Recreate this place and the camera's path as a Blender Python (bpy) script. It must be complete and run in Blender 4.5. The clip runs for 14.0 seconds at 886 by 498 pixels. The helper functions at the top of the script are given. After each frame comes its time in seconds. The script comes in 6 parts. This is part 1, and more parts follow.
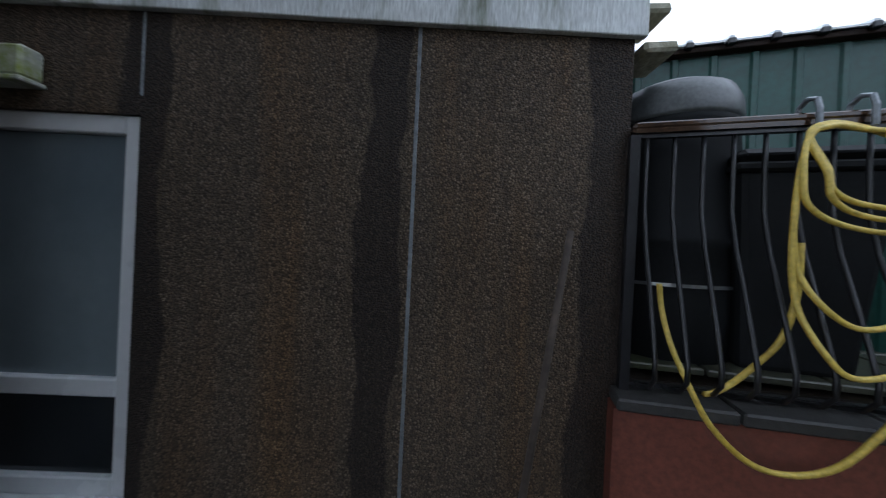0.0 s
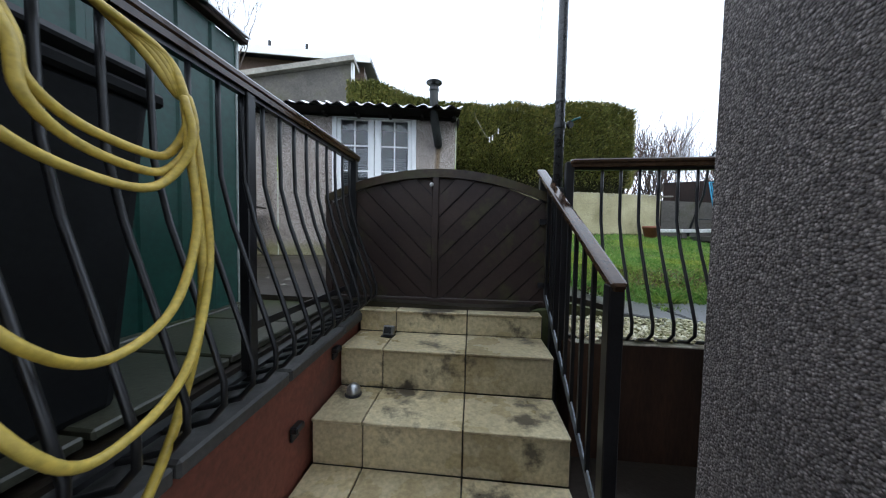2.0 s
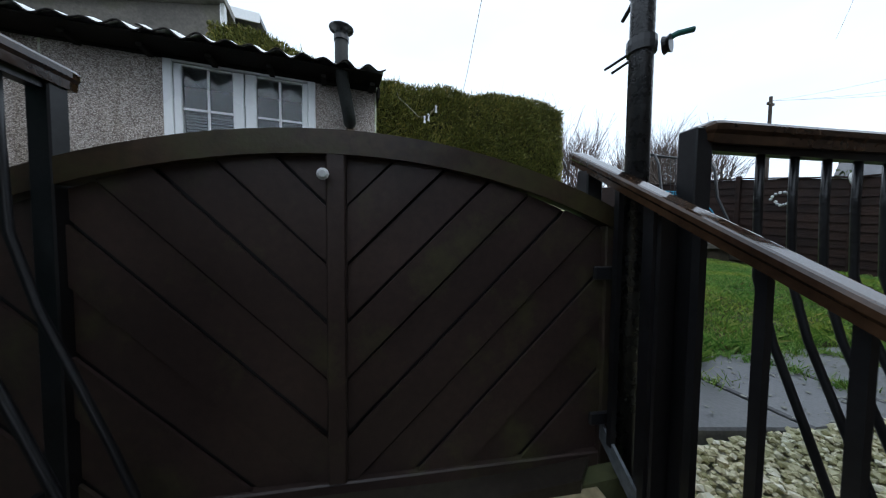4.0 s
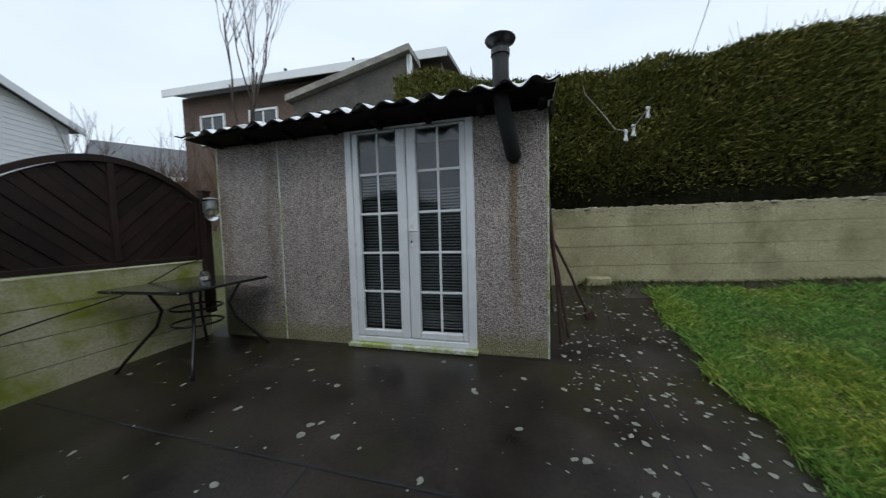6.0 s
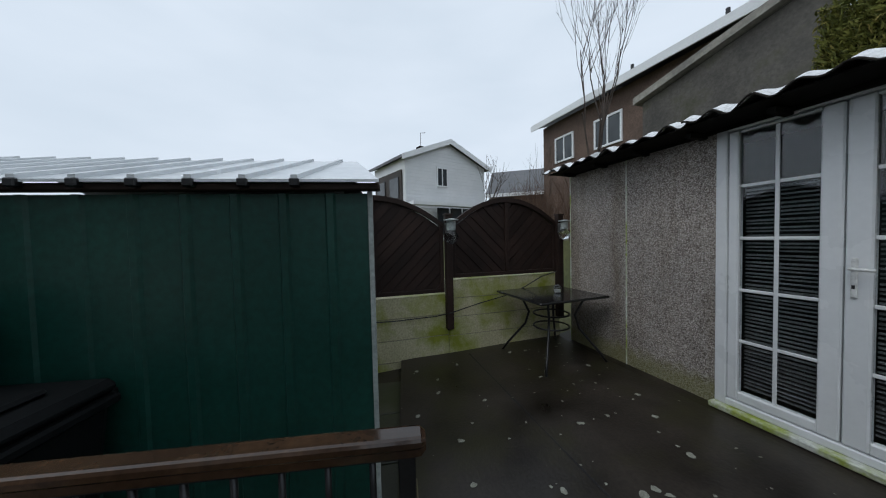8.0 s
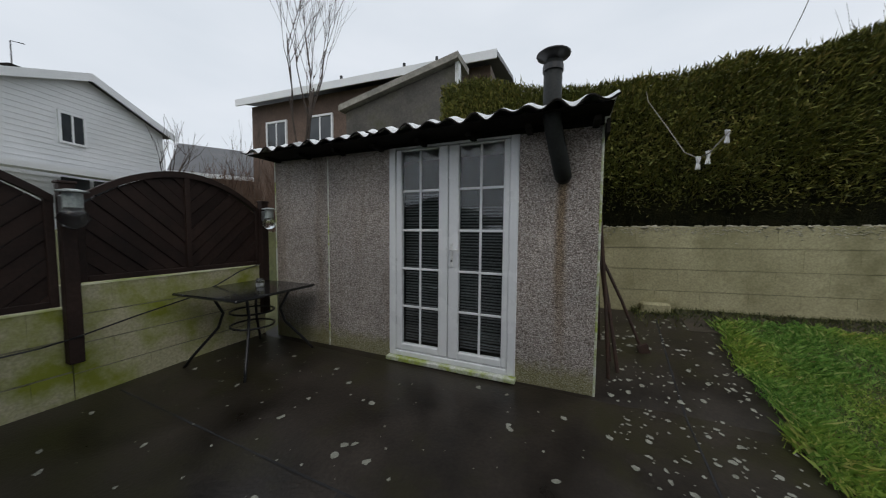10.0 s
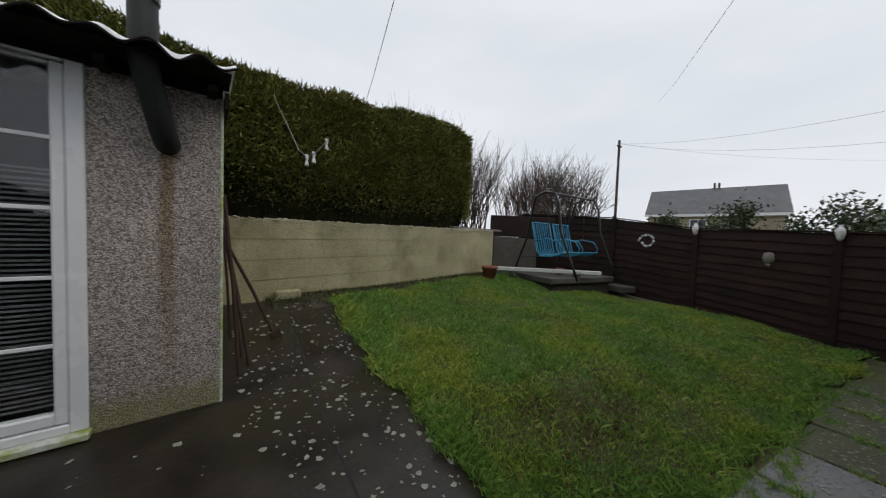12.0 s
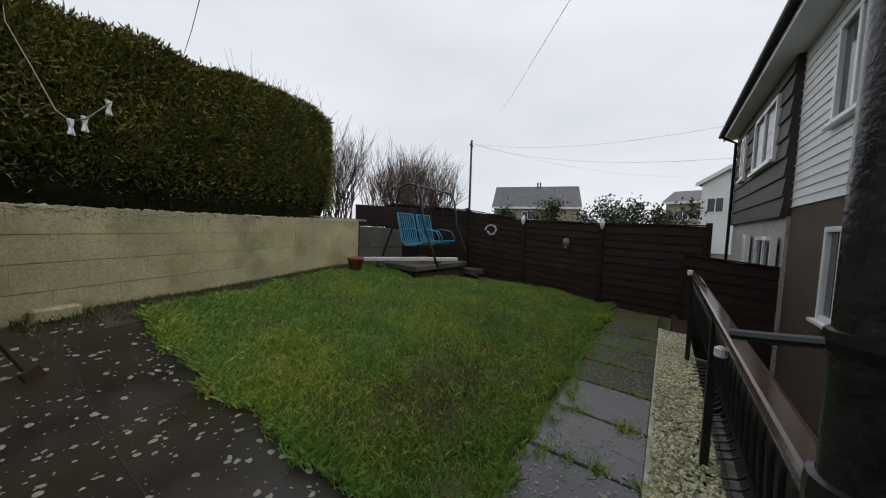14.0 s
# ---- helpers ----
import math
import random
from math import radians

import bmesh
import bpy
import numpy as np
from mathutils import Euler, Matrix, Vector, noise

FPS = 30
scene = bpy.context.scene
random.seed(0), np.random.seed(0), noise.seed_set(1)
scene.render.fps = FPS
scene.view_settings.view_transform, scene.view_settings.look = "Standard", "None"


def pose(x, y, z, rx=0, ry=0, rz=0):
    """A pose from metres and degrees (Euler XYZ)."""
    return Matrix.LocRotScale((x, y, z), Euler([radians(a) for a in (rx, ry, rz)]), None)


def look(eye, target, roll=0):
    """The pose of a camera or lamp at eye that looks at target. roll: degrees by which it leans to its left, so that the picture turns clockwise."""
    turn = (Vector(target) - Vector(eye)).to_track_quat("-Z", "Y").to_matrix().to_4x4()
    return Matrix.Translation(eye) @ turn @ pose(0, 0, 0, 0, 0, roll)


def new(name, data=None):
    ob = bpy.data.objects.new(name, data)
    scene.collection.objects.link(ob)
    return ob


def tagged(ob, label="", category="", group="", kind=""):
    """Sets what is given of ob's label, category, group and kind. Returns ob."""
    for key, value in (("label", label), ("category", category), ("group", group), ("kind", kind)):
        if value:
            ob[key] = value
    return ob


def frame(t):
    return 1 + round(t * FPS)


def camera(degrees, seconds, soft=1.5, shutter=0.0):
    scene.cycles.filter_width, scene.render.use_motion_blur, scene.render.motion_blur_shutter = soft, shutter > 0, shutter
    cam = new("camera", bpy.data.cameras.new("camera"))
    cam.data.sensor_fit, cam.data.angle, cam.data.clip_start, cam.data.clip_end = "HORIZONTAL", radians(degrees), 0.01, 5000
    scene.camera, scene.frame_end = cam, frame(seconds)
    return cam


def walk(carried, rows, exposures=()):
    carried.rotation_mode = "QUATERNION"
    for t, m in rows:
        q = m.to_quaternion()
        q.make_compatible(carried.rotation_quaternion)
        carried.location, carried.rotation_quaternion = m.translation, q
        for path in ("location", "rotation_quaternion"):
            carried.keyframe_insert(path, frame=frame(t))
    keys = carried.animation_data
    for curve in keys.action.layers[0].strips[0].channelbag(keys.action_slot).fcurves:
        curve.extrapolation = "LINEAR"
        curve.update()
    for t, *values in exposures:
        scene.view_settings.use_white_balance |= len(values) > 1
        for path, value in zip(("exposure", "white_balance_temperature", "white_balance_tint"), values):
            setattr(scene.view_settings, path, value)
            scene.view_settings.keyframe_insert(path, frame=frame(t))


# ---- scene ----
cam = camera(111.7, 14.0, soft=1.1, shutter=0.1)
PATH = [
    (0, (0.02, -5.275, 0.345), (-1.965, -5.475, 0.338), 2.7),
    (0.5, (-0.224, -5.257, 0.304), (-2.003, -4.343, 0.307), 3.0),
    (1, (-0.46, -5.054, 0.364), (-1.373, -3.276, 0.293), 1.9),
    (1.5, (-0.518, -4.85, 0.431), (-0.732, -2.863, 0.352), 1.0),
    (2, (-0.515, -4.593, 0.375), (-0.365, -2.602, 0.283), 1.0),
    (2.5, (-0.484, -4.295, 0.402), (-0.192, -2.319, 0.299), 1.1),
    (2.7, (-0.49, -4.165, 0.395), (-0.15, -2.197, 0.296), 1.0),
    (4.8, (-0.254, -2.951, 0.822), (0.512, -1.106, 0.737), 0.4),
    (5, (-0.212, -2.864, 0.898), (0.518, -1.003, 0.832), 0.7),
    (5.5, (-0.275, -2.73, 1.032), (0.23, -0.797, 0.925), 0.1),
    (6, (-0.212, -2.58, 1.124), (-0.72, -0.649, 1.01), -1.5),
    (6.5, (-0.251, -2.596, 1.247), (-1.532, -1.062, 1.181), -0.6),
    (7, (-0.329, -2.657, 1.307), (-2.112, -1.756, 1.224), -0.9),
    (7.2, (-0.262, -2.661, 1.358), (-2.185, -2.115, 1.291), -1.4),
    (9.3, (-0.304, -2.563, 1.314), (-1.88, -1.336, 1.218), 0.4),
    (9.5, (-0.285, -2.571, 1.288), (-1.612, -1.076, 1.205), 0.5),
    (10, (-0.215, -2.515, 1.3), (-0.985, -0.673, 1.184), 0.5),
    (10.2, (-0.131, -2.466, 1.27), (-0.725, -0.558, 1.173), 0.8),
    (10.5, (-0.198, -2.503, 1.229), (-0.537, -0.534, 1.135), 0.7),
    (11, (-0.165, -2.492, 1.213), (-0.341, -0.501, 1.123), 0.8),
    (11.5, (-0.164, -2.492, 1.187), (0.329, -0.555, 1.117), 0.7),
    (12, (-0.105, -2.515, 1.23), (1.146, -0.956, 1.149), 2.0),
    (12.5, (-0.101, -2.571, 1.29), (1.505, -1.385, 1.171), 2.1),
    (13, (-0.08, -2.605, 1.28), (1.692, -1.678, 1.172), 2.2),
    (13.5, (-0.066, -2.582, 1.277), (1.721, -1.686, 1.15), 1.9),
    (14, (-0.063, -2.576, 1.276), (1.72, -1.68, 1.145), 1.7),
]
walk(cam, [(t, look(eye, target, roll)) for t, eye, target, roll in PATH], [(0, 1.2, 5550, 10), (1.0, 1.38, 5600, 9), (1.5, 1.42, 5700, 9), (2.7, 1.12, 5650, 8), (4.8, 0.46, 5750, 6.5), (6.0, 0.28, 5900, 7), (7.2, 0.1, 5920, 6.5), (9.3, 0.02, 6150, 9), (11.0, 0.05, 6500, 10), (14.0, 0.08, 6500, 12)])

# ---- world, sun, exposure ----
world = bpy.data.worlds.new("overcast")
scene.world = world
world.use_nodes = True
wn, wl = world.node_tree.nodes, world.node_tree.links
wn.clear()
w_out = wn.new("ShaderNodeOutputWorld")
w_bg = wn.new("ShaderNodeBackground")
w_sky = wn.new("ShaderNodeTexSky")
w_sky.sky_type = "NISHITA"
w_sky.sun_disc = False
w_sky.sun_elevation = radians(38)
w_sky.sun_rotation = radians(150)
w_sky.dust_density = 6.0
w_mix = wn.new("ShaderNodeMix")
w_mix.data_type = "RGBA"
w_mix.inputs["Factor"].default_value = 0.93
w_co = wn.new("ShaderNodeTexCoord")
w_no = wn.new("ShaderNodeTexNoise")
w_no.inputs["Scale"].default_value = 1.6
w_no.inputs["Detail"].default_value = 4.0
w_map = wn.new("ShaderNodeMapping")
w_map.inputs["Scale"].default_value = (1.0, 1.0, 3.0)
w_ramp = wn.new("ShaderNodeValToRGB")
w_ramp.color_ramp.elements[0].position = 0.3
w_ramp.color_ramp.elements[0].color = (7.0, 7.45, 7.95, 1)
w_ramp.color_ramp.elements[1].position = 0.75
w_ramp.color_ramp.elements[1].color = (8.5, 8.75, 9.15, 1)
wl.new(w_co.outputs["Generated"], w_map.inputs["Vector"])
wl.new(w_map.outputs["Vector"], w_no.inputs["Vector"])
wl.new(w_no.outputs["Fac"], w_ramp.inputs["Fac"])
wl.new(w_sky.outputs["Color"], w_mix.inputs["A"])
wl.new(w_ramp.outputs["Color"], w_mix.inputs["B"])
wl.new(w_mix.outputs["Result"], w_bg.inputs["Color"])
w_bg.inputs["Strength"].default_value = 0.1
wl.new(w_bg.outputs["Background"], w_out.inputs["Surface"])

sun = new("sun", bpy.data.lights.new("sun", "SUN"))
sun.data.energy = 0.6
sun.data.angle = radians(30)
sun.data.color = (1.0, 0.96, 0.9)
sun.matrix_world = look((4, -8, 12), (0, 0, 0))


# ---- mesh helpers ----
def part(name, bm, material, parent=None, label="", smooth=False):
    me = bpy.data.meshes.new(name)
    bm.normal_update()
    bm.to_mesh(me)
    bm.free()
    if smooth:
        me.polygons.foreach_set("use_smooth", [True] * len(me.polygons))
    me.materials.append(material)
    ob = new(name, me)
    if parent is not None:
        ob.parent = parent
    if label:
        ob["label"] = label
    return ob


def data_part(name, verts, faces, material, parent=None, label=""):
    me = bpy.data.meshes.new(name)
    me.from_pydata([tuple(v) for v in verts], [], faces)
    me.materials.append(material)
    ob = new(name, me)
    if parent is not None:
        ob.parent = parent
    if label:
        ob["label"] = label
    return ob


def thing(name, m=None, label="", category="", group="", kind="", parent=None):
    ob = new(name)
    ob.empty_display_size = 0.1
    if parent is not None:
        ob.parent = parent
    if m is not None:
        ob.matrix_basis = m
    return tagged(ob, label, category, group, kind)


def BM():
    return bmesh.new()


def bx(bm, x0, x1, y0, y1, z0, z1, bevel=0.0, m=None):
    vs = [bm.verts.new(p) for p in ((x0, y0, z0), (x1, y0, z0), (x1, y1, z0), (x0, y1, z0), (x0, y0, z1), (x1, y0, z1), (x1, y1, z1), (x0, y1, z1))]
    fs = [bm.faces.new([vs[i] for i in f]) for f in ((3, 2, 1, 0), (4, 5, 6, 7), (0, 1, 5, 4), (1, 2, 6, 5), (2, 3, 7, 6), (3, 0, 4, 7))]
    if bevel > 0:
        es = list({e for f in fs for e in f.edges})
        r = bmesh.ops.bevel(bm, geom=es, offset=bevel, segments=1, affect="EDGES", profile=0.6)
        vs = list({v for f in r["faces"] for v in f.verts} | {v for v in vs if v.is_valid})
    if m is not None:
        for v in vs:
            v.co = m @ v.co
    return bm


def box(name, x0, x1, y0, y1, z0, z1, material, parent=None, bevel=0.0, label=""):
    return part(name, bx(BM(), x0, x1, y0, y1, z0, z1, bevel), material, parent, label)


def tube(bm, pts, r, n=8, taper=None, cap=True):
    """Sweep a round section along a line of points."""
    pts = [Vector(p) for p in pts]
    rings = []
    ref = None
    for i, p in enumerate(pts):
        d = (pts[min(i + 1, len(pts) - 1)] - pts[max(i - 1, 0)]).normalized()
        if ref is None:
            ref = d.orthogonal().normalized()
        else:
            ref = (ref - d * ref.dot(d))
            ref = ref.normalized() if ref.length > 1e-5 else d.orthogonal().normalized()
        b = d.cross(ref)
        rr = r if taper is None else r + (taper - r) * i / (len(pts) - 1)
        rings.append([bm.verts.new(p + (ref * math.cos(a) + b * math.sin(a)) * rr) for a in (2 * math.pi * k / n for k in range(n))])
    for a, b in zip(rings, rings[1:]):
        for k in range(n):
            bm.faces.new((a[k], a[(k + 1) % n], b[(k + 1) % n], b[k]))
    if cap:
        bm.faces.new(rings[0][::-1])
        bm.faces.new(rings[-1])
    return bm


def lathe(bm, profile, n=20, m=None):
    """Turn (radius, height) pairs round z."""
    rings = []
    for r, z in profile:
        ring = [Vector((r * math.cos(2 * math.pi * k / n), r * math.sin(2 * math.pi * k / n), z)) for k in range(n)]
        rings.append([bm.verts.new(m @ v if m else v) for v in ring])
    for a, b in zip(rings, rings[1:]):
        for k in range(n):
            bm.faces.new((a[k], a[(k + 1) % n], b[(k + 1) % n], b[k]))
    bm.faces.new(rings[0][::-1])
    bm.faces.new(rings[-1])
    return bm


def prism(bm, outline, h0, h1, m=None):
    """Extrude a flat outline of (x, y) from z = h0 to z = h1."""
    lo = [bm.verts.new(m @ Vector((x, y, h0)) if m else (x, y, h0)) for x, y in outline]
    hi = [bm.verts.new(m @ Vector((x, y, h1)) if m else (x, y, h1)) for x, y in outline]
    n = len(outline)
    bm.faces.new(lo[::-1])
    bm.faces.new(hi)
    for k in range(n):
        bm.faces.new((lo[k], lo[(k + 1) % n], hi[(k + 1) % n], hi[k]))
    return bm


# stands an outline drawn in x and z upright: its depth runs along y
UPRIGHT = Matrix(((1, 0, 0, 0), (0, 0, 1, 0), (0, 1, 0, 0), (0, 0, 0, 1)))
# the house, its steps and railings stand askew to the shed by ten degrees
HOUSE = pose(0, -2.8, 0, 0, 0, -10)


def hs(u, v, z=0.0):
    return HOUSE @ Vector((u, v, z))


# ---- materials ----
def nodes_of(name):
    m = bpy.data.materials.new(name)
    m.use_nodes = True
    nt = m.node_tree
    return m, nt.nodes, nt.links, nt.nodes["Principled BSDF"]


def noise_node(n, l, scale, detail=4.0, stretch=(1, 1, 1), rough=0.55):
    geo = n.new("ShaderNodeNewGeometry")
    mp = n.new("ShaderNodeMapping")
    mp.inputs["Scale"].default_value = stretch
    t = n.new("ShaderNodeTexNoise")
    t.inputs["Scale"].default_value = scale
    t.inputs["Detail"].default_value = detail
    t.inputs["Roughness"].default_value = rough
    l.new(geo.outputs["Position"], mp.inputs["Vector"])
    l.new(mp.outputs["Vector"], t.inputs["Vector"])
    return t


def ramp_node(n, l, src, stops):
    r = n.new("ShaderNodeValToRGB")
    el = r.color_ramp.elements
    while len(el) < len(stops):
        el.new(0.5)
    for e, (p, c) in zip(el, stops):
        e.position = p
        e.color = (*c, 1) if len(c) == 3 else c
    l.new(src, r.inputs["Fac"])
    return r


def mix_node(n, l, fac, a, b, blend="MIX"):
    m = n.new("ShaderNodeMix")
    m.data_type = "RGBA"
    m.blend_type = blend
    for key, val in (("Factor", fac), ("A", a), ("B", b)):
        if hasattr(val, "is_output"):
            l.new(val, m.inputs[key])
        elif key == "Factor":
            m.inputs[key].default_value = val
        else:
            m.inputs[key].default_value = (*val, 1)
    return m.outputs["Result"]


def bump_node(n, l, b, height, strength, dist):
    k = n.new("ShaderNodeBump")
    k.inputs["Strength"].default_value = strength
    k.inputs["Distance"].default_value = dist
    l.new(height, k.inputs["Height"])
    l.new(k.outputs["Normal"], b.inputs["Normal"])
    return k


def surface(name, c1, c2, scale=6.0, fine=60.0, rough=(0.5, 0.8), bump=0.3, dist=0.004, metal=0.0, stretch=(1, 1, 1), stain=None, stain_scale=1.2, stain_at=(0.5, 0.7), vary=0.0, spec=0.5, grain_amt=1.0):
    """A surface with two scales of colour change, grain relief, and, where given, stains of a third colour."""
    m, n, l, b = nodes_of(name)
    big = noise_node(n, l, scale, 5.0, stretch)
    small = noise_node(n, l, fine, 3.0, stretch)
    col = ramp_node(n, l, big.outputs["Fac"], [(0.3, c1), (0.7, c2)]).outputs["Color"]
    grain = ramp_node(n, l, small.outputs["Fac"], [(0.3, (1 - 0.28 * grain_amt,) * 3), (0.7, (1 + 0.15 * grain_amt,) * 3)]).outputs["Color"]
    col = mix_node(n, l, 1.0, col, grain, "MULTIPLY")
    if vary > 0:
        info = n.new("ShaderNodeObjectInfo")
        vr = ramp_node(n, l, info.outputs["Random"], [(0.0, (1 - vary,) * 3), (1.0, (1 + vary,) * 3)]).outputs["Color"]
        col = mix_node(n, l, 1.0, col, vr, "MULTIPLY")
    if stain:
        sn = noise_node(n, l, stain_scale, 6.0, stretch, 0.65)
        f = ramp_node(n, l, sn.outputs["Fac"], [(stain_at[0], (0, 0, 0)), (stain_at[1], (1, 1, 1))]).outputs["Color"]
        col = mix_node(n, l, f, col, stain)
    l.new(col, b.inputs["Base Color"])
    rr = n.new("ShaderNodeMapRange")
    rr.inputs["To Min"].default_value, rr.inputs["To Max"].default_value = rough
    l.new(big.outputs["Fac"], rr.inputs["Value"])
    l.new(rr.outputs["Result"], b.inputs["Roughness"])
    b.inputs["Metallic"].default_value = metal
    b.inputs["Specular IOR Level"].default_value = spec
    if bump > 0:
        bump_node(n, l, b, small.outputs["Fac"], bump, dist)
    return m


def pebbledash(name, stones, size=95.0, rough=0.75, stain=None, stain_at=(0.5, 0.7), stain_stretch=(3.0, 3.0, 0.35), moss=None, moss_top=0.4, streaks=(), rust=None, relief=0.008):
    """Render with small stones thrown on it: cells of several tints, each standing proud."""
    m, n, l, b = nodes_of(name)
    geo = n.new("ShaderNodeNewGeometry")
    v = n.new("ShaderNodeTexVoronoi")
    v.inputs["Scale"].default_value = size
    l.new(geo.outputs["Position"], v.inputs["Vector"])
    sep = n.new("ShaderNodeSeparateColor")
    l.new(v.outputs["Color"], sep.inputs["Color"])
    col = ramp_node(n, l, sep.outputs["Red"], stones).outputs["Color"]
    big = noise_node(n, l, 1.7, 5.0)
    tone = ramp_node(n, l, big.outputs["Fac"], [(0.3, (0.8, 0.8, 0.8)), (0.7, (1.1, 1.08, 1.05))]).outputs["Color"]
    col = mix_node(n, l, 1.0, col, tone, "MULTIPLY")
    gap = ramp_node(n, l, v.outputs["Distance"], [(0.25, (1, 1, 1)), (0.75, (0.45, 0.44, 0.42))]).outputs["Color"]
    col = mix_node(n, l, 1.0, col, gap, "MULTIPLY")
    if stain:
        sn = noise_node(n, l, 0.9, 5.0, stain_stretch, 0.6)
        f = ramp_node(n, l, sn.outputs["Fac"], [(stain_at[0], (0, 0, 0)), (stain_at[1], (1, 1, 1))]).outputs["Color"]
        col = mix_node(n, l, f, col, mix_node(n, l, 1.0, col, stain, "MULTIPLY"))
    if streaks:
        tc = n.new("ShaderNodeTexCoord")
        so = n.new("ShaderNodeSeparateXYZ")
        l.new(tc.outputs["Object"], so.inputs["Vector"])
        wob = noise_node(n, l, 2.2, 5.0, (1, 1, 0.8), 0.6)
        for c, w in streaks:
            # distance from the streak's own wandering line
            a1 = n.new("ShaderNodeMath")
            a1.operation = "MULTIPLY_ADD"
            a1.inputs[1].default_value = 0.22
            l.new(wob.outputs["Fac"], a1.inputs[0])
            l.new(so.outputs["X"], a1.inputs[2])
            a2 = n.new("ShaderNodeMath")
            a2.operation = "SUBTRACT"
            a2.inputs[1].default_value = c + 0.11
            l.new(a1.outputs["Value"], a2.inputs[0])
            a3 = n.new("ShaderNodeMath")
            a3.operation = "ABSOLUTE"
            l.new(a2.outputs["Value"], a3.inputs[0])
            f = ramp_node(n, l, a3.outputs["Value"], [(w * 0.93, (1, 1, 1)), (w * 1.07, (0, 0, 0))]).outputs["Color"]
            col = mix_node(n, l, f, col, mix_node(n, l, 1.0, col, (0.3, 0.27, 0.27), "MULTIPLY"))
    if rust:
        # a run of rust down the wall, widest and faintest at its foot
        rs = n.new("ShaderNodeSeparateXYZ")
        l.new(geo.outputs["Position"], rs.inputs["Vector"])
        rw = noise_node(n, l, 3.0, 4.0, (1, 1, 0.5), 0.6)
        r1 = n.new("ShaderNodeMath")
        r1.operation = "MULTIPLY_ADD"
        r1.inputs[1].default_value = 0.1
        l.new(rw.outputs["Fac"], r1.inputs[0])
        l.new(rs.outputs["X"], r1.inputs[2])
        r2 = n.new("ShaderNodeMath")
        r2.operation = "SUBTRACT"
        r2.inputs[1].default_value = rust[0] + 0.05
        l.new(r1.outputs["Value"], r2.inputs[0])
        r3 = n.new("ShaderNodeMath")
        r3.operation = "ABSOLUTE"
        l.new(r2.outputs["Value"], r3.inputs[0])
        across = ramp_node(n, l, r3.outputs["Value"], [(0.015, (1, 1, 1)), (rust[1], (0, 0, 0))]).outputs["Color"]
        down = ramp_node(n, l, rs.outputs["Z"], [(0.0, (0, 0, 0)), (rust[2] / 2.6, (0.8, 0.8, 0.8)), (rust[2] * 0.98, (1, 1, 1)), (rust[2], (0, 0, 0))])
        zs = n.new("ShaderNodeMath")
        zs.operation = "DIVIDE"
        zs.inputs[1].default_value = 1.0
        down.color_ramp.elements[1].position = 0.4
        down.color_ramp.elements[2].position = 0.68
        down.color_ramp.elements[3].position = 0.7
        zs.inputs[1].default_value = rust[2] / 0.7
        l.new(rs.outputs["Z"], zs.inputs[0])
        l.new(zs.outputs["Value"], down.inputs["Fac"])
        f = mix_node(n, l, 1.0, across, down.outputs["Color"], "MULTIPLY")
        col = mix_node(n, l, f, col, mix_node(n, l, 1.0, col, (0.55, 0.44, 0.28), "MULTIPLY"))
    if moss:
        sx = n.new("ShaderNodeSeparateXYZ")
        l.new(geo.outputs["Position"], sx.inputs["Vector"])
        mn = noise_node(n, l, 9.0, 6.0, (1, 1, 1), 0.75)
        add = n.new("ShaderNodeMath")
        add.operation = "MULTIPLY_ADD"
        add.inputs[1].default_value = -0.3
        l.new(mn.outputs["Fac"], add.inputs[0])
        l.new(sx.outputs["Z"], add.inputs[2])
        f = ramp_node(n, l, add.outputs["Value"], [(0.0, (0.6, 0.6, 0.6)), (moss_top, (0, 0, 0))]).outputs["Color"]
        col = mix_node(n, l, f, col, moss)
    l.new(col, b.inputs["Base Color"])
    b.inputs["Roughness"].default_value = rough
    inv = n.new("ShaderNodeMath")
    inv.operation = "SUBTRACT"
    inv.inputs[0].default_value = 1.0
    l.new(v.outputs["Distance"], inv.inputs[1])
    bump_node(n, l, b, inv.outputs["Value"], 0.8, relief)
    return m


M = {}
M["dash_shed"] = pebbledash("pale_pebbledash", [(0.0, (0.2, 0.16, 0.14)), (0.3, (0.42, 0.37, 0.34)), (0.6, (0.6, 0.54, 0.5)), (1.0, (0.74, 0.69, 0.67))], 125, 0.75, (0.62, 0.58, 0.5), (0.5, 0.68), moss=(0.2, 0.2, 0.05), moss_top=0.12, rust=(-0.27, 0.06, 1.78))
M["dash_brown"] = pebbledash("brown_pebbledash", [(0.0, (0.05, 0.035, 0.023)), (0.4, (0.096, 0.068, 0.045)), (0.8, (0.14, 0.102, 0.068)), (1.0, (0.21, 0.165, 0.12))], 120, 0.85, stain=(1.25, 0.98, 0.6), stain_at=(0.5, 0.72), streaks=((1.06, 0.085), (0.07, 0.13), (2.1, 0.1)))
M["dash_house"] = pebbledash("grey_pebbledash", [(0.0, (0.1, 0.085, 0.08)), (0.4, (0.185, 0.16, 0.152)), (0.8, (0.27, 0.235, 0.222)), (1.0, (0.38, 0.335, 0.315))], 230, 0.85, relief=0.0032)
M["concrete"] = surface("wet_dark_concrete", (0.011, 0.0085, 0.0062), (0.044, 0.035, 0.027), 2.1, 45, (0.12, 0.62), 0.4, 0.004, stain=(0.03, 0.027, 0.0115), stain_scale=1.3, stain_at=(0.5, 0.66), spec=0.34)
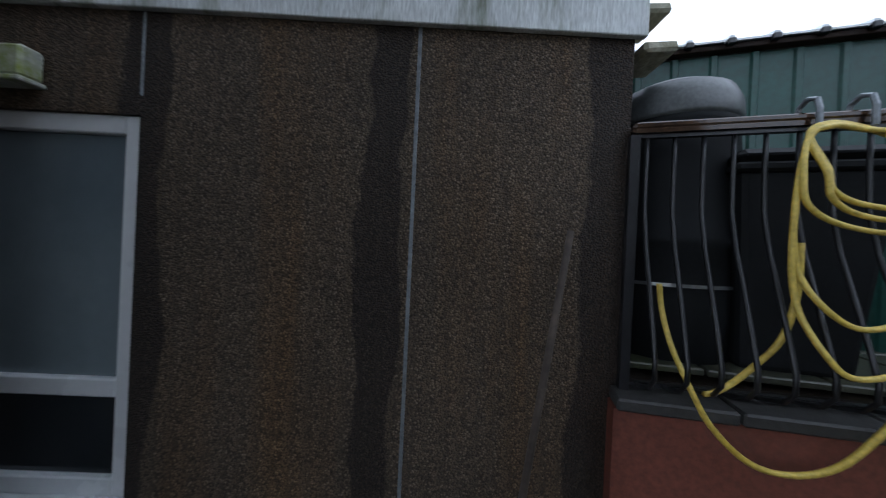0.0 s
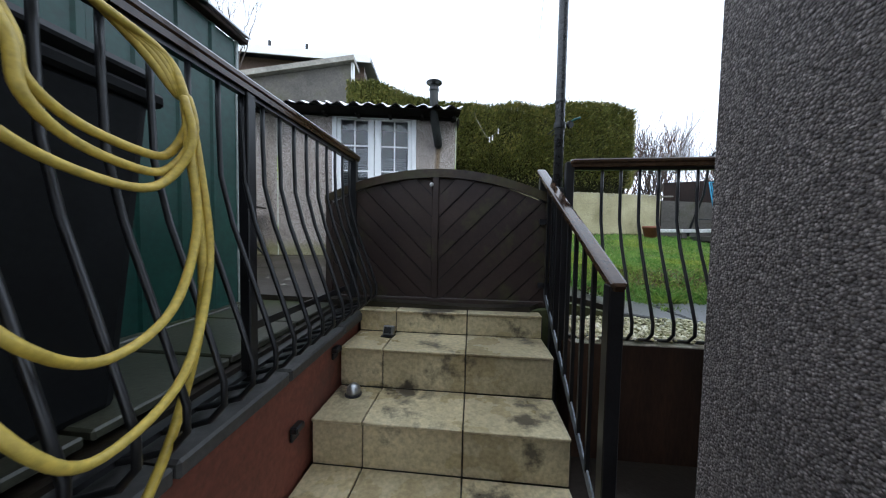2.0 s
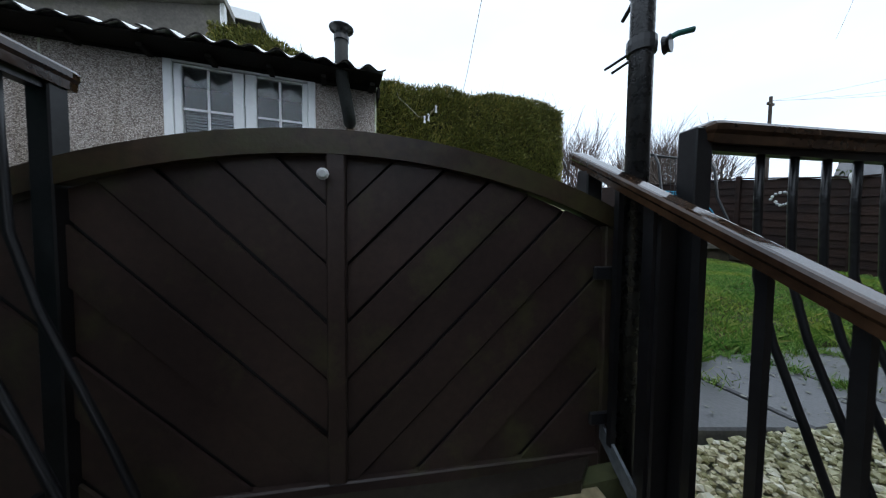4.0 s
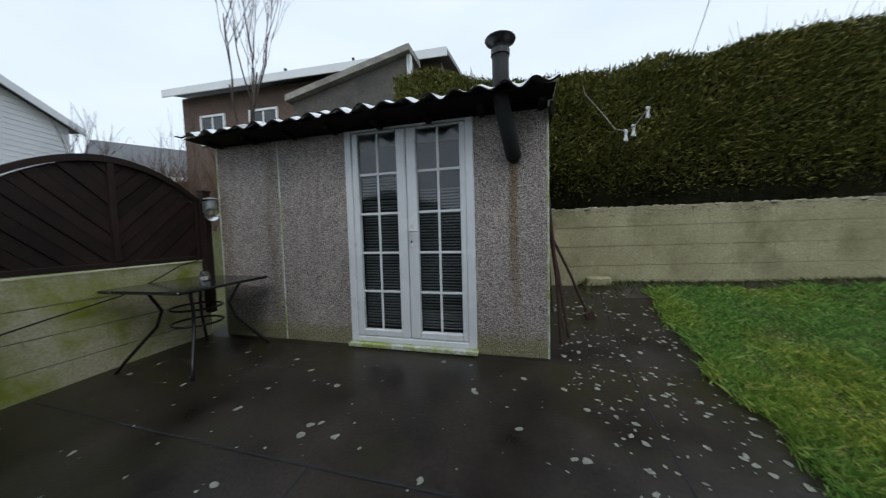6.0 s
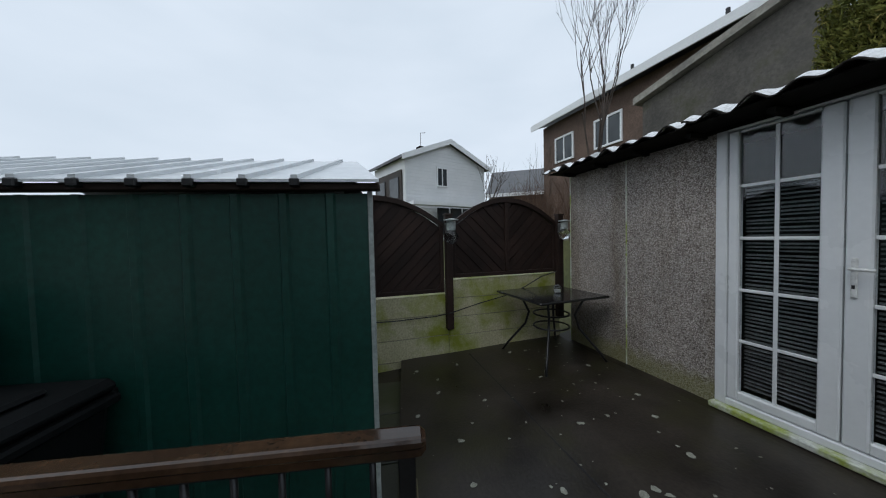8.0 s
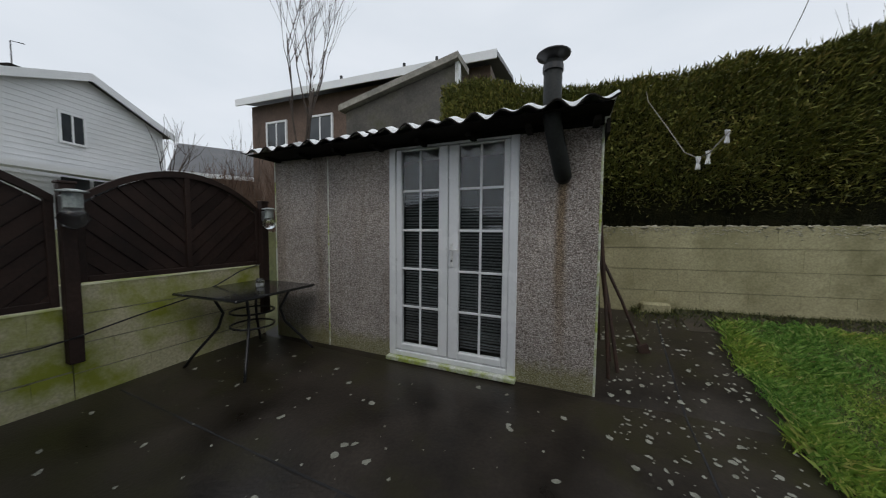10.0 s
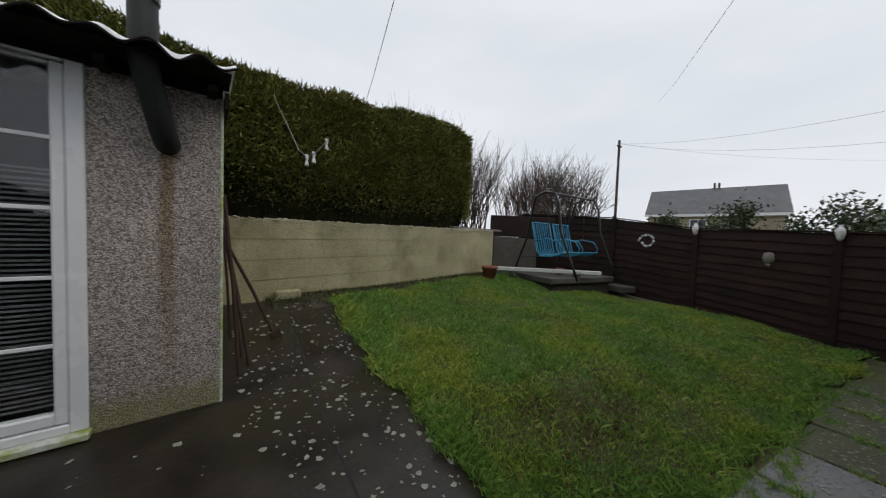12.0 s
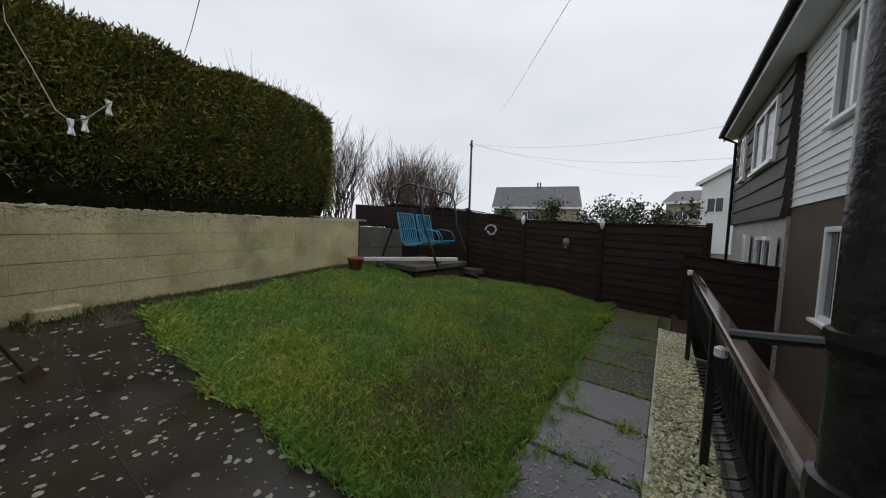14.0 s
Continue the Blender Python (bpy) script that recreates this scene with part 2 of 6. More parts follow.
M["soil"] = surface("dark_soil", (0.03, 0.024, 0.015), (0.07, 0.055, 0.035), 5, 60, (0.7, 0.95), 0.6, 0.02)
M["turf"] = surface("turf_ground", (0.05, 0.06, 0.02), (0.085, 0.1, 0.034), 5.0, 50, (0.7, 0.95), 0.9, 0.02, stain=(0.04, 0.026, 0.014), stain_scale=3.0, stain_at=(0.5, 0.65), spec=0.2)
M["far_grass"] = surface("rough_grass", (0.06, 0.075, 0.025), (0.13, 0.12, 0.05), 0.5, 12, (0.8, 1.0), 0.4, 0.03)
M["slab"] = surface("grey_paving_slab", (0.07, 0.07, 0.075), (0.15, 0.147, 0.145), 2.5, 70, (0.16, 0.5), 0.2, 0.003, vary=0.2, stain=(0.06, 0.065, 0.03), stain_scale=2.0, stain_at=(0.55, 0.75))
M["mossyslab"] = surface("moss_covered_slab", (0.03, 0.026, 0.016), (0.07, 0.064, 0.03), 4.0, 60, (0.5, 0.8), 0.5, 0.008, stain=(0.06, 0.07, 0.02), stain_scale=2.4, stain_at=(0.45, 0.65), vary=0.15)
M["flag"] = surface("green_stained_flagstone", (0.028, 0.03, 0.018), (0.066, 0.065, 0.045), 3.0, 60, (0.18, 0.55), 0.3, 0.004, stain=(0.035, 0.042, 0.014), stain_scale=2.2, stain_at=(0.48, 0.66), vary=0.22)
M["lichen"] = surface("pale_lichen", (0.2, 0.2, 0.16), (0.36, 0.36, 0.3), 20, 120, (0.8, 0.95), 0.5, 0.003)
M["gravel"] = surface("pale_gravel", (0.42, 0.39, 0.3), (0.68, 0.64, 0.52), 14, 90, (0.5, 0.8), 0.3, 0.004, stain=(0.22, 0.24, 0.1), stain_scale=3.0, stain_at=(0.5, 0.75))
M["tile"] = surface("buff_riven_tile", (0.4, 0.32, 0.17), (0.66, 0.57, 0.36), 3.0, 50, (0.14, 0.45), 0.35, 0.004, vary=0.18, stain=(0.11, 0.09, 0.06), stain_scale=3.2, stain_at=(0.55, 0.63))
M["grout"] = surface("dark_grout", (0.05, 0.045, 0.035), (0.09, 0.08, 0.06), 8, 60, (0.8, 0.9), 0.2)
M["red"] = surface("red_masonry_paint", (0.13, 0.037, 0.022), (0.19, 0.058, 0.036), 2.2, 40, (0.55, 0.75), 0.25, 0.004, stain=(0.07, 0.035, 0.025), stain_scale=1.8, stain_at=(0.55, 0.75))
M["coping"] = surface("dark_coping", (0.03, 0.029, 0.027), (0.065, 0.062, 0.057), 5, 50, (0.35, 0.7), 0.3, 0.004, vary=0.15)
M["iron"] = surface("black_iron", (0.007, 0.007, 0.008), (0.018, 0.018, 0.02), 8, 80, (0.25, 0.45), 0.15, 0.001, metal=0.0)
M["darkwood"] = surface("dark_brown_timber", (0.017, 0.01, 0.008), (0.038, 0.022, 0.017), 3, 40, (0.55, 0.8), 0.3, 0.003, stretch=(1, 1, 1), vary=0.25, spec=0.25)
M["fencewood"] = surface("brown_stained_fence", (0.017, 0.009, 0.007), (0.036, 0.019, 0.0135), 2.5, 40, (0.6, 0.85), 0.3, 0.003, vary=0.22, spec=0.25)
M["handrail"] = surface("varnished_wet_rail", (0.03, 0.017, 0.011), (0.085, 0.046, 0.024), 5, 50, (0.04, 0.16), 0.15, 0.002, stretch=(1, 1, 1))
# near black that stands in for shade under the shed's eave; also a chimney
M["nearblack"] = surface("eave_shade_and_chimney_black", (0.01, 0.009, 0.008), (0.022, 0.019, 0.016), 3, 40, (0.7, 0.9), 0.3, 0.002, vary=0.2, spec=0.15)
M["filler"] = surface("white_eave_filler", (0.6, 0.62, 0.63), (0.8, 0.81, 0.82), 6, 60, (0.4, 0.7), 0.2, 0.002, stain=(0.2, 0.2, 0.2), stain_scale=8.0, stain_at=(0.55, 0.7))
M["mossrail"] = surface("mossy_wet_rail", (0.026, 0.014, 0.008), (0.07, 0.044, 0.024), 4, 50, (0.25, 0.55), 0.3, 0.003, stain=(0.06, 0.056, 0.02), stain_scale=6.0, stain_at=(0.45, 0.65))
M["cream"] = surface("cream_painted_block", (0.3, 0.275, 0.15), (0.45, 0.415, 0.25), 1.6, 50, (0.65, 0.85), 0.5, 0.006, stain=(0.16, 0.15, 0.065), stain_scale=1.4, stain_at=(0.5, 0.72), vary=0.02)
M["mossy"] = surface("moss_stained_cream_block", (0.46, 0.43, 0.26), (0.6, 0.56, 0.38), 1.6, 50, (0.65, 0.85), 0.5, 0.006, stain=(0.24, 0.27, 0.025), stain_scale=1.7, stain_at=(0.46, 0.64), vary=0.02)
M["mortar"] = surface("pale_mortar", (0.24, 0.23, 0.16), (0.34, 0.32, 0.23), 4, 60, (0.8, 0.9), 0.3)
M["rubble"] = surface("broken_block", (0.32, 0.3, 0.22), (0.5, 0.47, 0.36), 8, 50, (0.8, 0.95), 0.6, 0.01, stain=(0.1, 0.1, 0.04), stain_scale=4, stain_at=(0.5, 0.7))
M["upvc"] = surface("white_upvc", (0.72, 0.74, 0.76), (0.8, 0.81, 0.82), 2, 30, (0.2, 0.35), 0.03, 0.001, grain_amt=0.08)
M["upvc_dirty"] = surface("algae_stained_upvc", (0.6, 0.62, 0.55), (0.72, 0.73, 0.7), 6, 50, (0.3, 0.5), 0.1, 0.001, stain=(0.3, 0.36, 0.06), stain_scale=6, stain_at=(0.42, 0.6))
M["slat"] = surface("grey_blind_slat", (0.13, 0.135, 0.14), (0.19, 0.195, 0.2), 4, 30, (0.4, 0.6), 0.0)
# near black for unlit rooms and board gaps; also joints and small dark parts
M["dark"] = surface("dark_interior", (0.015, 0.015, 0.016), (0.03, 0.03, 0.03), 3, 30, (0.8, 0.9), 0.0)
M["green"] = surface("green_metal_shed", (0.006, 0.042, 0.032), (0.012, 0.068, 0.052), 1.5, 30, (0.35, 0.55), 0.08, 0.002)
M["green_pale"] = surface("green_metal_wall", (0.02, 0.12, 0.1), (0.035, 0.16, 0.13), 1.5, 30, (0.35, 0.55), 0.08, 0.002)
M["roofsheet"] = surface("wet_corrugated_sheet", (0.7, 0.72, 0.73), (0.82, 0.83, 0.83), 3, 40, (0.18, 0.45), 0.15, 0.002, stain=(0.16, 0.17, 0.16), stain_scale=2.5, stain_at=(0.58, 0.78))
M["shedroof"] = surface("white_metal_roof", (0.6, 0.63, 0.65), (0.78, 0.8, 0.81), 2, 30, (0.15, 0.35), 0.05, 0.002, grain_amt=0.2)
M["hose"] = surface("yellow_hose", (0.5, 0.36, 0.05), (0.66, 0.5, 0.1), 4, 60, (0.35, 0.55), 0.1, 0.001)
M["bin"] = surface("black_bin_plastic", (0.005, 0.0055, 0.006), (0.01, 0.011, 0.012), 3, 60, (0.5, 0.7), 0.15, 0.001, spec=0.18)
M["binlid"] = surface("dark_grey_lid", (0.05, 0.055, 0.056), (0.09, 0.096, 0.098), 3, 60, (0.3, 0.5), 0.1, 0.001)
M["fascia"] = surface("weathered_white_fascia", (0.66, 0.68, 0.68), (0.8, 0.82, 0.82), 2.5, 40, (0.4, 0.6), 0.1, 0.002, stretch=(3, 3, 0.5), stain=(0.18, 0.2, 0.13), stain_scale=2.0, stain_at=(0.52, 0.68))
M["clad"] = surface("white_cladding", (0.68, 0.7, 0.71), (0.78, 0.79, 0.8), 0.8, 20, (0.4, 0.6), 0.05, 0.002, grain_amt=0.15)
M["brownclad"] = surface("brown_cladding", (0.022, 0.015, 0.011), (0.042, 0.03, 0.022), 1.2, 20, (0.5, 0.7), 0.1, 0.002)
M["brownwall"] = surface("brown_house_brick", (0.09, 0.06, 0.045), (0.15, 0.1, 0.075), 1.5, 20, (0.7, 0.9), 0.2, 0.004)
M["taupe"] = pebbledash("taupe_render", [(0.0, (0.085, 0.062, 0.043)), (0.5, (0.125, 0.094, 0.066)), (1.0, (0.18, 0.138, 0.1))], 110, 0.85)
M["palewall"] = pebbledash("pale_render", [(0.0, (0.4, 0.38, 0.35)), (0.5, (0.58, 0.56, 0.53)), (1.0, (0.75, 0.73, 0.7))], 60, 0.85)
M["slate"] = surface("grey_roof_slate", (0.07, 0.072, 0.078), (0.13, 0.13, 0.135), 1.2, 12, (0.35, 0.6), 0.3, 0.01)
M["lichenroof"] = surface("lichened_roof", (0.16, 0.15, 0.13), (0.36, 0.34, 0.29), 2.5, 15, (0.6, 0.8), 0.3, 0.01)
M["greyblock"] = surface("grey_block", (0.065, 0.06, 0.052), (0.13, 0.12, 0.104), 2, 30, (0.7, 0.9), 0.4, 0.006, stain=(0.06, 0.06, 0.035), stain_scale=2, stain_at=(0.5, 0.7))
M["blue"] = surface("blue_seat_tube", (0.015, 0.2, 0.36), (0.04, 0.32, 0.5), 6, 40, (0.35, 0.55), 0.1, 0.001)
M["terracotta"] = surface("terracotta", (0.2, 0.07, 0.04), (0.32, 0.12, 0.065), 6, 50, (0.5, 0.8), 0.2, 0.002)
M["pale"] = surface("grey_weathered_pole", (0.13, 0.12, 0.1), (0.26, 0.24, 0.2), 5, 40, (0.6, 0.8), 0.3, 0.002)
M["whiteplastic"] = surface("white_plastic", (0.66, 0.67, 0.66), (0.8, 0.8, 0.79), 6, 40, (0.3, 0.5), 0.05, 0.001)
M["steel"] = surface("dull_steel", (0.35, 0.36, 0.37), (0.5, 0.51, 0.52), 6, 60, (0.25, 0.4), 0.05, 0.001, metal=0.9)
M["twig"] = surface("bare_twig", (0.04, 0.03, 0.024), (0.085, 0.065, 0.052), 4, 30, (0.8, 0.95), 0.2)
M["twig_red"] = surface("reddish_twig", (0.075, 0.042, 0.028), (0.13, 0.08, 0.052), 4, 30, (0.8, 0.95), 0.2)
M["beige"] = surface("dead_grass", (0.2, 0.17, 0.08), (0.32, 0.28, 0.15), 2, 20, (0.85, 1.0), 0.5, 0.02)
M["rust"] = surface("rusty_iron", (0.02, 0.011, 0.008), (0.06, 0.028, 0.016), 8, 60, (0.6, 0.85), 0.3, 0.002)


def leafy(name, cols, rough=0.6, tint=((0.3, (0.65, 0.7, 0.6)), (0.7, (1.2, 1.15, 1.1))), patch=1.4):
    m, n, l, b = nodes_of(name)
    geo = n.new("ShaderNodeNewGeometry")
    col = ramp_node(n, l, geo.outputs["Random Per Island"], cols).outputs["Color"]
    big = noise_node(n, l, patch, 3.0)
    tone = ramp_node(n, l, big.outputs["Fac"], list(tint)).outputs["Color"]
    l.new(mix_node(n, l, 1.0, col, tone, "MULTIPLY"), b.inputs["Base Color"])
    b.inputs["Roughness"].default_value = rough
    b.inputs["Specular IOR Level"].default_value = 0.25
    return m


M["conifer"] = leafy("conifer_sprays", [(0.0, (0.075, 0.085, 0.025)), (0.45, (0.145, 0.155, 0.036)), (0.85, (0.225, 0.225, 0.055)), (1.0, (0.33, 0.27, 0.09))])
M["grass"] = leafy("grass_blades", [(0.0, (0.08, 0.165, 0.03)), (0.5, (0.165, 0.3, 0.055)), (0.85, (0.27, 0.4, 0.085)), (1.0, (0.42, 0.42, 0.16))], tint=((0.34, (0.72, 0.88, 0.8)), (0.48, (1.0, 1.05, 1.0)), (0.64, (1.45, 1.15, 0.82))), patch=0.85)
M["weed"] = leafy("dark_weeds", [(0.0, (0.03, 0.04, 0.014)), (0.6, (0.075, 0.095, 0.028)), (1.0, (0.17, 0.17, 0.05))])
M["deadgrass"] = leafy("dead_grass", [(0.0, (0.05, 0.035, 0.018)), (0.6, (0.18, 0.125, 0.06)), (1.0, (0.3, 0.24, 0.1))])
M["shrub"] = leafy("shrub_leaves", [(0.0, (0.025, 0.04, 0.02)), (0.6, (0.06, 0.085, 0.04)), (1.0, (0.11, 0.14, 0.07))])
M["basketleaf"] = leafy("basket_leaves", [(0.0, (0.01, 0.03, 0.02)), (0.6, (0.025, 0.06, 0.045)), (1.0, (0.06, 0.1, 0.09))], 0.4)


def glass_material(name, tint, rough):
    m, n, l, b = nodes_of(name)
    b.inputs["Base Color"].default_value = (*tint, 1)
    b.inputs["Roughness"].default_value = rough
    b.inputs["Transmission Weight"].default_value = 1.0
    b.inputs["IOR"].default_value = 1.45
    return m


M["glass"] = glass_material("window_glass", (0.85, 0.9, 0.92), 0.02)


def house_glass(name):
    """Window panes of far houses: dark rooms behind glossy glass."""
    m, n, l, b = nodes_of(name)
    t = noise_node(n, l, 0.7, 2.0)
    l.new(ramp_node(n, l, t.outputs["Fac"], [(0.3, (0.02, 0.024, 0.028)), (0.7, (0.07, 0.078, 0.085))]).outputs["Color"], b.inputs["Base Color"])
    b.inputs["Roughness"].default_value = 0.06
    return m


M["farglass"] = house_glass("reflecting_glass")

M["gatewood"] = surface("wet_brown_gate_boards", (0.032, 0.02, 0.017), (0.06, 0.038, 0.03), 3, 50, (0.35, 0.6), 0.3, 0.003, vary=0.12, grain_amt=0.6, stain=(0.075, 0.075, 0.03), stain_scale=5.0, stain_at=(0.56, 0.76))
M["fluepaint"] = surface("sooty_flue_paint", (0.012, 0.013, 0.012), (0.028, 0.031, 0.03), 5, 60, (0.5, 0.75), 0.2, 0.002, spec=0.3)
M["steelblue"] = surface("grey_steel_strip", (0.16, 0.18, 0.2), (0.26, 0.28, 0.3), 8, 60, (0.3, 0.5), 0.1, 0.001, metal=0.3)
M["shedtrim"] = surface("pale_metal_trim", (0.3, 0.34, 0.33), (0.45, 0.48, 0.47), 5, 50, (0.3, 0.5), 0.1, 0.001)
M["polepaint"] = surface("chipped_black_paint", (0.01, 0.01, 0.011), (0.03, 0.03, 0.03), 30, 140, (0.15, 0.4), 0.5, 0.003, stain=(0.06, 0.06, 0.06), stain_scale=34.0, stain_at=(0.66, 0.7))
M["glassy"] = glass_material("lamp_glass", (0.8, 0.82, 0.82), 0.2)
# shade inside the hedge, put into a near-black colour
M["hedgecore"] = surface("shaded_hedge_inside", (0.012, 0.013, 0.006), (0.034, 0.034, 0.014), 6, 40, (0.85, 1.0), 0.8, 0.04, spec=0.1)
M["tabletop"] = surface("wet_dark_glass", (0.01, 0.011, 0.012), (0.02, 0.021, 0.022), 4, 40, (0.05, 0.2), 0.02)
M["palebrick"] = surface("buff_brick", (0.3, 0.26, 0.18), (0.42, 0.37, 0.27), 1.0, 10, (0.7, 0.9), 0.1)
M["gravelstone"] = leafy("gravel_stones", [(0.0, (0.26, 0.25, 0.12)), (0.4, (0.5, 0.47, 0.3)), (0.75, (0.66, 0.62, 0.45)), (1.0, (0.78, 0.76, 0.66))], 0.6)
# opaque pane whose pale blue-grey base paints in the sky's reflection
M["skyglass"] = surface("sky_reflection_window_glass", (0.14, 0.175, 0.195), (0.22, 0.26, 0.28), 1.5, 20, (0.12, 0.3), 0.0, grain_amt=0.1)
M["rustwall"] = surface("stained_brown_wall", (0.03, 0.016, 0.01), (0.09, 0.045, 0.026), 2.0, 40, (0.5, 0.8), 0.3, 0.004, stretch=(2, 2, 0.4))


# ---- ground ----
def sm(a, b, x):
    t = max(0.0, min(1.0, (x - a) / (b - a)))
    return t * t * (3 - 2 * t)


def gz(x, y):
    """Height of the garden: level by the shed's front, rising to the back wall, falling a little to the far fence and the steps."""
    rise = 0.21 * max(0.0, y + 0.05) * (1 - 0.55 * sm(4.0, 8.5, x))
    dip = -0.17 * sm(3.5, 7.0, x) * (1 - sm(-2.8, -0.6, y))
    fall = -0.1 * (1 - sm(-3.1, -1.9, y)) * (1 - sm(-0.2, 0.9, x))
    # a step up to the shed's threshold, and a fall towards the railing above the yard
    step = 0.035 * sm(-1.8, -0.3, y) * (1 - sm(1.0, 2.2, x))
    u, v = 0.985 * x - 0.174 * (y + 2.8), 0.174 * x + 0.985 * (y + 2.8)
    edge = -0.2 * (1 - sm(0.8, 2.4, v)) * sm(0.3, 1.2, u) * (1 - 0.6 * sm(3.5, 6.0, u))
    return rise + dip + fall + step + edge


def wall_y(x):
    return 1.73 + 0.118 * (x - 0.89)


YARD = -0.87


def ground_height(u, v):
    p = hs(u, v)
    if v < 0.05 and u > -1.05:
        return YARD
    if u > 0.36 and v < 0.25:
        return gz(p.x, p.y) - 0.26
    if p.y > wall_y(p.x) + 0.42:
        return 1.25 if p.x < 5.6 else 0.2
    if u < -1.05 and v < 0.3 and u > -6:
        return -0.4
    d = max(abs(p.x), abs(p.y))
    return (gz(min(p.x, 9), min(p.y, 3)) if d < 12 else 0.0) - 0.03


us = sorted({round(-6 + 0.4 * i, 3) for i in range(46)} | {-1.051, -1.049, 0.359, 0.361, -400, -150, -60, -30, -15, -9, 15, 20, 30, 60, 150, 400})
vs = sorted({round(-4 + 0.3 * i, 3) for i in range(46)} | {0.049, 0.051, 0.249, 0.251, -400, -150, -60, -30, -15, -8, 12, 20, 30, 60, 150, 400})
gv, gf = [], []
for v in vs:
    for u in us:
        p = hs(u, v)
        gv.append((p.x, p.y, ground_height(u, v)))
for j in range(len(vs) - 1):
    for i in range(len(us) - 1):
        a = j * len(us) + i
        gf.append((a, a + 1, a + 1 + len(us), a + len(us)))
tagged(data_part("ground", gv, gf, M["far_grass"]), "rough grassy ground around the garden", "ground", kind="structure")


def sheet(name, fx, nx, ny, lift, material, label, category):
    """A surface laid on the garden's slope; fx maps (s, t) in 0..1 to x, y."""
    verts, faces = [], []
    for j in range(ny + 1):
        for i in range(nx + 1):
            x, y = fx(i / nx, j / ny)
            verts.append((x, y, gz(x, y) + lift))
    for j in range(ny):
        for i in range(nx):
            a = j * (nx + 1) + i
            faces.append((a, a + 1, a + nx + 2, a + nx + 1))
    edge = [i for i in range(nx + 1)] + [j * (nx + 1) + nx for j in range(1, ny + 1)] + [ny * (nx + 1) + i for i in range(nx - 1, -1, -1)] + [j * (nx + 1) for j in range(ny - 1, 0, -1)]
    base = len(verts)
    verts += [(verts[k][0], verts[k][1], verts[k][2] - 0.08) for k in edge]
    for k in range(len(edge)):
        k2 = (k + 1) % len(edge)
        faces.append((edge[k2], edge[k], base + k, base + k2))
    return tagged(data_part(name, verts, faces, material), label, category, kind="structure")


def lawn_left(y):
    return 1.02 + 0.07 * (y + 1.5) + 0.03 * math.sin(y * 7) + 0.02 * math.sin(y * 17)


def lawn_low(x):
    return -2.8 + (0.93 - 0.174 * x) / 0.985 + 0.05 * math.sin(x * 3.1) + 0.03 * math.sin(x * 11)


def lawn_xy(s, t):
    x = 1.0 + (7.3 - 1.0) * s
    y0, y1 = lawn_low(x), wall_y(x) - 0.3 + 0.05 * math.sin(x * 5)
    y = y0 + (y1 - y0) * t
    x = lawn_left(y) + (7.5 - 0.25 * (y + 2) - lawn_left(y)) * s
    return x, y


def patio_xy(s, t):
    y = -2.76 + 4.35 * t
    x1 = lawn_left(y) + 0.06
    x = -3.63 + (x1 + 3.63) * s
    return x, y + (0.3 * sm(0.2, 0.42, x) - 0.176 * x) * (1 - t) ** 2


patio = sheet("patio", patio_xy, 40, 40, 0.0, M["concrete"], "wet dark mossy concrete patio and path", "patio")
lawn = sheet("lawn", lawn_xy, 60, 40, 0.015, M["turf"], "worn green lawn with muddy patches", "lawn")
def border_xy(s, t):
    x = 0.95 + 4.2 * s
    return x, wall_y(x) - 0.5 + 0.5 * t


sheet("soil_border", border_xy, 30, 4, 0.006, M["soil"], "dark damp soil border along the foot of the wall", "soil")
bin_area = tagged(part("bin_area_paving", bx(BM(), -3.9, -1.08, -3.0, 0.06, -0.5, -0.1, 0.0, HOUSE @ Matrix(((1, 0, 0, 0), (0, 1, 0, 0), (0, 0.05, 1, 0), (0, 0, 0, 1)))), M["concrete"]), "damp concrete slab under the bins and metal shed", "paving", kind="structure")
flags = thing("flagstones", HOUSE @ Matrix(((1, 0, 0, 0), (0, 1, 0, 0), (0, 0.05, 1, 0), (0, 0, 0, 1))), "old greenish flagstones behind the step railing", "paving", kind="structure")
for a in range(4):
    for b in range(5):
        u0, v0 = -1.66 - a * 0.56, -2.1 + b * 0.43
        part("flag", bx(BM(), -0.273, 0.273, -0.208, 0.208, -0.03, 0.0, 0.006, pose(u0 + 0.28, v0 + 0.215, -0.088 + random.uniform(-0.003, 0.003), 0, 0, random.uniform(-0.7, 0.7))), M["flag"], flags)
yard_floor = tagged(part("yard_floor", bx(BM(), -1.04, 7.2, -9.0, -0.06, YARD - 0.1, YARD + 0.012, 0.0, HOUSE), M["concrete"]), "damp concrete floor of the sunken yard", "floor", kind="structure")

# ---- steps up to the gate ----
steps = thing("steps", HOUSE, "buff riven tiled garden steps beside a red wall", "steps", kind="structure")
treads = [(-0.03, -0.098), (-0.31, -0.235), (-0.605, -0.45), (-0.895, -0.665)]
bmc = BM()
for k, (v, z) in enumerate(treads):
    bx(bmc, -0.9, 0.23, v + 0.015 if k else -0.015, 0.1, YARD, z - 0.015)
part("step_core", bmc, M["grout"], steps)
joints = [-0.9, -0.665, -0.222, 0.225]
for k, (v, z) in enumerate(treads):
    back = treads[k - 1][0] if k else 0.1
    below = treads[k + 1][1] if k < 3 else YARD
    for a, b in zip(joints, joints[1:]):
        jz = random.uniform(-0.002, 0.002)
        part("tread_tile", bx(BM(), a + 0.003, b - 0.003, v - 0.012, back - 0.003, z - 0.014 + jz, z + jz, 0.003), M["tile"], steps)
        part("riser_tile", bx(BM(), a + 0.003, b - 0.003, v, v + 0.014, below + 0.001, z - 0.016, 0.003), M["tile"], steps)

